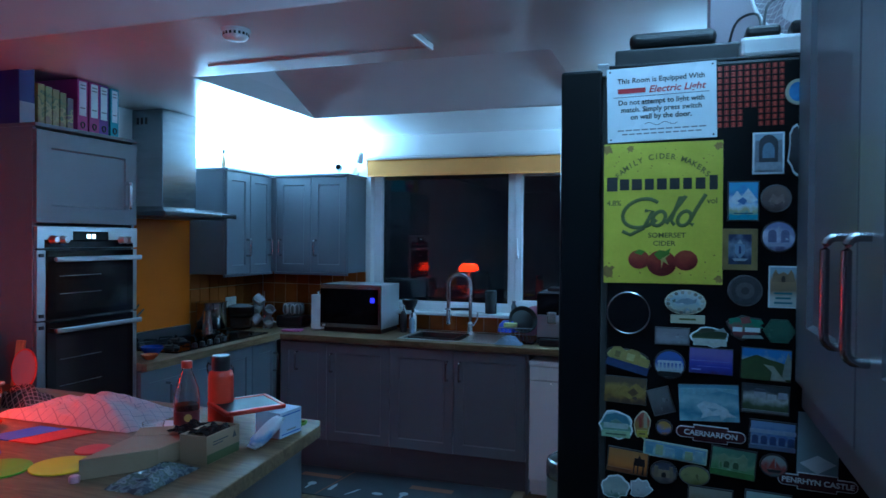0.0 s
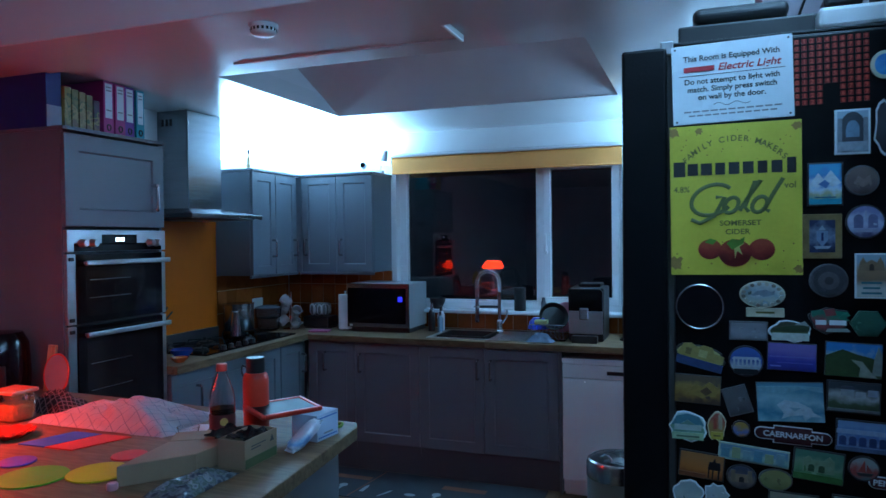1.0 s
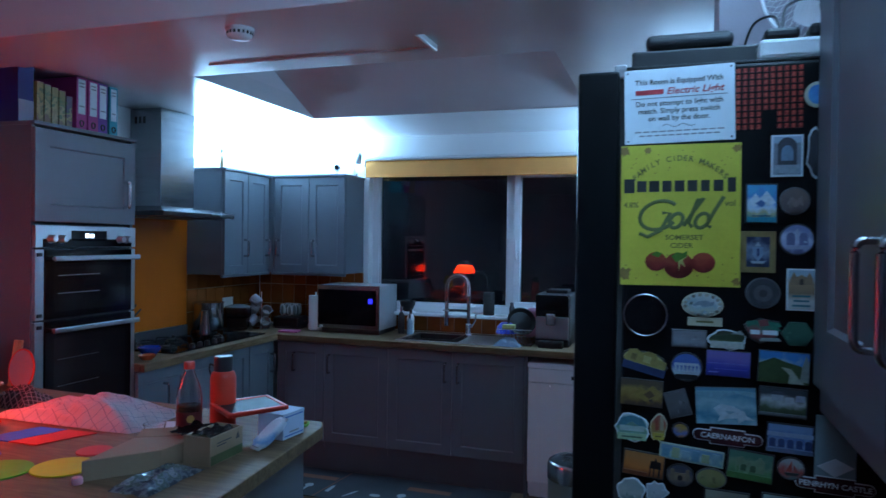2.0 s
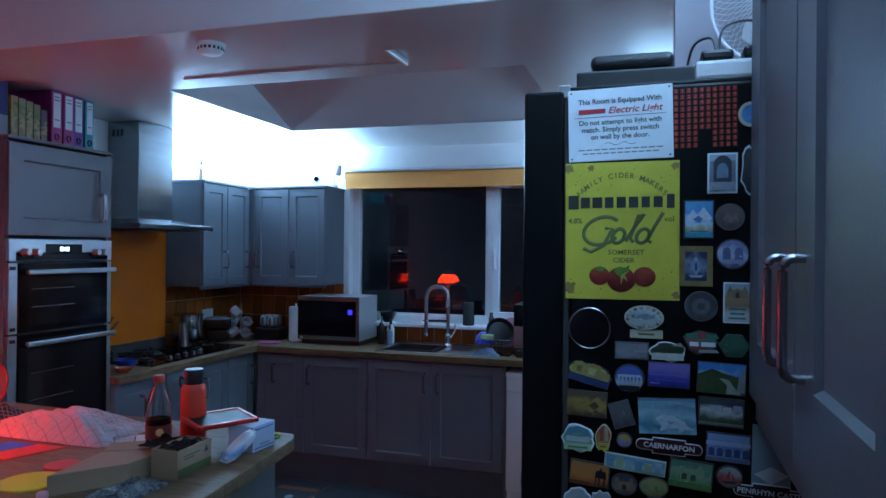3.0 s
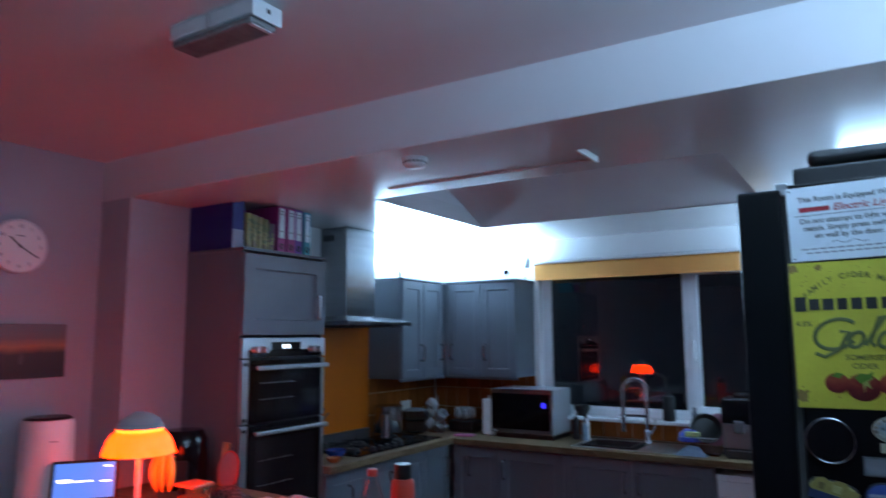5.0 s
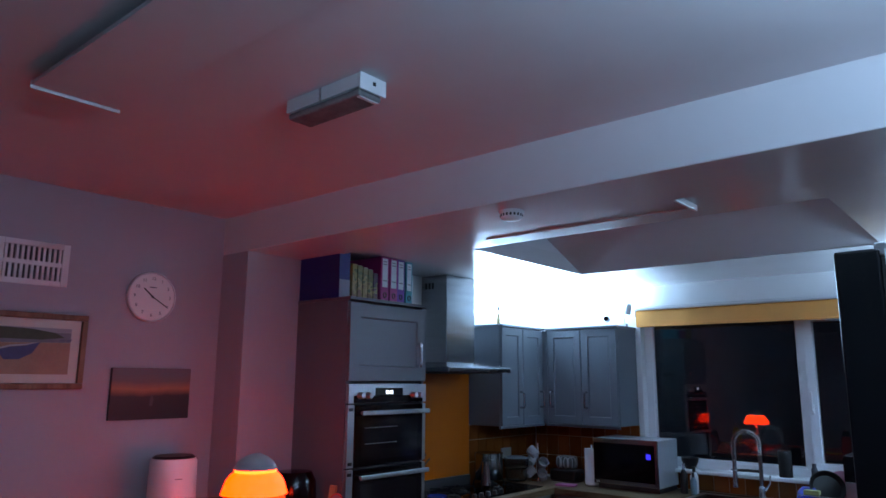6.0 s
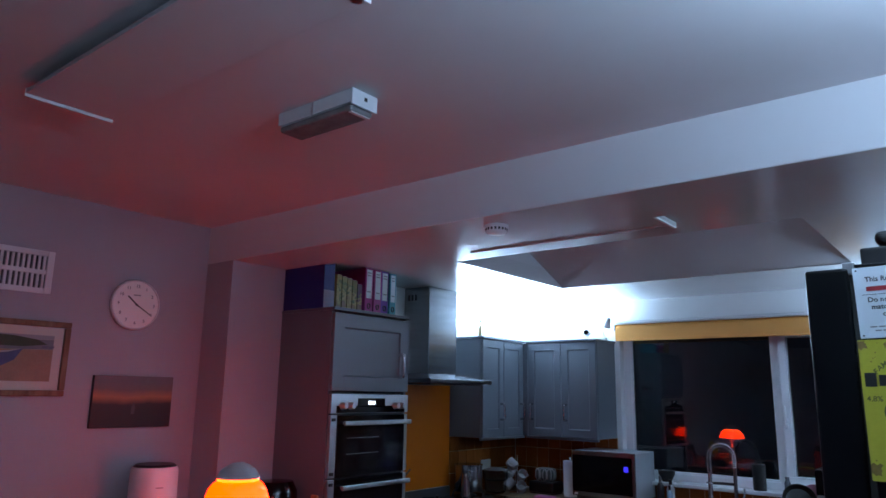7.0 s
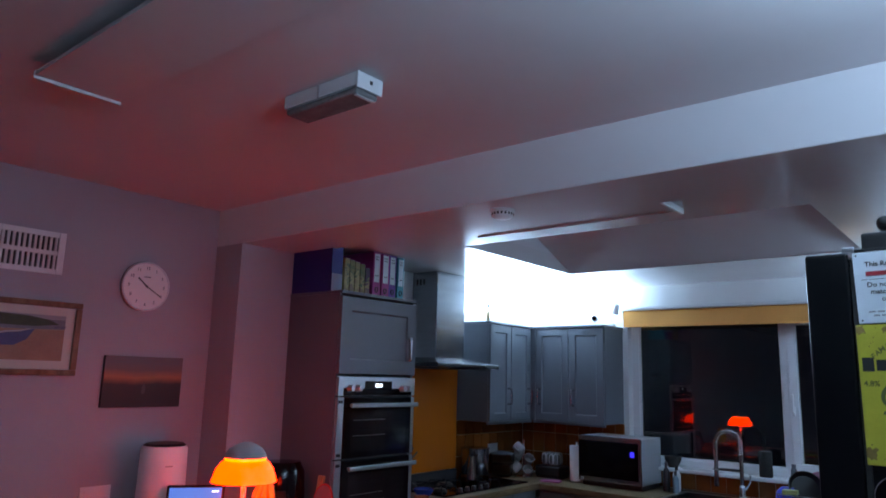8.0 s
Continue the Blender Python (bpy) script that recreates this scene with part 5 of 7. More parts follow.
magnet("raised pale blue letters magnet strip", 0.226, 1.222, 0.100, 0.026, "box", ((0.2, 0.36, 0.4), (0.35, 0.45, 0.4), (0.15, 0.28, 0.4)), material("pale_edge", (0.4, 0.48, 0.4), 0.5, 0, 0.1), -5, relief=4,
       motif=[(block(-0.46 + 0.155 * i, -0.34 + 0.155 * i, -0.34, 0.2 + 0.12 * (i % 2)), ((0.12, 0.26, 0.36), (0.3, 0.36, 0.2), (0.22, 0.34, 0.4))[i % 3]) for i in range(6)])
magnet("orange sunset picture magnet with a dark tower", 0.151, 1.1985, 0.068, 0.042, "box", ((0.16, 0.05, 0.02), (0.4, 0.14, 0.03), (0.35, 0.15, 0.05)), DARKRIM, -5, mess=0.2, relief=0,
       motif=[([(0.14, -0.1), (0.16, 0.2), (0.24, 0.2), (0.27, 0.36), (0.31, 0.2), (0.4, 0.2), (0.42, -0.1)], (0.012, 0.01, 0.014)), (block(0.15, 0.18, -0.42, -0.1), (0.012, 0.01, 0.014)), (block(0.24, 0.27, -0.42, -0.1), (0.012, 0.01, 0.014)), (block(0.36, 0.4, -0.42, -0.1), (0.012, 0.01, 0.014)), (block(-0.48, 0.1, -0.46, -0.3), (0.14, 0.045, 0.02))])
magnet("round dark castle gate magnet", 0.209, 1.1865, 0.044, 0.038, "round", ((0.05, 0.05, 0.06), (0.14, 0.11, 0.09), (0.05, 0.06, 0.1)), DARKRIM, relief=1,
       motif=[(block(-0.28, 0.28, -0.2, 0.12), (0.2, 0.14, 0.09)), (arched(-0.08, 0.08, -0.2, -0.06), (0.02, 0.02, 0.02)), (block(-0.34, -0.2, -0.2, 0.28), (0.16, 0.12, 0.08)), (block(0.2, 0.34, -0.2, 0.28), (0.16, 0.12, 0.08))])
magnet("olive green oval magnet with dark marks", 0.257, 1.187, 0.048, 0.034, "round", ((0.14, 0.14, 0.05), (0.24, 0.24, 0.1)), PEWTER, relief=3)
magnet("green ruined abbey picture magnet", 0.315, 1.214, 0.069, 0.048, "box", ((0.06, 0.14, 0.05), (0.12, 0.24, 0.12), (0.2, 0.28, 0.18), (0.08, 0.2, 0.14)), DARKRIM, -5, relief=2,
       motif=[([(-0.3, -0.2), (-0.3, 0.2), (-0.2, 0.3), (-0.1, 0.16), (0.1, 0.2), (0.2, 0.36), (0.3, 0.2), (0.3, -0.2)], (0.2, 0.27, 0.17)), (arched(-0.2, -0.08, -0.18, -0.02), (0.05, 0.1, 0.05)), (arched(0.0, 0.12, -0.18, -0.02), (0.05, 0.1, 0.05)), (block(-0.48, 0.48, -0.46, -0.26), (0.07, 0.17, 0.05))])
magnet("round magnet of a red sailing boat", 0.3745, 1.2165, 0.041, 0.037, "round", ((0.1, 0.14, 0.14), (0.32, 0.05, 0.04), (0.3, 0.34, 0.34)), DARKRIM, relief=0,
       motif=[([(-0.2, -0.12), (0.02, 0.34), (0.04, -0.12)], (0.34, 0.05, 0.035)), ([(0.07, -0.12), (0.08, 0.2), (0.26, -0.12)], (0.28, 0.06, 0.05)), ([(-0.26, -0.16), (0.3, -0.16), (0.2, -0.28), (-0.18, -0.28)], (0.03, 0.03, 0.03))])
magnet("pale shell-shaped souvenir magnet", 0.131, 1.1535, 0.044, 0.038, "ragged", ((0.1, 0.2, 0.18), (0.4, 0.44, 0.42), (0.3, 0.36, 0.36)), ENAMEL, relief=4)
magnet("small pale ornate souvenir magnet", 0.172, 1.155, 0.036, 0.030, "ragged", ((0.3, 0.36, 0.38), (0.4, 0.44, 0.46)), ENAMEL, relief=5)
magnet("brown landscape picture magnet", 0.281, 1.148, 0.069, 0.044, "box", ((0.1, 0.08, 0.05), (0.2, 0.16, 0.1), (0.26, 0.24, 0.2)), DARKRIM, -2, relief=2)
magnet("pale green field picture magnet", 0.367, 1.148, 0.069, 0.050, "box", ((0.1, 0.16, 0.08), (0.24, 0.32, 0.26), (0.3, 0.38, 0.36)), DARKRIM, -2, relief=2)
pl = thing("paper_note", "pale folded paper held to the fridge", "paper", at=(0.4315, FY, 1.2545))
m = on_side(0.437, 1.2545, 0.0004, -1)
part("sheet", side_box(0.058, 0.10, 0.0008, m, 0, 0, 0, 0), material("pale_blue_paper", (0.25, 0.34, 0.38), 0.8, 0, 0.1, 30), pl)
part("fold", moved(slab([(-0.025, -0.03), (0.0, -0.045), (0.026, -0.028), (0.0, -0.016)], 0.001, 0.0022), m), ENAMEL, pl)

# ---- on the dining room wall ----
vent = thing("wall_vent", "white slotted air vent high on the wall", "vent", at=(WEST, 1.43, 2.14))
part("back", box(WEST + 0.0005, WEST + 0.004, 1.285, 1.578, 2.045, 2.232), material("dark_slot", (0.06, 0.06, 0.07), 0.8, 0, 0.1), vent)
b = box(WEST + 0.004, WEST + 0.014, 1.28, 1.31, 2.04, 2.237, 0.002)
part("frame", b, WHITE, vent)
part("frame", box(WEST + 0.004, WEST + 0.014, 1.553, 1.583, 2.04, 2.237, 0.002), WHITE, vent)
for z0, z1 in ((2.04, 2.065), (2.128, 2.148), (2.212, 2.237)):
    part("rail", box(WEST + 0.004, WEST + 0.0135, 1.3105, 1.5525, z0, z1, 0.001), WHITE, vent)
for i in range(11):
    y = 1.314 + i * 0.0222
    part("slat", box(WEST + 0.004, WEST + 0.013, y, y + 0.011, 2.0655, 2.2115, 0.001), WHITE, vent)

ck = thing("wall_clock", "round pale wall clock showing twenty past ten", "clock", at=(WEST, 1.985, 2.035))
CM = Matrix.Translation((WEST + 0.001, 1.985, 2.035)) @ pose(0, 0, 0, 90, 0, 90)
part("case", moved(lathe([(0, 0), (0.118, 0), (0.125, 0.012), (0.125, 0.03), (0.119, 0.034), (0.116, 0.03), (0, 0.03)], 48), CM), WHITE, ck, "", True)
FACE = material("clock_face_paper", (0.86, 0.84, 0.82), 0.6, 0, 0.03, 10)
part("face", moved(lathe([(0, 0.0305), (0.1155, 0.0305), (0.1155, 0.0308), (0, 0.0308)], 48), CM), FACE, ck)
for i in range(12):
    a = math.radians(90 - 30 * (i + 1))
    letters(str(i + 1), 0.022, INK_GREY, ck, CM @ pose(0.092 * math.cos(a), 0.092 * math.sin(a), 0.0312), name="numeral")
part("text_bar", moved(box(-0.018, 0.018, 0.045, 0.050, 0.031, 0.0314), CM), INK_GREY, ck)
for ang, ln, w in ((90 - 310, 0.062, 0.0035), (90 - 121, 0.088, 0.0025)):
    part("hand", moved(box(-0.012, ln, -w, w, 0.033, 0.0342, 0.0005), CM @ pose(0, 0, 0, 0, 0, ang)), INK, ck)
part("pin", moved(lathe([(0, 0.037), (0.005, 0.036), (0.006, 0.031), (0, 0.031)], 14), CM), INK, ck, "", True)

fp = thing("framed_picture", "framed print of a blue boat on a beach", "picture", at=(WEST, 1.44, 1.75))
FRAMEWOOD = wood("picture_frame_wood", (0.16, 0.08, 0.045), (0.27, 0.15, 0.085), 0.45, (8, 8, 2))
y0, y1, z0, z1 = 1.185, 1.694, 1.583, 1.918
for a in ((y0, y1, z0, z0 + 0.026), (y0, y1, z1 - 0.026, z1), (y0, y0 + 0.026, z0 + 0.0265, z1 - 0.0265), (y1 - 0.026, y1, z0 + 0.0265, z1 - 0.0265)):
    part("frame_bar", box(WEST + 0.0005, WEST + 0.022, *a, 0.004), FRAMEWOOD, fp)
part("mount", box(WEST + 0.001, WEST + 0.008, y0 + 0.027, y1 - 0.027, z0 + 0.027, z1 - 0.027), material("cream_mount", (0.6, 0.57, 0.5), 0.7, 0, 0.03), fp, "cream card mount")
def seen_on_wall(pts, off, t=0.0006):
    return prism([(WEST + off, y, z) for y, z in pts], (t, 0, 0))
part("sand", seen_on_wall([(1.252, 1.648), (1.627, 1.648), (1.627, 1.79), (1.252, 1.78)], 0.0085), material("sand_print", (0.33, 0.20, 0.13), 0.5, 0, 0.2, 14), fp)
part("sea", seen_on_wall([(1.252, 1.7805), (1.627, 1.7905), (1.627, 1.835), (1.252, 1.82)], 0.0085), material("sea_print", (0.16, 0.17, 0.19), 0.5, 0, 0.2, 20), fp)
part("sky", seen_on_wall([(1.252, 1.8205), (1.627, 1.8355), (1.627, 1.853), (1.252, 1.853)], 0.0085), material("sky_print", (0.30, 0.31, 0.33), 0.5, 0, 0.1, 14), fp)
part("hill", seen_on_wall([(1.255, 1.80), (1.50, 1.80), (1.60, 1.812), (1.56, 1.832), (1.46, 1.846), (1.36, 1.850), (1.255, 1.850)], 0.0095), material("hill_print", (0.05, 0.07, 0.035), 0.6, 0, 0.3, 30), fp)
part("boat", seen_on_wall([(1.33, 1.75), (1.36, 1.71), (1.42, 1.712), (1.47, 1.74), (1.50, 1.79), (1.44, 1.772), (1.38, 1.765)], 0.0102), material("boat_print", (0.07, 0.09, 0.2), 0.5, 0, 0.2, 30), fp)
part("boat_stripe", seen_on_wall([(1.33, 1.751), (1.38, 1.766), (1.44, 1.773), (1.50, 1.791), (1.44, 1.779), (1.38, 1.773), (1.33, 1.758)], 0.0109), material("pale_print", (0.4, 0.4, 0.42), 0.5, 0, 0.1), fp)
for yy in (1.58, 1.607):
    part("far_boat", seen_on_wall([(yy, 1.795), (yy + 0.02, 1.795), (yy + 0.024, 1.806), (yy - 0.002, 1.804)], 0.0109), material("dark_boat_print", (0.12, 0.13, 0.18), 0.5, 0, 0.1), fp)

cv = thing("canvas_print", "dark sunset canvas print hung without a frame", "picture", at=(WEST, 2.03, 1.56))
part("canvas", box(WEST + 0.0005, WEST + 0.02, 1.825, 2.231, 1.436, 1.683, 0.002), material("canvas_edge", (0.07, 0.05, 0.05), 0.8, 0, 0.1), cv)
ob = part("print", box(WEST + 0.0202, WEST + 0.0208, 1.826, 2.230, 1.437, 1.682), scenic("sunset_print", ((0.03, 0.02, 0.022), (0.035, 0.022, 0.022), (0.04, 0.025, 0.025), (0.05, 0.03, 0.03), (0.46, 0.17, 0.08), (0.20, 0.12, 0.11), (0.17, 0.13, 0.14)), 7, 0.07, 1.437, 1.682, 0.6), cv)
part("figure_shape", seen_on_wall([(2.02, 1.50), (2.035, 1.50), (2.04, 1.53), (2.03, 1.56), (2.02, 1.53)], 0.0209, 0.0003), material("dark_shape_print", (0.09, 0.07, 0.07), 0.7, 0, 0.1), cv)
part("sun_shape", seen_on_wall([(2.06, 1.578), (2.085, 1.578), (2.08, 1.588), (2.065, 1.588)], 0.0209, 0.0003), material("sun_print", (0.4, 0.16, 0.06), 0.7, 0, 0.1), cv)
so = thing("wall_socket", "white double wall socket above the counter", "socket", at=(WEST, 1.84, 1.03))
part("plate", box(WEST + 0.0005, WEST + 0.01, 1.78, 1.926, 0.99, 1.076, 0.003), WHITE, so)
for y in (1.80, 1.87):
    part("switch", box(WEST + 0.01, WEST + 0.013, y, y + 0.012, 1.045, 1.062, 0.001), WHITE, so)

# ---- binders and files on the oven housing ----
TB = TH + 0.0165
def binder(y0, w, h, mat_spine, dx=0.0, label_card=True):
    bn = thing("lever_arch_file", "upright lever arch file with a paper spine label", "file", "files on the cabinet", at=(-2.7, y0 + w / 2, TB))
    x1 = -2.512 + dx
    part("cover", box(x1 - 0.27, x1, y0, y0 + w, TB, TB + h, 0.002), mat_spine, bn)
    if label_card:
        part("spine_label", box(x1 + 0.0002, x1 + 0.0009, y0 + 0.010, y0 + w - 0.010, TB + h * 0.33, TB + h * 0.96), ENAMEL, bn)
        for k in (0.46, 0.82, 0.88):
            part("text_bar", box(x1 + 0.001, x1 + 0.0013, y0 + 0.016, y0 + w - 0.016, TB + h * k, TB + h * k + 0.006), INK_GREY, bn)
    part("finger_ring", moved(tube([(0.011 * math.cos(2 * math.pi * i / 16), (0.011 + 0.006 * (math.sin(2 * math.pi * i / 16) < 0)) * math.sin(2 * math.pi * i / 16), 0) for i in range(16)], 0.0032, 6, closed=True), pose(x1 + 0.001, y0 + w / 2, TB + h * 0.17, 90, 0, 90)), INK, bn, "", True)


PINK = material("magenta_card", (0.42, 0.03, 0.20), 0.45, 0, 0.05, 8)
PURPLE = material("purple_card", (0.16, 0.03, 0.30), 0.45, 0, 0.05, 8)
TEAL = material("teal_card", (0.03, 0.30, 0.38), 0.45, 0, 0.05, 8)
NAVY = material("navy_box_card", (0.010, 0.015, 0.16), 0.45, 0, 0.08, 6)
binder(3.035, 0.062, 0.262, PINK)
binder(3.102, 0.062, 0.26, PINK, 0.004)
binder(3.168, 0.062, 0.26, PURPLE, -0.002)
binder(3.236, 0.055, 0.255, TEAL, 0.004)
bx = thing("storage_box", "dark blue cardboard magazine box on the cabinet", "box", at=(-2.75, 2.8, TB))
part("case", box(-2.87, -2.535, 2.742, 2.822, TB, TB + 0.255, 0.003), NAVY, bx)
part("edge", box(-2.5348, -2.533, 2.744, 2.820, TB + 0.002, TB + 0.1, 0.0005), material("pale_card_edge", (0.3, 0.34, 0.42), 0.6, 0, 0.05), bx)
SPINES = [((0.30, 0.24, 0.06), 0.195), ((0.24, 0.20, 0.06), 0.19), ((0.28, 0.20, 0.06), 0.185), ((0.20, 0.15, 0.04), 0.178), ((0.10, 0.05, 0.07), 0.16)]
for i, (c, h) in enumerate(SPINES):
    bk = thing("cookery_book", "upright cookery book with a food picture on its spine", "book", "books on the cabinet", at=(-2.65, 2.85 + i * 0.038, TB))
    y = 2.828 + i * 0.040
    part("pages", box(-2.74, -2.532, y + 0.003, y + 0.032, TB + 0.002, TB + h - 0.003), CREAM, bk)
    part("spine", box(-2.531, -2.524, y, y + 0.035, TB, TB + h, 0.001), scenic("book_spine_print", ((0.22, 0.13, 0.06), c, (0.42, 0.30, 0.10), (0.07, 0.12, 0.04), c), 32, 1.3, TB, TB + h), bk)
    part("cover", box(-2.742, -2.531, y, y + 0.0025, TB, TB + h), material("book_cover", c, 0.5, 0, 0.1), bk)
    part("cover", box(-2.742, -2.531, y + 0.0325, y + 0.035, TB, TB + h), material("book_cover", c, 0.5, 0, 0.1), bk)

# ---- on top of the wall cabinets ----
WT = WZT + 0.0185
bo = thing("small_bottle", "small glass bottle with a black cap on the cabinet", "bottle", at=(-2.62, 4.40, WT))
part("glass", lathe([(0, 0), (0.014, 0), (0.014, 0.07), (0.006, 0.09), (0.006, 0.105), (0, 0.105)], 16, (-2.68, 4.40, WT)), material("amber_liquid", (0.55, 0.38, 0.2), 0.2, 0, 0), bo, "", True)
part("cap", lathe([(0, 0), (0.009, 0), (0.009, 0.028), (0, 0.028)], 14, (-2.68, 4.40, WT + 0.1055)), BLACK, bo)
wcam = thing("web_camera", "small white camera with a black eye on the cabinet", "camera", at=(-2.10, 4.93, WT))
part("stand", lathe([(0, 0), (0.020, 0), (0.018, 0.006), (0.005, 0.012), (0.005, 0.03), (0, 0.03)], 18, (-2.09, 4.93, WT)), WHITE, wcam, "", True)
part("head", moved(lathe([(0, -0.02), (0.02, -0.018), (0.026, 0.0), (0.024, 0.016), (0.018, 0.02), (0, 0.02)], 22), pose(-2.09, 4.93, WT + 0.052, 90, 0, 15)), WHITE, wcam, "", True)
part("eye", moved(lathe([(0, 0.0), (0.017, 0.0), (0.015, 0.004), (0, 0.006)], 20), pose(-2.0845, 4.9085, WT + 0.052, 90, 0, 15)), BLACKGLASS, wcam, "black eye", True)
sp = thing("clip_lamp", "little white spot lamp clipped above the cabinet, switched off", "lamp", at=(-2.0, 5.05, WT))
part("clip", box(-2.03, -1.99, 5.03, 5.07, WT, WT + 0.02, 0.003), WHITE, sp)
part("arm", tube(arc((-2.01, 5.05, WT + 0.02), (-2.02, 5.05, WT + 0.12), (-1.985, 5.03, WT + 0.135), 8), 0.004, 8), WHITE, sp, "", True)
part("head", moved(lathe([(0, 0.045), (0.016, 0.043), (0.022, 0.02), (0.030, -0.035), (0.027, -0.033), (0.015, 0.01), (0, 0.02)], 22), pose(-1.965, 5.02, WT + 0.125, 20, 25, 0)), WHITE, sp, "", True)

# ---- pieces: tiles and floorboards ----
def piece_mesh(name, w, d, h, bev, mat):
    bm = box(-w / 2, w / 2, -d / 2, d / 2, 0, h)
    es = [e for e in bm.edges if all(v.co.z > h * 0.5 for v in e.verts)]
    bmesh.ops.bevel(bm, geom=es, offset=bev, segments=1, affect="EDGES")
    me = bpy.data.meshes.new(name)
    bm.to_mesh(me)
    bm.free()
    me.materials.append(mat)
    return me


def vary_by_object(mat, amount):
    nt = mat.node_tree
    b = nt.nodes["Principled BSDF"]
    src = b.inputs["Base Color"].links[0].from_socket
    info = nt.nodes.new("ShaderNodeObjectInfo")
    mr = nt.nodes.new("ShaderNodeMapRange")
    mr.inputs[3].default_value, mr.inputs[4].default_value = 1 - amount, 1 + amount
    nt.links.new(info.outputs["Random"], mr.inputs[0])
    vm = nt.nodes.new("ShaderNodeVectorMath")
    vm.operation = "SCALE"
    nt.links.new(src, vm.inputs[0])
    nt.links.new(mr.outputs[0], vm.inputs["Scale"])
    nt.links.new(vm.outputs[0], b.inputs["Base Color"])


vary_by_object(TILE, 0.22)
vary_by_object(FLOORWOOD, 0.18)
TS, TW, GAP = 0.148, 0.098, 0.004


def tile_field(name, label, backing, place, cols, rows, wlast, hlast):
    tf = tagged(link(name, backing, GROUT), label, "tiles", "", "structure")
    meshes = {}
    for c in range(cols):
        for r in range(rows):
            w = wlast if c == cols - 1 else TW
            h = hlast if r == rows - 1 else TS
            key = (round(w, 3), round(h, 3))
            if key not in meshes:
                meshes[key] = piece_mesh("tile", w, h, 0.005, 0.0015, TILE)
            o = new("tile", meshes[key])
            o.parent = tf
            o.matrix_basis = place @ pose(c * (TW + GAP) + w / 2, r * (TS + GAP) + h / 2, 0)
    return tf


tile_field("trim_tiles_west", "glossy burnt orange wall tiles with pale grout", box(KWEST + 0.0005, KWEST + 0.004, 4.307, NORTH - 0.004, 0.9125, WZB - 0.0005),
           Matrix.Translation((KWEST + 0.004, 4.310, 0.914)) @ pose(0, 0, 0, 90, 0, 90), 9, 3, 0.046, 0.10)
tile_field("trim_tiles_north", "glossy burnt orange wall tiles with pale grout", box(KWEST + 0.01, WX0 - 0.035, NORTH - 0.004, NORTH - 0.0005, 0.9125, WZB - 0.0005),
           Matrix.Translation((KWEST + 0.012, NORTH - 0.004, 0.914)) @ pose(0, 0, 0, 90, 0, 0), 9, 3, 0.068, 0.10)
tile_field("trim_tiles_sill", "one row of burnt orange tiles under the window", box(WX0 - 0.033, WX1 + 0.033, NORTH - 0.004, NORTH - 0.0005, 0.9125, WZ0 - 0.019),
           Matrix.Translation((WX0 - 0.032, NORTH - 0.004, 0.914)) @ pose(0, 0, 0, 90, 0, 0), 17, 1, 0.075, 0.105)
tile_field("trim_tiles_east", "glossy burnt orange wall tiles with pale grout", box(WX1 + 0.035, EAST - 0.002, NORTH - 0.004, NORTH - 0.0005, 0.9125, 1.43),
           Matrix.Translation((WX1 + 0.037, NORTH - 0.004, 0.914)) @ pose(0, 0, 0, 90, 0, 0), 10, 4, 0.098, 0.055)
r3 = random.Random(8)
boards = [piece_mesh("floorboard", 0.126, ln, 0.0118, 0.0012, FLOORWOOD) for ln in (1.7, 1.2, 0.9)]
x = WEST + 0.065
while x < EAST - 0.04:
    y = SOUTH
    while y < NORTH:
        k = r3.randrange(3)
        ln = (1.7, 1.2, 0.9)[k]
        o = new("floorboard", boards[k])
        o.parent = floor
        o.matrix_basis = pose(x, min(max(y, SOUTH) + ln / 2, NORTH + 0.05 - ln / 2), -0.012)
        y = max(y, SOUTH) + ln + 0.002
    x += 0.129

# ---- on the peninsula ----
PZ = 0.9145
lamp = thing("table_lamp", "glowing orange table lamp with a domed white top", "lamp", at=(-2.17, 2.02, PZ))
LX, LY = -2.17, 2.02
SHADE = material("glowing_shade", (0.8, 0.3, 0.1), 0.5, 0, 0, emit=(1.0, 0.019, 0.0016), power=18.5)
SHADE_IN = material("glowing_rim", (0.9, 0.5, 0.2), 0.5, 0, 0, emit=(1.0, 0.045, 0.005), power=18.0)
part("base", lathe([(0, 0), (0.085, 0), (0.085, 0.008), (0.06, 0.014), (0.012, 0.02), (0, 0.02)], 36, (LX, LY, PZ)), WHITE, lamp, "", True)
part("stem", lathe([(0, 0.018), (0.010, 0.018), (0.010, 0.30), (0, 0.30)], 18, (LX, LY, PZ)), WHITE, lamp, "", True)
bell = [(0.082, 1.268), (0.098, 1.258), (0.114, 1.235), (0.124, 1.205), (0.131, 1.186)]
part("shade", lathe([(r, z - PZ) for r, z in bell] + [(r - 0.003, z - PZ) for r, z in bell[::-1]] + [(0.082, 1.268 - PZ)], 48, (LX, LY, PZ)), SHADE, lamp, "orange bell shade, lit from inside", True)
part("glow_ring", lathe([(0.082, 0.355), (0.084, 0.360), (0.082, 0.365), (0.079, 0.360), (0.082, 0.355)], 40, (LX, LY, PZ)), SHADE_IN, lamp, "", True)
part("top_dome", lathe([(0, 0.425), (0.02, 0.424), (0.045, 0.414), (0.068, 0.398), (0.084, 0.372), (0.088, 0.366), (0.085, 0.365), (0.06, 0.385), (0, 0.41)], 48, (LX, LY, PZ)), material("white_lamp_top", (0.5, 0.48, 0.48), 0.4, 0, 0.02), lamp, "white domed top", True)
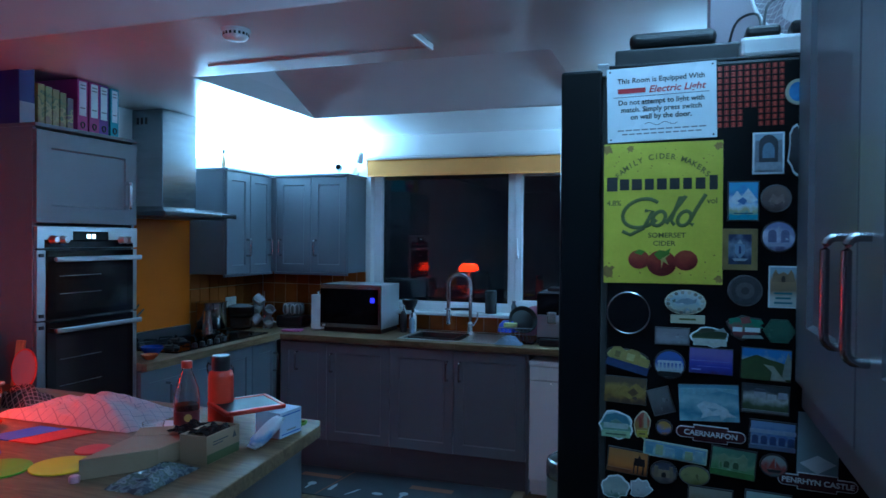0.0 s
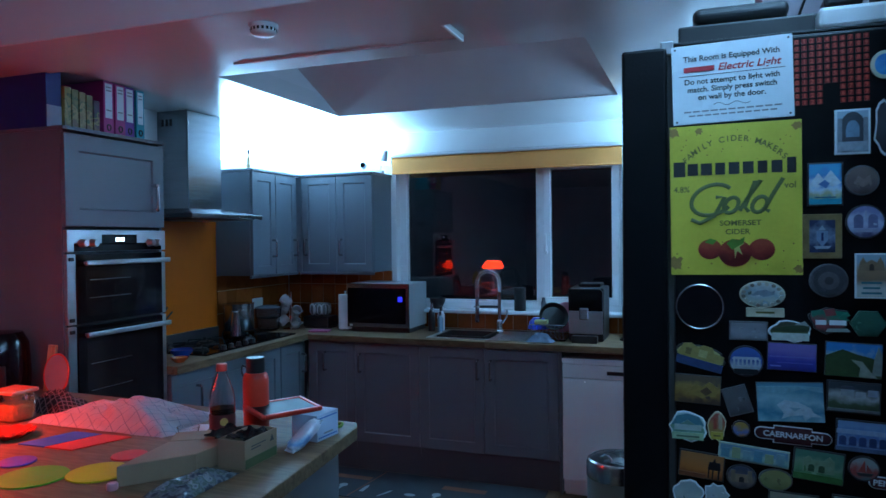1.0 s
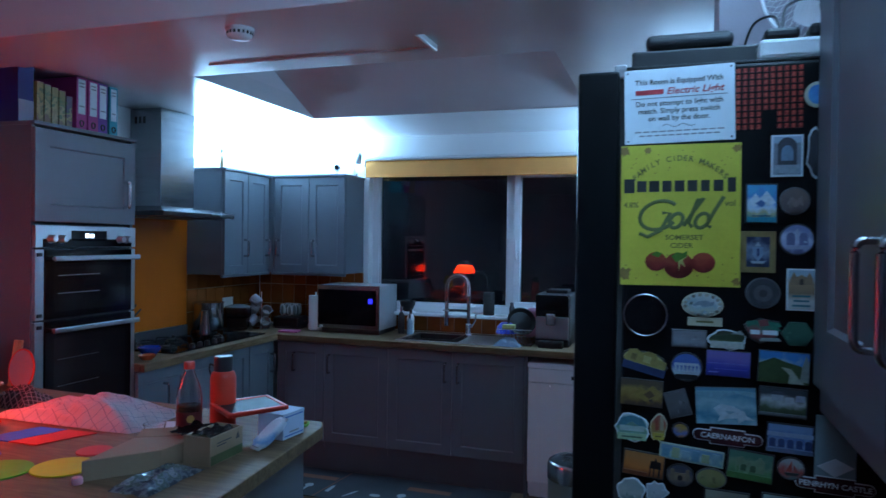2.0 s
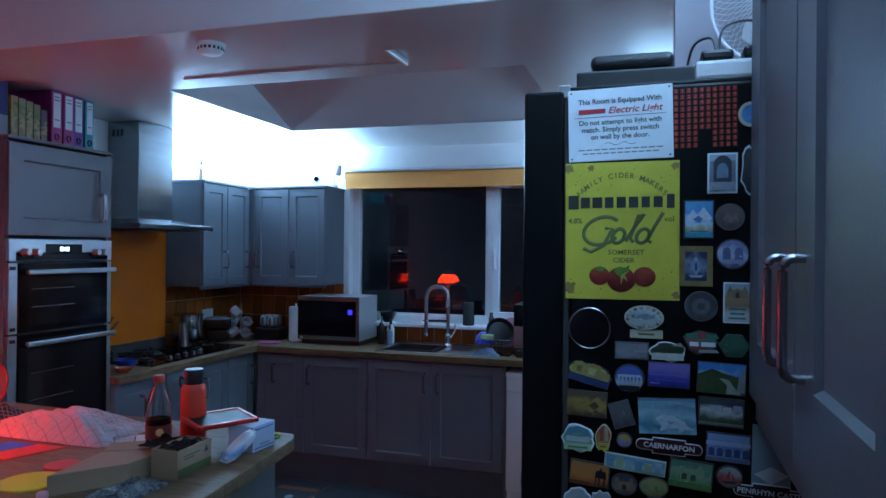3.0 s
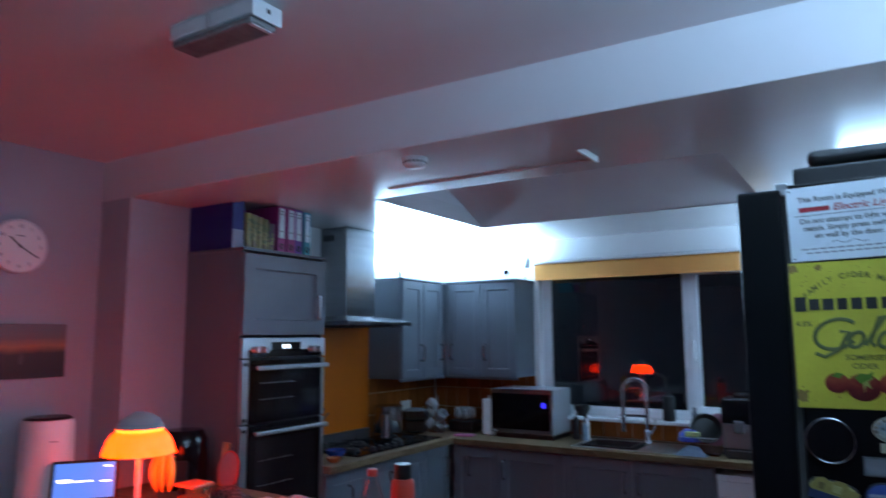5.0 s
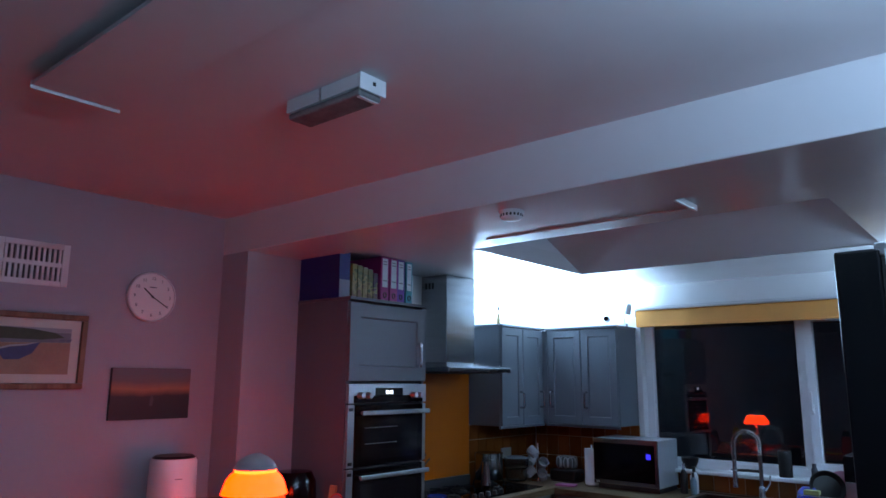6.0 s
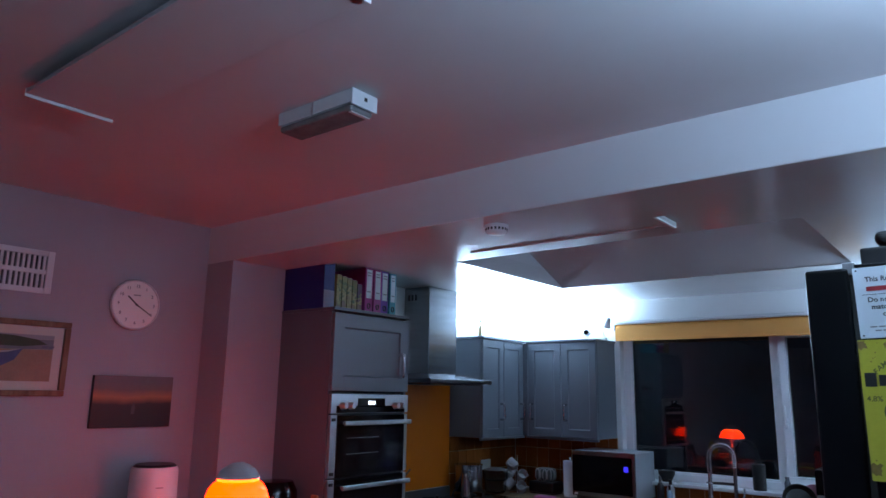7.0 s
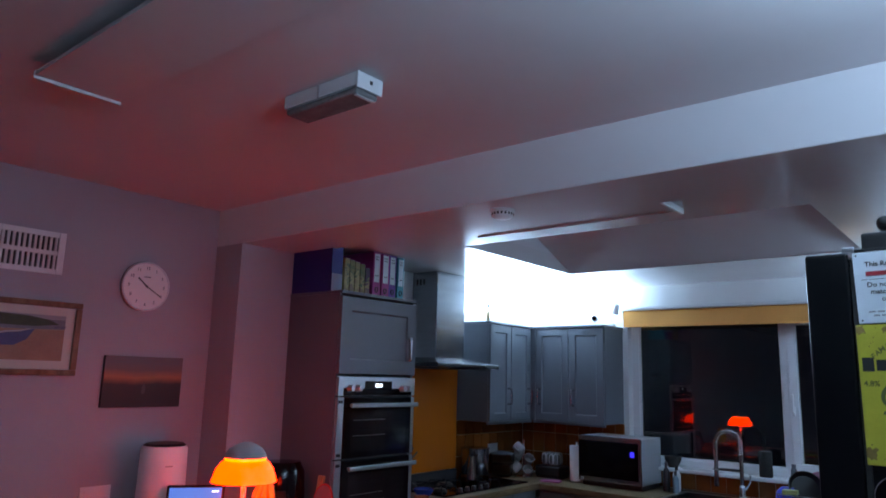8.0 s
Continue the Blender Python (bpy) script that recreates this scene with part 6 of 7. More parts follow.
for k in range(3):
    a = 2 * math.pi * k / 3 + 0.5
    part("strut", tube([(LX + 0.008 * math.cos(a), LY + 0.008 * math.sin(a), PZ + 0.29), (LX + 0.081 * math.cos(a), LY + 0.081 * math.sin(a), PZ + 0.362)], 0.002, 6), WHITE, lamp)

ap = thing("air_purifier", "tall white rounded air purifier with a dark top", "air purifier", at=(-2.85, 2.05, PZ))
part("body", lathe([(0, 0), (0.100, 0), (0.108, 0.01), (0.110, 0.05), (0.105, 0.34), (0.098, 0.355), (0, 0.355)], 40, (-2.86, 2.05, PZ)), WHITE, ap, "", True)
part("top_grille", lathe([(0, 0.366), (0.085, 0.366), (0.094, 0.358), (0.096, 0.3555), (0, 0.3555)], 40, (-2.86, 2.05, PZ)), BLACK, ap, "dark top grille", True)
part("text_bar", moved(box(-0.016, 0.016, -0.002, 0.002, 0, 0.001), pose(-2.7535, 2.02, PZ + 0.27, 90, 0, 72)), INK_GREY, ap)

sd = thing("smart_display", "small black smart display with a lit blue screen", "display", at=(-2.60, 2.06, PZ))
DM = Matrix.Translation((-2.60, 2.07, PZ)) @ pose(0, 0, 0, 0, 0, 52)
part("stand", moved(box(-0.08, 0.08, 0.01, 0.10, 0, 0.05, 0.012, 3), DM), BLACK, sd)
scr = part("screen_case", moved(box(-0.125, 0.125, -0.008, 0.008, 0.0, 0.165, 0.006), DM @ pose(0, 0.0, 0.035, -14, 0, 0)), BLACK, sd)
part("screen", moved(box(-0.113, 0.113, -0.0092, -0.0084, 0.012, 0.153), DM @ pose(0, 0.0, 0.035, -14, 0, 0)), material("lit_blue_screen", (0.02, 0.05, 0.1), 0.3, 0, 0, emit=(0.06, 0.20, 0.75), power=1.3), sd, "lit blue screen")
for x0, x1, z in ((-0.10, -0.05, 0.085), (0.06, 0.10, 0.075), (-0.10, 0.03, 0.078), (0.07, 0.10, 0.135)):
    part("text_bar", moved(box(x0, x1, -0.0098, -0.0093, z, z + 0.004), DM @ pose(0, 0.0, 0.035, -14, 0, 0)), GLOWW, sd)

af = thing("air_fryer", "glossy black air fryer beside the oven housing", "air fryer", at=(-2.64, 2.58, PZ))
part("body", lathe([(0, 0), (0.105, 0), (0.112, 0.02), (0.115, 0.10), (0.108, 0.22), (0.085, 0.265), (0, 0.272)], 36, (-2.64, 2.585, PZ)), BLACKGLASS, af, "", True)
part("drawer", moved(box(-0.07, 0.07, -0.013, 0.0, 0.03, 0.14, 0.006), pose(-2.575, 2.475, PZ, 0, 0, 40)), BLACK, af)
part("drawer_handle", moved(box(-0.02, 0.02, -0.07, -0.0135, 0.075, 0.10, 0.008, 3), pose(-2.575, 2.475, PZ, 0, 0, 40)), BLACK, af)
part("indicator", moved(box(-0.004, 0.004, -0.002, 0.0, 0.16, 0.163), pose(-2.57, 2.478, PZ, 0, 0, 40)), material("red_indicator", (0.5, 0.02, 0.01), 0.5, 0, 0, emit=(1, 0.05, 0.02), power=3), af)
cbd = thing("chopping_board", "narrow pale wooden chopping board leaning on the cabinet", "chopping board", at=(-2.52, 2.69, PZ))
part("board", moved(box(-0.022, 0.022, -0.008, 0.008, 0, 0.20, 0.004), pose(-2.495, 2.690, PZ, -9, 0, 0)), wood("pale_board", (0.38, 0.26, 0.12), (0.55, 0.40, 0.2), 0.5, (12, 12, 2)), cbd)
pbd = thing("chopping_board", "oval pink plastic chopping board leaning on the cabinet", "chopping board", at=(-2.42, 2.68, PZ))
part("board", moved(slab(disc(0.5, 36, 0.115, 0.165), -0.004, 0.004, 0.0015), pose(-2.425, 2.675, PZ + 0.083, 82, 0, 10)), material("pink_plastic", (0.34, 0.20, 0.23), 0.45, 0, 0.04, 8), pbd)
part("rim", moved(tube([(0.0575 * math.cos(2 * math.pi * i / 40), 0.0825 * math.sin(2 * math.pi * i / 40), 0) for i in range(40)], 0.005, 8, closed=True), pose(-2.425, 2.675, PZ + 0.083, 82, 0, 10)), RED, pbd, "darker red rim", True)

# bananas on a hook stand
bt = thing("banana_stand", "chrome wire banana stand", "stand", at=(-2.33, 2.26, PZ))
part("base_ring", tube([(-2.33 + 0.06 * math.cos(2 * math.pi * i / 30), 2.26 + 0.06 * math.sin(2 * math.pi * i / 30), PZ + 0.004) for i in range(30)], 0.004, 8, closed=True), CHROME, bt, "", True)
part("pole", tube([(-2.39, 2.26, PZ + 0.004)] + arc((-2.395, 2.26, PZ + 0.15), (-2.39, 2.255, PZ + 0.30), (-2.33, 2.25, PZ + 0.285), 10) + [(-2.32, 2.25, PZ + 0.265)], 0.004, 8), CHROME, bt, "", True)
BANANA = material("ripe_banana_skin", (0.55, 0.38, 0.05), 0.5, 0, 0.2, 25)
bn = thing("banana_bunch", "bunch of ripe bananas hanging from the stand", "bananas", at=(-2.32, 2.25, PZ + 0.26))
part("stalk", tube([(-2.32, 2.25, PZ + 0.272), (-2.32, 2.248, PZ + 0.25)], 0.008, 8), material("banana_stalk", (0.2, 0.15, 0.05), 0.7, 0, 0.2), bn)
for k in range(4):
    a = -2.4 + 0.75 * k
    ax, ay = math.cos(a), math.sin(a)
    pts = arc((0, 0, 0), (0.075 * ax, 0.075 * ay, -0.07), (0.035 * ax, 0.035 * ay, -0.175), 10)
    b = bmesh.new()
    rings = []
    for i, p in enumerate(pts):
        s = i / (len(pts) - 1)
        r = 0.005 + 0.012 * math.sin(math.pi * min(1, s * 1.05)) ** 0.6 if 0 < s < 1 else 0.004
        rings.append([b.verts.new(Vector(p) + Vector((r * math.cos(2 * math.pi * j / 6), r * math.sin(2 * math.pi * j / 6), 0))) for j in range(6)])
    for p0, p1 in zip(rings, rings[1:]):
        for j in range(6):
            b.faces.new((p0[j], p0[(j + 1) % 6], p1[(j + 1) % 6], p1[j]))
    b.faces.new(rings[-1])
    part("banana", moved(b, pose(-2.32, 2.25, PZ + 0.252)), BANANA, bn, "", True)

# glass jar, knitted scarf, red dish
jr = thing("storage_jar", "squat glass jar of orange snacks", "jar", at=(-2.18, 2.30, PZ))
part("glass", box(-2.245, -2.135, 2.245, 2.345, PZ, PZ + 0.10, 0.018, 3), CLEAR, jr, "", True)
part("contents", box(-2.238, -2.142, 2.252, 2.338, PZ + 0.006, PZ + 0.065, 0.015, 2), material("orange_snacks", (0.55, 0.2, 0.05), 0.8, 0, 0.4, 45, 0.8, 60), jr)
part("lid", box(-2.25, -2.13, 2.24, 2.35, PZ + 0.1005, PZ + 0.116, 0.006, 2), material("peach_lid", (0.34, 0.14, 0.07), 0.4, 0, 0.04), jr, "peach plastic lid")


def heap(label, name, cat, cx, cy, rx, ry, hz, mat, seed, n=40, fold=0.35, category=None):
    """A crumpled cloth: a soft mound with folds that comes down to its support at the rim."""
    ob = thing(name, label, cat, at=(cx, cy, PZ))
    b = bmesh.new()
    grid = []
    for i in range(n + 1):
        row = []
        for j in range(n + 1):
            u, v = i / n * 2 - 1, j / n * 2 - 1
            d = max(abs(u), abs(v))
            e = noise.noise(Vector((u * 1.3 + seed, v * 1.3, 0)))
            f = 1 - abs(noise.noise(Vector((u * 2.4 + seed, v * 2.4 + e, 3.0))))
            z = (1 - d ** 2.2) * (0.45 + 0.5 * e + fold * f)
            px = cx + rx * (u + 0.12 * noise.noise(Vector((v * 2, seed, u))))
            py = cy + ry * (v + 0.12 * noise.noise(Vector((u * 2, seed + 5, v))))
            row.append(b.verts.new((px, py, PZ + 0.003 + max(0.0, hz * z))))
        grid.append(row)
    for i in range(n):
        for j in range(n):
            b.faces.new((grid[i][j], grid[i + 1][j], grid[i + 1][j + 1], grid[i][j + 1]))
    bmesh.ops.solidify(b, geom=b.faces[:], thickness=0.002)
    part("cloth", b, mat, ob, "", True)
    return ob


def checked(name, base, line, pitch, width):
    m = material(name, base, 0.9, 0, 0.05, 20, 0.4, 400)
    nt = m.node_tree
    bs = nt.nodes["Principled BSDF"]
    src = bs.inputs["Base Color"].links[0].from_socket
    tc = nt.nodes.new("ShaderNodeTexCoord")
    sep = nt.nodes.new("ShaderNodeSeparateXYZ")
    rot = nt.nodes.new("ShaderNodeMapping")
    rot.inputs["Rotation"].default_value = (0, 0, 0.5)
    nt.links.new(tc.outputs["Object"], rot.inputs[0])
    nt.links.new(rot.outputs[0], sep.inputs[0])
    best = None
    for ax in ("X", "Y"):
        w = nt.nodes.new("ShaderNodeMath")
        w.operation = "PINGPONG"
        w.inputs[1].default_value = pitch
        nt.links.new(sep.outputs[ax], w.inputs[0])
        lt = nt.nodes.new("ShaderNodeMath")
        lt.operation = "LESS_THAN"
        lt.inputs[1].default_value = width
        nt.links.new(w.outputs[0], lt.inputs[0])
        if best is None:
            best = lt.outputs[0]
        else:
            mx = nt.nodes.new("ShaderNodeMath")
            mx.operation = "MAXIMUM"
            nt.links.new(best, mx.inputs[0])
            nt.links.new(lt.outputs[0], mx.inputs[1])
            best = mx.outputs[0]
    mix = nt.nodes.new("ShaderNodeMix")
    mix.data_type = "RGBA"
    nt.links.new(best, mix.inputs["Factor"])
    nt.links.new(src, mix.inputs["A"])
    mix.inputs["B"].default_value = (*line, 1)
    nt.links.new(mix.outputs["Result"], bs.inputs["Base Color"])
    return m


heap("crumpled white tea towel with thin blue checks", "tea_towel", "tea towel", -1.80, 2.42, 0.30, 0.145, 0.062, checked("checked_towel", (0.66, 0.64, 0.68), (0.38, 0.41, 0.50), 0.019, 0.0014), 2.0, 60, 0.75)
ps2 = thing("paper_sheet", "loose white paper sheet half under the tea towel", "paper", at=(-1.5, 2.36, PZ))
part("sheet", slab([(-1.63, 2.275), (-1.40, 2.355), (-1.455, 2.47), (-1.68, 2.39)], PZ + 0.0003, PZ + 0.0012), material("white_paper", (0.62, 0.63, 0.66), 0.8, 0, 0.04, 12), ps2)
heap("black knitted scarf flecked with white, in a heap", "scarf", "scarf", -2.19, 2.46, 0.12, 0.075, 0.05, checked("knitted_scarf", (0.03, 0.028, 0.032), (0.30, 0.22, 0.22), 0.008, 0.0016), 7.0, 30, 0.9)
rd = thing("glass_dish", "red cut-glass dish with wavy edge", "dish", at=(-1.99, 2.13, PZ))
b = lathe([(0, 0), (0.045, 0), (0.05, 0.004), (0.075, 0.018), (0.078, 0.021), (0.072, 0.020), (0.046, 0.008), (0, 0.006)], 48, (-2.0, 2.13, PZ))
for v in b.verts:
    d = Vector((v.co.x + 2.0, v.co.y - 2.13))
    if d.length > 0.06:
        v.co.z += 0.003 * math.sin(12 * math.atan2(d.y, d.x))
part("dish", b, material("red_glass", (0.35, 0.02, 0.01), 0.08, 0, 0.3, 60, coat=0.5), rd, "", True)

# mats and coasters
bm1 = thing("place_mat", "thin blue square rubber mat lying on the counter", "mat", "small mats", at=(-1.8, 2.16, PZ))
part("sheet", slab([(-1.895, 2.075), (-1.785, 2.078), (-1.722, 2.246), (-1.838, 2.242)], PZ + 0.0003, PZ + 0.004, 0.0015), material("blue_rubber", (0.008, 0.11, 0.52), 0.6, 0, 0.05, 10), bm1)
bm2 = thing("place_mat", "thin red square rubber mat lying on the counter", "mat", "small mats", at=(-1.69, 2.16, PZ))
part("sheet", slab([(-1.783, 2.076), (-1.672, 2.078), (-1.603, 2.25), (-1.720, 2.246)], PZ + 0.0003, PZ + 0.004, 0.0015), material("red_rubber", (0.55, 0.025, 0.012), 0.6, 0, 0.05, 10), bm2)
for cname, c, x, y, r in (("green", (0.07, 0.40, 0.01), -1.572, 1.862, 0.092), ("yellow", (0.50, 0.46, 0.0), -1.425, 1.950, 0.085), ("purple", (0.05, 0.05, 0.42), -1.735, 1.945, 0.052), ("red", (0.5, 0.03, 0.03), -1.462, 2.098, 0.052)):
    co = thing("round_mat", "round %s rubber mat lying flat on the counter" % cname, "mat", "small mats", at=(x, y, PZ))
    part("disc", slab([(x + px, y + py) for px, py in disc(r, 44)], PZ + 0.0003, PZ + 0.0045, 0.0018), material(cname + "_rubber_disc", c, 0.6, 0, 0.05, 10), co)
pc = thing("stopper", "small pink plastic stopper on the counter", "stopper", at=(-1.287, 1.862, PZ))
part("knob", lathe([(0, 0), (0.0135, 0), (0.0145, 0.003), (0.0145, 0.014), (0.012, 0.018), (0, 0.0185)], 24, (-1.287, 1.862, PZ)), material("pink_cap", (0.6, 0.28, 0.34), 0.45, 0, 0.04), pc, "", True)

# cardboard
tb = thing("carton", "flat opened brown cardboard carton", "carton", at=(-1.25, 2.05, PZ))
part("case", slab([(-1.282, 1.872), (-1.158, 2.028), (-1.146, 2.188), (-1.205, 2.165), (-1.315, 2.10)], PZ + 0.002, PZ + 0.057, 0.002), CARD, tb)
part("flap", prism([(-1.315, 2.102, PZ + 0.054), (-1.206, 2.167, PZ + 0.054), (-1.235, 2.21, PZ + 0.066), (-1.335, 2.155, PZ + 0.064)], (0, 0, 0.003)), CARD, tb)
cb = thing("open_carton", "open brown carton full of black packaging", "carton", at=(-1.16, 2.2, PZ))
cx0, cx1, cy0, cy1 = -1.138, -1.046, 2.095, 2.252
for a in ((cx0, cx1, cy0, cy0 + 0.004), (cx0, cx1, cy1 - 0.004, cy1), (cx0, cx0 + 0.004, cy0 + 0.0045, cy1 - 0.0045), (cx1 - 0.004, cx1, cy0 + 0.0045, cy1 - 0.0045)):
    part("wall", box(*a, PZ, PZ + 0.082), CARD, cb)
part("floor_sheet", box(cx0 + 0.005, cx1 - 0.005, cy0 + 0.005, cy1 - 0.005, PZ, PZ + 0.004), CARD, cb)
part("green_band", box(cx1 + 0.0002, cx1 + 0.0008, cy0 + 0.002, cy1 - 0.002, PZ + 0.002, PZ + 0.028), material("olive_print", (0.07, 0.09, 0.03), 0.8, 0, 0.1), cb)
for z, w in ((0.058, 0.07), (0.05, 0.045)):
    part("text_bar", box(cx1 + 0.0002, cx1 + 0.0008, cy0 + 0.03, cy0 + 0.03 + w, PZ + z, PZ + z + 0.003), INK, cb)
part("arrow_mark", prism([(cx1 + 0.0002, cy1 - 0.035, PZ + 0.05), (cx1 + 0.0002, cy1 - 0.015, PZ + 0.05), (cx1 + 0.0002, cy1 - 0.025, PZ + 0.07)], (0.0006, 0, 0)), INK, cb)
b = bmesh.new()
n = 18
g = [[b.verts.new((-1.212 + (cx1 + 0.206 + 1.0) * i / n, cy0 + 0.03 + (cy1 - cy0 - 0.036) * j / n, PZ + 0.078 + 0.013 * noise.noise(Vector((i * 0.4, j * 0.4, 1))))) for j in range(n + 1)] for i in range(n + 1)]
for i in range(n):
    for j in range(n):
        b.faces.new((g[i][j], g[i + 1][j], g[i + 1][j + 1], g[i][j + 1]))
bmesh.ops.solidify(b, geom=b.faces[:], thickness=0.003)
part("packing_film", b, material("black_film", (0.015, 0.014, 0.015), 0.25, 0, 0.2, 20), cb, "crumpled black film")

# drinks
def grown(bm, k):
    """Stretches a body upwards from the counter."""
    for v in bm.verts:
        v.co.z = PZ + (v.co.z - PZ) * k
    return bm


def stouter(bm, x, y, k):
    """Widens a turned body about its own axis."""
    for v in bm.verts:
        v.co.x, v.co.y = x + (v.co.x - x) * k, y + (v.co.y - y) * k
    return bm


bo = thing("cola_bottle", "clear plastic bottle half full of cola, red cap", "bottle", at=(-1.30, 2.36, PZ))
prof = [(0, 0.0), (0.026, 0.0), (0.033, 0.008), (0.034, 0.07), (0.032, 0.085), (0.034, 0.10), (0.034, 0.135), (0.030, 0.165), (0.018, 0.205), (0.0125, 0.222), (0.0125, 0.232)]
part("bottle", stouter(grown(lathe(prof + [(0.011, 0.232), (0.011, 0.222), (0.0165, 0.203), (0.0285, 0.164), (0.0325, 0.134), (0.0325, 0.009), (0.025, 0.002), (0, 0.002)], 32, (-1.268, 2.285, PZ)), 1.03), -1.268, 2.285, 1.17), CLEAR, bo, "", True)
part("cola", stouter(grown(lathe([(0, 0.003), (0.024, 0.003), (0.032, 0.010), (0.032, 0.115), (0, 0.115)], 28, (-1.268, 2.285, PZ)), 1.03), -1.268, 2.285, 1.17), material("cola", (0.02, 0.006, 0.004), 0.08, 0, 0), bo, "dark cola", True)
part("label_band", stouter(grown(lathe([(0.0344, 0.055), (0.0346, 0.055), (0.0346, 0.098), (0.0344, 0.098)], 32, (-1.268, 2.285, PZ)), 1.03), -1.268, 2.285, 1.17), material("dark_red_label", (0.10, 0.012, 0.015), 0.4, 0, 0.1), bo, "dark red paper label", True)
part("label_mark", moved(slab(disc(0.012, 20), 0, 0.001), pose(-1.2393, 2.2552, PZ + 0.081, 90, 0, 47)), material("gold_mark", (0.5, 0.32, 0.08), 0.5, 0, 0.1), bo)
part("cap", stouter(grown(lathe([(0, 0.227), (0.0145, 0.227), (0.0148, 0.232), (0.0148, 0.246), (0.013, 0.249), (0, 0.249)], 24, (-1.268, 2.285, PZ)), 1.03), -1.268, 2.285, 1.17), RED, bo, "red screw cap", True)
fl = thing("drinks_flask", "tall red metal drinks flask with a black lid", "flask", at=(-1.225, 2.40, PZ))
part("body", lathe([(0, 0), (0.040, 0), (0.042, 0.004), (0.042, 0.186), (0.038, 0.202), (0.031, 0.208), (0, 0.208)], 36, (-1.230, 2.41, PZ)), material("red_flask_paint", (0.62, 0.045, 0.02), 0.4, 0, 0.04, 10), fl, "", True)
part("lid", lathe([(0, 0.2085), (0.030, 0.2085), (0.031, 0.212), (0.031, 0.252), (0.029, 0.258), (0, 0.259)], 32, (-1.230, 2.41, PZ)), BLACK, fl, "black screw lid", True)
part("carry_loop", tube([(-1.255, 2.402, PZ + 0.222)] + arc((-1.275, 2.40, PZ + 0.23), (-1.285, 2.40, PZ + 0.20), (-1.262, 2.403, PZ + 0.185), 8), 0.003, 8), BLACK, fl, "", True)

# tablet, tissue box, bag, band
tm = Matrix.Translation((-1.135, 2.42, PZ + 0.096)) @ pose(0, 0, 0, 0, 3, -32) @ Matrix.Diagonal((0.84, 0.78, 1, 1))
tb = thing("tablet", "tablet in a red rubber case leaning on boxes", "tablet", at=(-1.115, 2.42, PZ + 0.09))
b = box(-0.095, 0.095, -0.135, -0.115, -0.007, 0.007, 0.005)
box(-0.095, 0.095, 0.115, 0.135, -0.007, 0.007, 0.005, bm=b)
box(-0.095, -0.077, -0.116, 0.116, -0.0068, 0.0068, 0.004, bm=b)
box(0.077, 0.095, -0.116, 0.116, -0.0068, 0.0068, 0.004, bm=b)
part("case", moved(b, tm), RED, tb, "red rubber case")
part("screen", moved(box(-0.077, 0.077, -0.115, 0.115, -0.004, 0.004), tm), material("dusty_screen", (0.010, 0.012, 0.016), 0.45, 0, 0.1, 10, spec=0.1), tb, "dark glass screen")
part("back", moved(box(-0.09, 0.09, -0.13, 0.13, -0.0085, -0.0071), tm), RED, tb)
ti = thing("tissue_box", "pale blue and white cardboard box under the tablet", "box", at=(-1.05, 2.46, PZ))
part("case", moved(box(-0.05, 0.05, -0.055, 0.06, 0, 0.084, 0.001), pose(-1.035, 2.455, PZ, 0, 0, -6)), material("pale_blue_card", (0.42, 0.52, 0.66), 0.6, 0, 0.04, 10), ti)
part("border", moved(box(0.0502, 0.0508, -0.047, 0.052, 0.008, 0.012), pose(-1.035, 2.455, PZ, 0, 0, -6)), material("blue_print", (0.05, 0.15, 0.45), 0.5, 0, 0), ti)
part("border", moved(box(0.0502, 0.0508, -0.047, 0.052, 0.070, 0.074), pose(-1.035, 2.455, PZ, 0, 0, -6)), material("blue_print", (0.05, 0.15, 0.45), 0.5, 0, 0), ti)
part("text_bar", moved(box(0.0502, 0.0508, -0.02, 0.03, 0.018, 0.023), pose(-1.035, 2.455, PZ, 0, 0, -6)), INK_GREY, ti)
bg = thing("wipes_packet", "soft blue and white packet of wipes", "packet", at=(-1.0, 2.37, PZ))
b = bmesh.new()
bmesh.ops.create_uvsphere(b, u_segments=28, v_segments=18, radius=1.0)
for v in b.verts:
    k = 1 + 0.10 * noise.noise(v.co * 3.5)
    sq = lambda c, e: math.copysign(abs(c) ** e, c)
    v.co = Vector((sq(v.co.x, 0.7) * 0.027 * k, sq(v.co.y, 0.55) * 0.064 * k, sq(v.co.z, 0.8) * 0.017 * k))
pm = pose(-0.992, 2.318, PZ + 0.044, 34, 0, -22)
part("packet", moved(b, pm), scenic("packet_print", ((0.55, 0.62, 0.70), (0.16, 0.33, 0.60), (0.58, 0.65, 0.72)), 25, 0.6, PZ, PZ + 0.07), bg, "", True)
for sy in (-1, 1):
    part("crimped_end", moved(box(-0.022, 0.022, sy * 0.062 - 0.006, sy * 0.062 + 0.006, -0.0015, 0.0015), pm), material("packet_seal", (0.5, 0.58, 0.66), 0.4, 0, 0.1, 60), bg)
gb = thing("rubber_band", "loop of bright green band at the counter's corner", "band", at=(-1.03, 2.6, PZ))
part("band", tube([(-1.035 + 0.028 * math.cos(2 * math.pi * i / 28), 2.585 + 0.022 * math.sin(2 * math.pi * i / 28), PZ + 0.006 + 0.003 * math.sin(6 * math.pi * i / 28)) for i in range(28)], 0.005, 6, closed=True), material("green_rubber", (0.15, 0.38, 0.03), 0.6, 0, 0.1), gb, "", True)
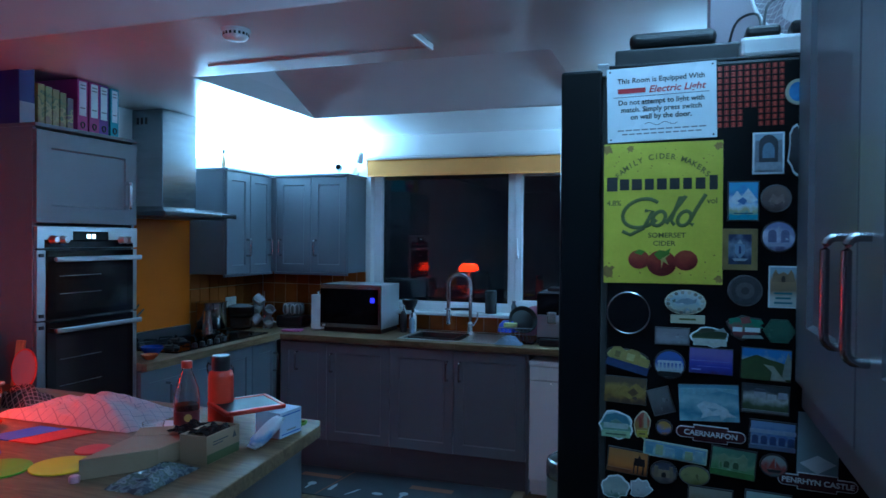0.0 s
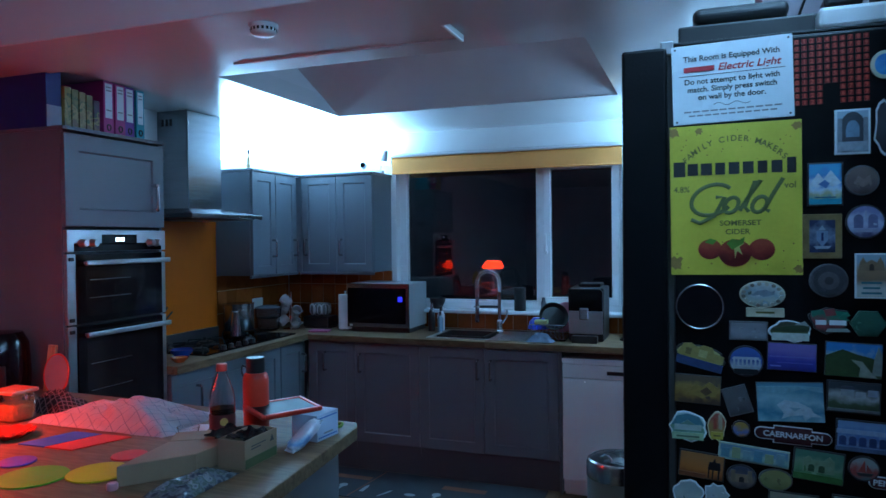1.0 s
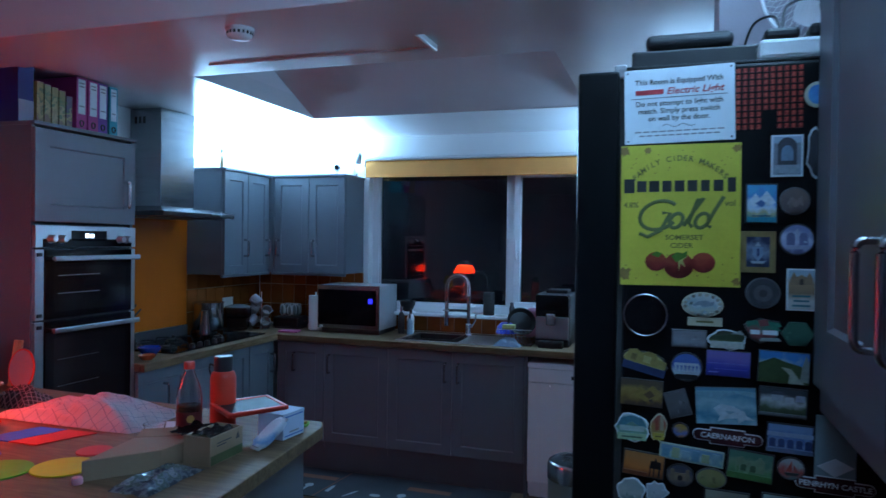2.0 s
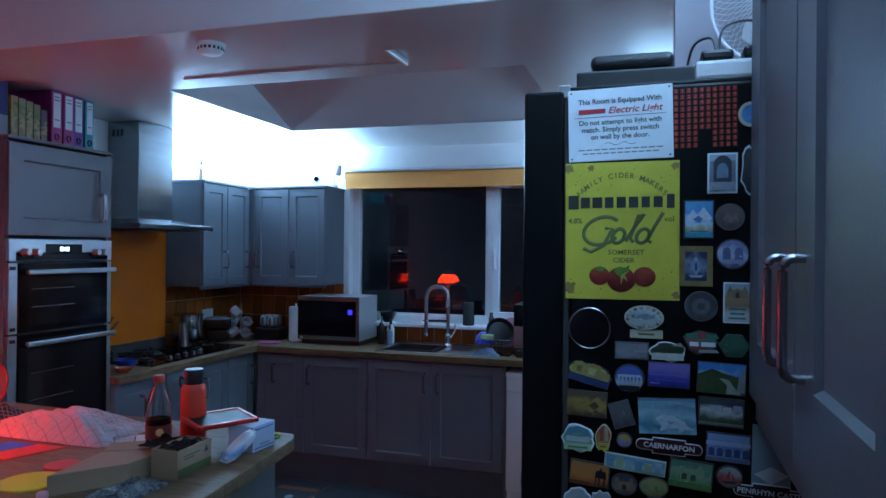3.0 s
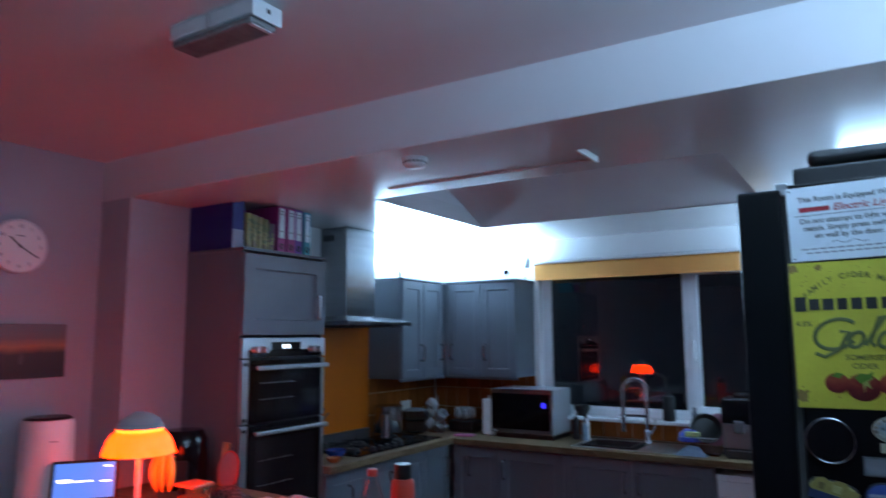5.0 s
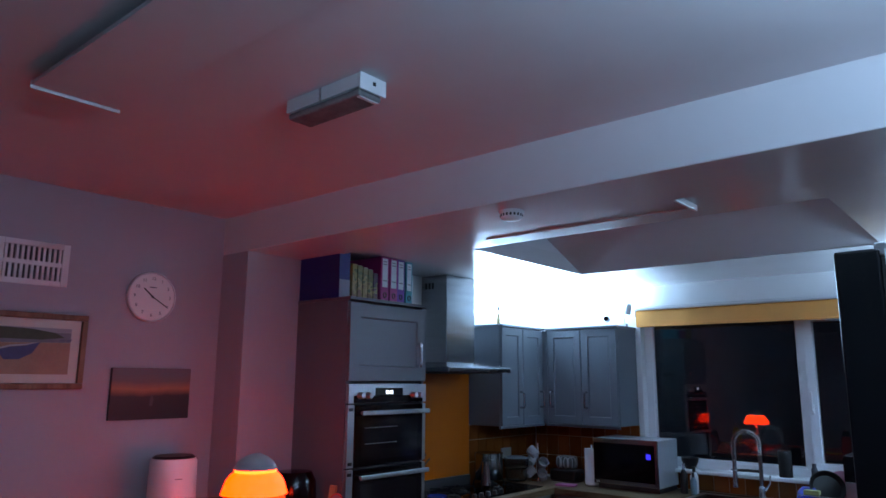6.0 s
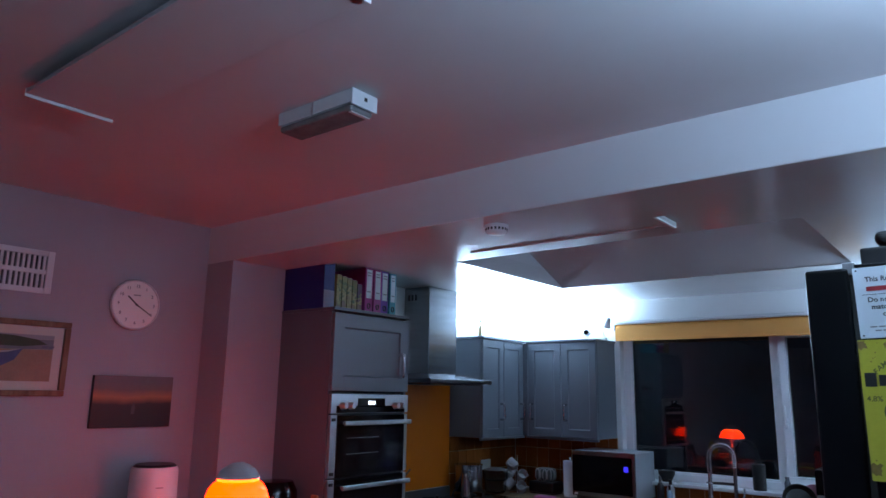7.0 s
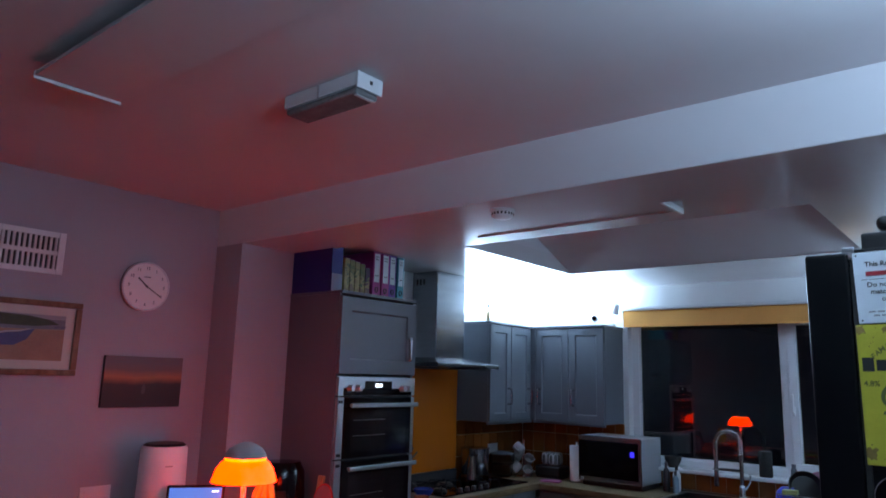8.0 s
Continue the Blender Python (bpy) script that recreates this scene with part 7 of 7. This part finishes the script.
heap("crumpled printed plastic food bag", "plastic_bag", "bag", -1.105, 1.955, 0.062, 0.115, 0.022, scenic("bag_print", ((0.10, 0.12, 0.15), (0.26, 0.30, 0.34), (0.14, 0.19, 0.16), (0.40, 0.43, 0.46), (0.12, 0.16, 0.22)), 34, 1.2, PZ, PZ + 0.05, 0.14), 11.0, 26, 0.9)
cup = thing("plastic_tub", "small clear plastic tub beside the carton", "tub", at=(-1.43, 2.34, PZ))
part("tub", lathe([(0, 0), (0.03, 0), (0.036, 0.03), (0.034, 0.03), (0.028, 0.003), (0, 0.003)], 28, (-1.44, 2.33, PZ)), CLEAR, cup, "", True)
pk = thing("seed_packets", "stack of small printed packets near the purifier", "packets", at=(-2.75, 1.80, PZ))
for k in range(3):
    part("packet", moved(box(-0.05, 0.05, -0.035, 0.035, 0.012 * k, 0.012 * k + 0.011, 0.002), pose(-2.78, 1.80, PZ, 0, 0, 12 * k - 10)), scenic("packet_picture", ((0.3, 0.08, 0.05), (0.1, 0.3, 0.08), (0.5, 0.45, 0.1)), 30, 0.9, PZ, PZ + 0.05), pk)

# ---- on the worktops ----
WZ = 0.9122
hob = thing("gas_hob", "black glass gas hob with iron pan supports", "hob", at=(-2.67, 3.95, WZ))
part("glass_plate", box(-2.86, -2.43, 3.64, 4.56, WZ, WZ + 0.009, 0.003), BLACKGLASS, hob)
IRON = material("cast_iron", (0.012, 0.012, 0.012), 0.55, 0.3, 0.2, 50, 0.4, 120)
for x, y, r in ((-2.79, 3.74, 0.035), (-2.55, 3.74, 0.045), (-2.765, 4.385, 0.045), (-2.55, 4.20, 0.035), (-2.70, 3.97, 0.055)):
    part("burner", lathe([(0, 0), (r, 0), (r, 0.010), (r * 0.8, 0.014), (r * 0.8, 0.02), (0, 0.021)], 24, (x, y, WZ + 0.0091)), IRON, hob, "", True)
    for k in range(4):
        a = math.pi / 4 + k * math.pi / 2
        b = tube([(x + 0.11 * math.cos(a), y + 0.11 * math.sin(a), WZ + 0.010), (x + 0.10 * math.cos(a), y + 0.10 * math.sin(a), WZ + 0.042), (x + 0.03 * math.cos(a), y + 0.03 * math.sin(a), WZ + 0.042)], 0.005, 6)
        part("pan_support", b, IRON, hob)
for k in range(5):
    part("knob", lathe([(0, 0), (0.016, 0), (0.015, 0.022), (0.012, 0.026), (0, 0.026)], 18, (-2.46, 3.83 + 0.07 * k, WZ + 0.0092)), BLACK, hob, "", True)

pt = thing("stock_pot", "tall steel stock pot on the hob", "pot", at=(-2.78, 4.33, WZ))
part("body", lathe([(0, 0), (0.097, 0), (0.100, 0.004), (0.100, 0.172), (0.104, 0.175), (0.104, 0.179), (0.097, 0.177), (0, 0.172)], 40, (-2.765, 4.385, WZ + 0.042)), DARKCHROME, pt, "", True)
part("handle", tube([(-2.68, 4.325, WZ + 0.18), (-2.655, 4.295, WZ + 0.185), (-2.665, 4.285, WZ + 0.185), (-2.70, 4.305, WZ + 0.18)], 0.004, 8), CHROME, pt, "", True)
jg = thing("milk_jug", "conical polished steel jug on the hob", "jug", at=(-2.62, 4.2, WZ))
part("body", lathe([(0, 0), (0.034, 0), (0.034, 0.004), (0.020, 0.145), (0.022, 0.15), (0.018, 0.148), (0, 0.142)], 32, (-2.60, 4.13, WZ + 0.043)), CHROME, jg, "", True)
MILKY = glass("cloudy_clear_plastic", (0.80, 0.88, 0.94), 0.22, 1.3)
bl4 = thing("glass_steamer", "stack of clear plastic steamer bowls", "steamer", at=(-2.72, 4.62, WZ))
part("lower_bowl", lathe([(0, 0), (0.06, 0), (0.075, 0.02), (0.08, 0.085), (0.076, 0.085), (0.07, 0.02), (0, 0.006)], 32, (-2.73, 4.675, WZ)), MILKY, bl4, "", True)
part("upper_bowl", lathe([(0, 0.088), (0.07, 0.088), (0.088, 0.10), (0.092, 0.165), (0.088, 0.165), (0.082, 0.102), (0, 0.095)], 32, (-2.73, 4.675, WZ)), MILKY, bl4, "", True)
part("lid", lathe([(0, 0.185), (0.05, 0.18), (0.094, 0.168), (0.094, 0.166), (0, 0.166)], 32, (-2.73, 4.675, WZ)), material("smoky_lid", (0.30, 0.34, 0.38), 0.25, 0, 0.05), bl4, "", True)
mt = thing("mug_tree", "chrome mug tree hung with white mugs, coloured grey for shade", "mug tree", at=(-2.66, 4.84, WZ))
part("pole", tube([(-2.62, 4.80, WZ + 0.01), (-2.62, 4.80, WZ + 0.27)], 0.005, 8), CHROME, mt, "", True)
part("base", lathe([(0, 0), (0.06, 0), (0.06, 0.006), (0.01, 0.012), (0, 0.012)], 28, (-2.62, 4.80, WZ)), CHROME, mt, "", True)
CHINA = material("white_china", (0.66, 0.66, 0.65), 0.2, 0, 0.03, 8)
# white mugs' china, greyed in colour for the shade under the wall cabinet
SHADED_CHINA = material("shaded_white_china", (0.34, 0.35, 0.36), 0.25, 0, 0.08, 14)
for k, (dx, dy, dz, a) in enumerate(((0.055, -0.03, 0.045, 30), (-0.05, -0.04, 0.06, 160), (0.05, -0.02, 0.125, 50), (-0.055, -0.01, 0.14, 190), (0.0, -0.055, 0.205, 270))):
    mgk = thing("mug", "white mug hanging on the mug tree, coloured grey for shade", "mug", "mugs", at=(-2.62 + dx, 4.80 + dy, WZ + dz))
    mm = pose(-2.62 + dx, 4.80 + dy, WZ + dz, 55, 0, a)
    part("cup", moved(lathe([(0, -0.03), (0.026, -0.03), (0.034, -0.02), (0.036, 0.04), (0.033, 0.04), (0.031, -0.018), (0, -0.024)], 24), mm), SHADED_CHINA, mgk, "", True)
    part("handle", moved(tube(arc((0.034, 0, 0.025), (0.066, 0, 0.012), (0.034, 0, -0.012), 8), 0.004, 8), mm), SHADED_CHINA, mgk, "", True)
ta = thing("toaster", "low black toaster in the corner of the worktop", "toaster", at=(-2.465, 4.95, WZ))
part("body", box(-2.57, -2.36, 4.875, 5.03, WZ + 0.008, WZ + 0.086, 0.014, 3), BLACK, ta)
part("base", box(-2.56, -2.37, 4.885, 5.02, WZ, WZ + 0.0075), BLACK, ta)
part("lever", box(-2.358, -2.345, 4.94, 4.97, WZ + 0.05, WZ + 0.06, 0.003), CHROME, ta)
bx2 = thing("sliced_bread", "loaf in a striped plastic wrapper on the toaster", "bread", at=(-2.47, 4.95, WZ + 0.0865))
b = box(-2.545, -2.395, 4.90, 5.01, WZ + 0.0865, WZ + 0.178, 0.03, 3)
for v in b.verts:
    v.co += Vector((0.006, 0.006, 0.006)) * noise.noise(v.co * 25)
part("wrapper", b, checked("striped_wrapper", (0.10, 0.12, 0.12), (0.42, 0.45, 0.45), 0.014, 0.004), bx2, "", True)
kr = thing("kitchen_roll", "upright roll of white kitchen paper on a holder", "kitchen roll", at=(-2.23, 4.85, WZ))
part("holder", lathe([(0, 0), (0.05, 0), (0.05, 0.006), (0.008, 0.01), (0.006, 0.268), (0.010, 0.275), (0, 0.283)], 28, (-2.215, 4.87, WZ)), CHROME, kr, "chrome holder", True)
part("paper", lathe([(0.02, 0.012), (0.050, 0.012), (0.050, 0.252), (0.02, 0.252), (0.02, 0.012)], 32, (-2.215, 4.87, WZ)), material("kitchen_paper", (0.78, 0.79, 0.80), 0.9, 0, 0.03, 20, 0.3, 200), kr, "", True)
pc2 = thing("dish_cloth", "folded pink dish cloth on the worktop", "cloth", at=(-2.33, 4.70, WZ))
part("cloth", moved(box(-0.07, 0.07, -0.045, 0.045, 0, 0.012, 0.005, 2), pose(-2.345, 4.73, WZ, 0, 0, 12)), material("pink_cloth", (0.45, 0.10, 0.24), 0.9, 0, 0.1, 30), pc2)
for i in range(2):
    wb = thing("mixing_bowl", ("dark blue bowl beside the oven housing", "small orange bowl beside the oven housing")[i], "bowl", at=((-2.53, -2.46)[i], (3.56, 3.45)[i], WZ))
    rr, hh = ((0.062, 0.05), (0.045, 0.028))[i]
    part("bowl", lathe([(0, 0), (rr * 0.5, 0), (rr, hh * 0.8), (rr * 1.02, hh), (rr * 0.95, hh), (rr * 0.47, 0.006), (0, 0.005)], 30, ((-2.53, -2.45)[i], (3.56, 3.45)[i], WZ)), material(("blue_bowl_glaze", "orange_bowl_glaze")[i], ((0.02, 0.05, 0.28), (0.40, 0.10, 0.03))[i], 0.2, 0, 0.05), wb, "", True)
so2 = thing("wall_socket", "white wall socket on the orange tiles", "socket", at=(KWEST, 4.62, 1.15))
part("plate", box(KWEST + 0.0095, KWEST + 0.019, 4.69, 4.81, 1.06, 1.135, 0.003), WHITE, so2)
part("switch", box(KWEST + 0.0191, KWEST + 0.022, 4.73, 4.742, 1.10, 1.116, 0.001), WHITE, so2)

mw = thing("microwave", "steel and black glass microwave with a blue display", "microwave", at=(-1.95, 4.95, WZ))
mx0, mx1, my0, my1 = -2.165, -1.70, 4.80, 5.14
SILVER = material("silver_paint", (0.42, 0.44, 0.47), 0.38, 0.25, 0.04, 6)
part("body", box(mx0, mx1, my0 + 0.02, my1, WZ + 0.03, WZ + 0.335, 0.004), SILVER, mw)
part("frame", box(mx0 - 0.001, mx1 + 0.001, my0 + 0.004, my0 + 0.019, WZ + 0.032, WZ + 0.337, 0.004), DARKCHROME, mw)
part("door_glass", box(mx0 + 0.004, mx1 - 0.02, my0, my0 + 0.0035, WZ + 0.062, WZ + 0.305, 0.001), BLACKGLASS, mw, "black glass door")
part("display", box(mx1 - 0.075, mx1 - 0.045, my0 - 0.0015, my0 - 0.0005, WZ + 0.215, WZ + 0.248), material("blue_display", (0.01, 0.01, 0.2), 0.4, 0, 0, emit=(0.03, 0.03, 1.0), power=1.6), mw, "lit blue display")
part("plinth", box(mx0 + 0.02, mx1 - 0.005, my0 + 0.03, my1 - 0.02, WZ + 0.0005, WZ + 0.0295), BLACK, mw)
part("badge", box(mx0 + 0.02, mx0 + 0.04, my0 - 0.001, my0 + 0.003, WZ + 0.04, WZ + 0.052), WHITE, mw)

for k, (x, y, r, h, mtl, lab) in enumerate(((-1.60, 4.98, 0.024, 0.19, BLACK, "black pump soap bottle by the sink"), (-1.545, 5.02, 0.026, 0.17, WHITE, "white detergent bottle by the sink"), (-1.525, 4.95, 0.02, 0.14, material("clear_blue_soap", (0.2, 0.3, 0.36), 0.2, 0, 0.05), "pale blue soap bottle by the sink"))):
    sbx = thing("soap_bottle", lab, "bottle", "bottles by the sink", at=(x, y, WZ))
    part("body", lathe([(0, 0), (r, 0), (r, h * 0.65), (r * 0.5, h * 0.78), (r * 0.4, h * 0.8), (0, h * 0.8)], 22, (x, y, WZ)), mtl, sbx, "", True)
    part("cap", lathe([(0, h * 0.8), (r * 0.42, h * 0.8), (r * 0.4, h), (0, h)], 18, (x, y, WZ + 0.0005)), BLACK if k else CHROME, sbx, "", True)
SILL = WZ0 + 0.0065
sbw = thing("small_bowl", "black bowl standing on the window sill", "bowl", at=(-1.61, 5.15, SILL))
part("bowl", lathe([(0, 0), (0.03, 0), (0.055, 0.05), (0.058, 0.075), (0.053, 0.075), (0.027, 0.006), (0, 0.005)], 30, (-1.62, 5.155, SILL)), BLACK, sbw, "", True)
ss = thing("smart_speaker", "black cylinder speaker on the window sill", "speaker", at=(-1.0, 5.16, SILL))
part("body", lathe([(0, 0), (0.038, 0), (0.04, 0.004), (0.04, 0.155), (0.037, 0.160), (0, 0.160)], 32, (-1.01, 5.15, SILL)), material("black_mesh_fabric", (0.012, 0.012, 0.013), 0.85, 0, 0.2, 80, 0.5, 400), ss, "", True)
part("light_ring", lathe([(0.030, 0.1605), (0.034, 0.1605), (0.034, 0.162), (0.030, 0.162), (0.030, 0.1605)], 32, (-1.01, 5.15, SILL)), CHROME, ss)
vs = thing("small_vase", "small grey glass bottle on the window sill", "vase", at=(-0.84, 5.15, SILL))
part("body", lathe([(0, 0), (0.018, 0), (0.019, 0.06), (0.012, 0.075), (0.013, 0.095), (0.010, 0.095), (0, 0.08)], 20, (-0.845, 5.15, SILL)), material("grey_glass", (0.10, 0.11, 0.13), 0.15, 0, 0.1), vs, "", True)

# dish rack
dk = thing("dish_rack", "clear plastic dish drainer heaped with washing-up", "dish rack", at=(-0.75, 4.86, WZ))
rx0, rx1, ry0, ry1 = -0.85, -0.625, 4.72, 5.05
part("tray", box(rx0, rx1, ry0, ry1, WZ, WZ + 0.012, 0.004), CLEAR, dk)
for i in range(9):
    xx = rx0 + 0.015 + i * (rx1 - rx0 - 0.03) / 8
    part("wire", tube([(xx, ry0 + 0.01, WZ + 0.10), (xx, ry0 + 0.02, WZ + 0.02), (xx, ry1 - 0.02, WZ + 0.02), (xx, ry1 - 0.01, WZ + 0.10)], 0.0018, 6), CHROME, dk)
for yy in (ry0 + 0.01, ry1 - 0.01):
    part("rail", tube([(rx0, yy, WZ + 0.10), (rx1, yy, WZ + 0.10)], 0.003, 8), CHROME, dk)
fpn = thing("frying_pan", "black frying pan drying in the rack", "pan", at=(-0.72, 4.9, WZ + 0.03))
part("pan", moved(lathe([(0, 0), (0.075, 0), (0.095, 0.03), (0.092, 0.03), (0.073, 0.004), (0, 0.004)], 36), pose(-0.735, 4.92, WZ + 0.125, 60, 25, 10)), BLACK, fpn, "", True)
pkb = thing("pink_board", "pink plastic board drying in the rack", "chopping board", at=(-0.67, 4.95, WZ + 0.03))
part("board", moved(slab(disc(0.5, 30, 0.16, 0.21), 0, 0.006, 0.002), pose(-0.675, 4.965, WZ + 0.125, 66, 22, 10)), material("pink_board_plastic", (0.5, 0.2, 0.28), 0.45, 0, 0.05), pkb)
bb = thing("blue_bowl", "bright blue plastic bowl upside down in the rack", "bowl", at=(-0.81, 4.86, WZ + 0.03))
part("bowl", lathe([(0, 0.07), (0.035, 0.07), (0.06, 0.045), (0.07, 0.0), (0.066, 0.0), (0.055, 0.04), (0, 0.064)], 30, (-0.825, 4.90, WZ + 0.055)), material("blue_plastic", (0.03, 0.06, 0.5), 0.35, 0, 0.04), bb, "", True)
spg = thing("sponge", "pale green and yellow sponge on the rack", "sponge", at=(-0.78, 4.77, WZ + 0.1))
part("foam", box(-0.815, -0.735, 4.725, 4.775, WZ + 0.104, WZ + 0.13, 0.004), material("sponge_foam", (0.42, 0.45, 0.18), 0.95, 0, 0.1, 60, 0.6, 200), spg)
dc = thing("dish_cloth", "crumpled pale blue dish cloth in front of the rack", "cloth", at=(-0.79, 4.69, WZ))
b = bmesh.new()
n = 22
g = []
for i in range(n + 1):
    g.append([])
    for j in range(n + 1):
        u, v = 2 * i / n - 1, 2 * j / n - 1
        d = max(abs(u), abs(v))
        z = 0.06 * (1 - d ** 2) * (0.6 + 0.8 * abs(noise.noise(Vector((u * 3, v * 3, 2)))))
        g[-1].append(b.verts.new((-0.77 + 0.085 * u + 0.01 * noise.noise(Vector((v * 4, 1, u))), 4.685 + 0.035 * v, WZ + 0.002 + z)))
for i in range(n):
    for j in range(n):
        b.faces.new((g[i][j], g[i + 1][j], g[i + 1][j + 1], g[i][j + 1]))
bmesh.ops.solidify(b, geom=b.faces[:], thickness=0.002)
part("cloth", b, material("pale_blue_cloth", (0.28, 0.38, 0.52), 0.9, 0, 0.12, 40), dc, "", True)

# coffee machine
cm = thing("coffee_machine", "black and steel bean-to-cup coffee machine", "coffee machine", at=(-0.47, 4.86, WZ))
c0, c1, d0, d1 = -0.610, -0.395, 4.74, 5.06
part("body", box(c0, c1, d0 + 0.03, d1, WZ, WZ + 0.33, 0.012, 3), BLACK, cm)
part("front_panel", box(c0 + 0.004, c1 - 0.004, d0 + 0.005, d0 + 0.03, WZ + 0.19, WZ + 0.325, 0.006), BLACKGLASS, cm, "glossy black front panel")
part("lower_panel", box(c0 + 0.006, c1 - 0.006, d0 + 0.008, d0 + 0.03, WZ + 0.05, WZ + 0.188, 0.004), STEEL, cm, "steel lower panel")
part("rim", tube([(c1 - 0.002, d0 + 0.008, WZ + 0.01), (c1 - 0.002, d0 + 0.008, WZ + 0.31), (c1 - 0.02, d0 + 0.008, WZ + 0.328), (c0 + 0.02, d0 + 0.008, WZ + 0.328)], 0.003, 8), CHROME, cm, "chrome trim", True)
part("spout", box(-0.535, -0.475, d0 - 0.04, d0 + 0.004, WZ + 0.14, WZ + 0.215, 0.008, 2), CHROME, cm, "chrome spout")
part("drip_tray", box(c0 + 0.03, c1 - 0.03, d0 - 0.05, d0 + 0.007, WZ + 0.0005, WZ + 0.045, 0.006), BLACK, cm)
part("bean_lid", box(c0 + 0.05, c1 - 0.03, d0 + 0.12, d1 - 0.03, WZ + 0.3305, WZ + 0.352, 0.006), BLACK, cm)
bp = thing("milk_frother", "slim black appliance beside the coffee machine", "appliance", at=(-0.28, 4.9, WZ))
part("body", lathe([(0, 0), (0.045, 0), (0.045, 0.012), (0.026, 0.02), (0.028, 0.2), (0.022, 0.235), (0, 0.24)], 28, (-0.27, 4.90, WZ)), BLACK, bp, "", True)
cn = thing("canister", "white canister against the tiles", "canister", at=(-0.2, 5.02, WZ))
part("body", lathe([(0, 0), (0.05, 0), (0.052, 0.005), (0.052, 0.19), (0.045, 0.2), (0, 0.2)], 30, (-0.19, 5.04, WZ)), CHINA, cn, "", True)

# bin and rug
bi = thing("pedal_bin", "brushed steel pedal bin with a dark lid", "bin", at=(-0.155, 3.38, 0))
BXc, BYc = -0.165, 3.40
part("body", lathe([(0, 0.02), (0.125, 0.02), (0.128, 0.03), (0.128, 0.57), (0, 0.57)], 44, (BXc, BYc, 0)), STEEL, bi, "", True)
part("collar", lathe([(0.124, 0.571), (0.131, 0.571), (0.131, 0.625), (0.126, 0.64), (0.118, 0.645), (0.118, 0.571), (0.124, 0.571)], 44, (BXc, BYc, 0)), CHROME, bi, "polished collar", True)
part("lid", lathe([(0, 0.662), (0.06, 0.658), (0.1, 0.648), (0.117, 0.638), (0.117, 0.63), (0, 0.63)], 44, (BXc, BYc, 0)), material("dark_grey_lid", (0.02, 0.022, 0.027), 0.3, 0, 0.1), bi, "dark grey lid", True)
part("base_ring", lathe([(0, 0), (0.13, 0), (0.13, 0.0195), (0, 0.0195)], 40, (BXc, BYc, 0)), BLACK, bi)
part("pedal", box(BXc - 0.17, BXc - 0.12, BYc - 0.03, BYc + 0.03, 0.02, 0.03, 0.004), BLACK, bi)
rug = thing("kitchen_mat", "dark grey kitchen mat printed with pale utensils", "mat", at=(-1.6, 4.45, 0))
part("mat", slab([(-2.25, 4.18), (-0.72, 4.18), (-0.72, 4.66), (-2.25, 4.66)], 0.0002, 0.006, 0.002), material("charcoal_mat", (0.035, 0.038, 0.045), 0.85, 0, 0.2, 12, 0.3, 300), rug)
PRINT = material("pale_mat_print", (0.34, 0.36, 0.38), 0.85, 0, 0.1, 30)
RUSTP = material("rusty_mat_print", (0.22, 0.08, 0.04), 0.85, 0, 0.2, 30)
for k in range(9):
    x = -2.12 + 0.155 * k
    y = 4.30 + 0.02 * (k % 3)
    kind = k % 4
    if kind == 0:
        o = [(x + px, y + py) for px, py in disc(0.03, 16, 1.2, 0.7)]
    elif kind == 1:
        o = [(x + 0.028 * math.cos(a), y + 0.03 + 0.03 * math.sin(a)) for a in [-1.2 + i * (math.pi * 2 - 0.75) / 14 for i in range(15)]] + [(x - 0.005, y - 0.06), (x + 0.005, y - 0.06)]
    elif kind == 2:
        o = [(x - 0.014, y - 0.06), (x + 0.014, y - 0.06), (x + 0.014, y + 0.02), (x + 0.004, y + 0.06), (x - 0.010, y + 0.03)]
    else:
        o = [(x - 0.03, y - 0.06), (x - 0.024, y - 0.064), (x + 0.012, y), (x + 0.03, y + 0.055), (x + 0.012, y + 0.045), (x - 0.004, y + 0.008)]
    part("printed_utensil", slab(o, 0.0062, 0.0066), PRINT, rug)
for x in (-2.12, -1.35):
    part("printed_board", slab([(x, 4.47), (x + 0.28, 4.47), (x + 0.28, 4.53), (x, 4.53)], 0.0062, 0.0066), RUSTP, rug)
part("printed_line", slab([(-1.86, 4.19), (-1.852, 4.19), (-1.80, 4.64), (-1.808, 4.64)], 0.0062, 0.0066), RUSTP, rug)

up2 = thing("utensil_pot", "dark pot of black kitchen utensils by the oven", "utensil pot", at=(-2.80, 3.56, WZ))
part("pot", lathe([(0, 0), (0.045, 0), (0.05, 0.13), (0.047, 0.13), (0.042, 0.005), (0, 0.005)], 26, (-2.80, 3.56, WZ)), BLACK, up2, "", True)
for dy, dz in ((0.225, 0.225), (0.185, 0.255)):
    part("utensil", tube([(-2.80, 3.55, WZ + 0.02), (-2.79, 3.55 + dy * 0.7, WZ + dz * 0.75), (-2.79, 3.56 + dy, WZ + dz)], 0.005, 8), BLACK, up2, "", True)
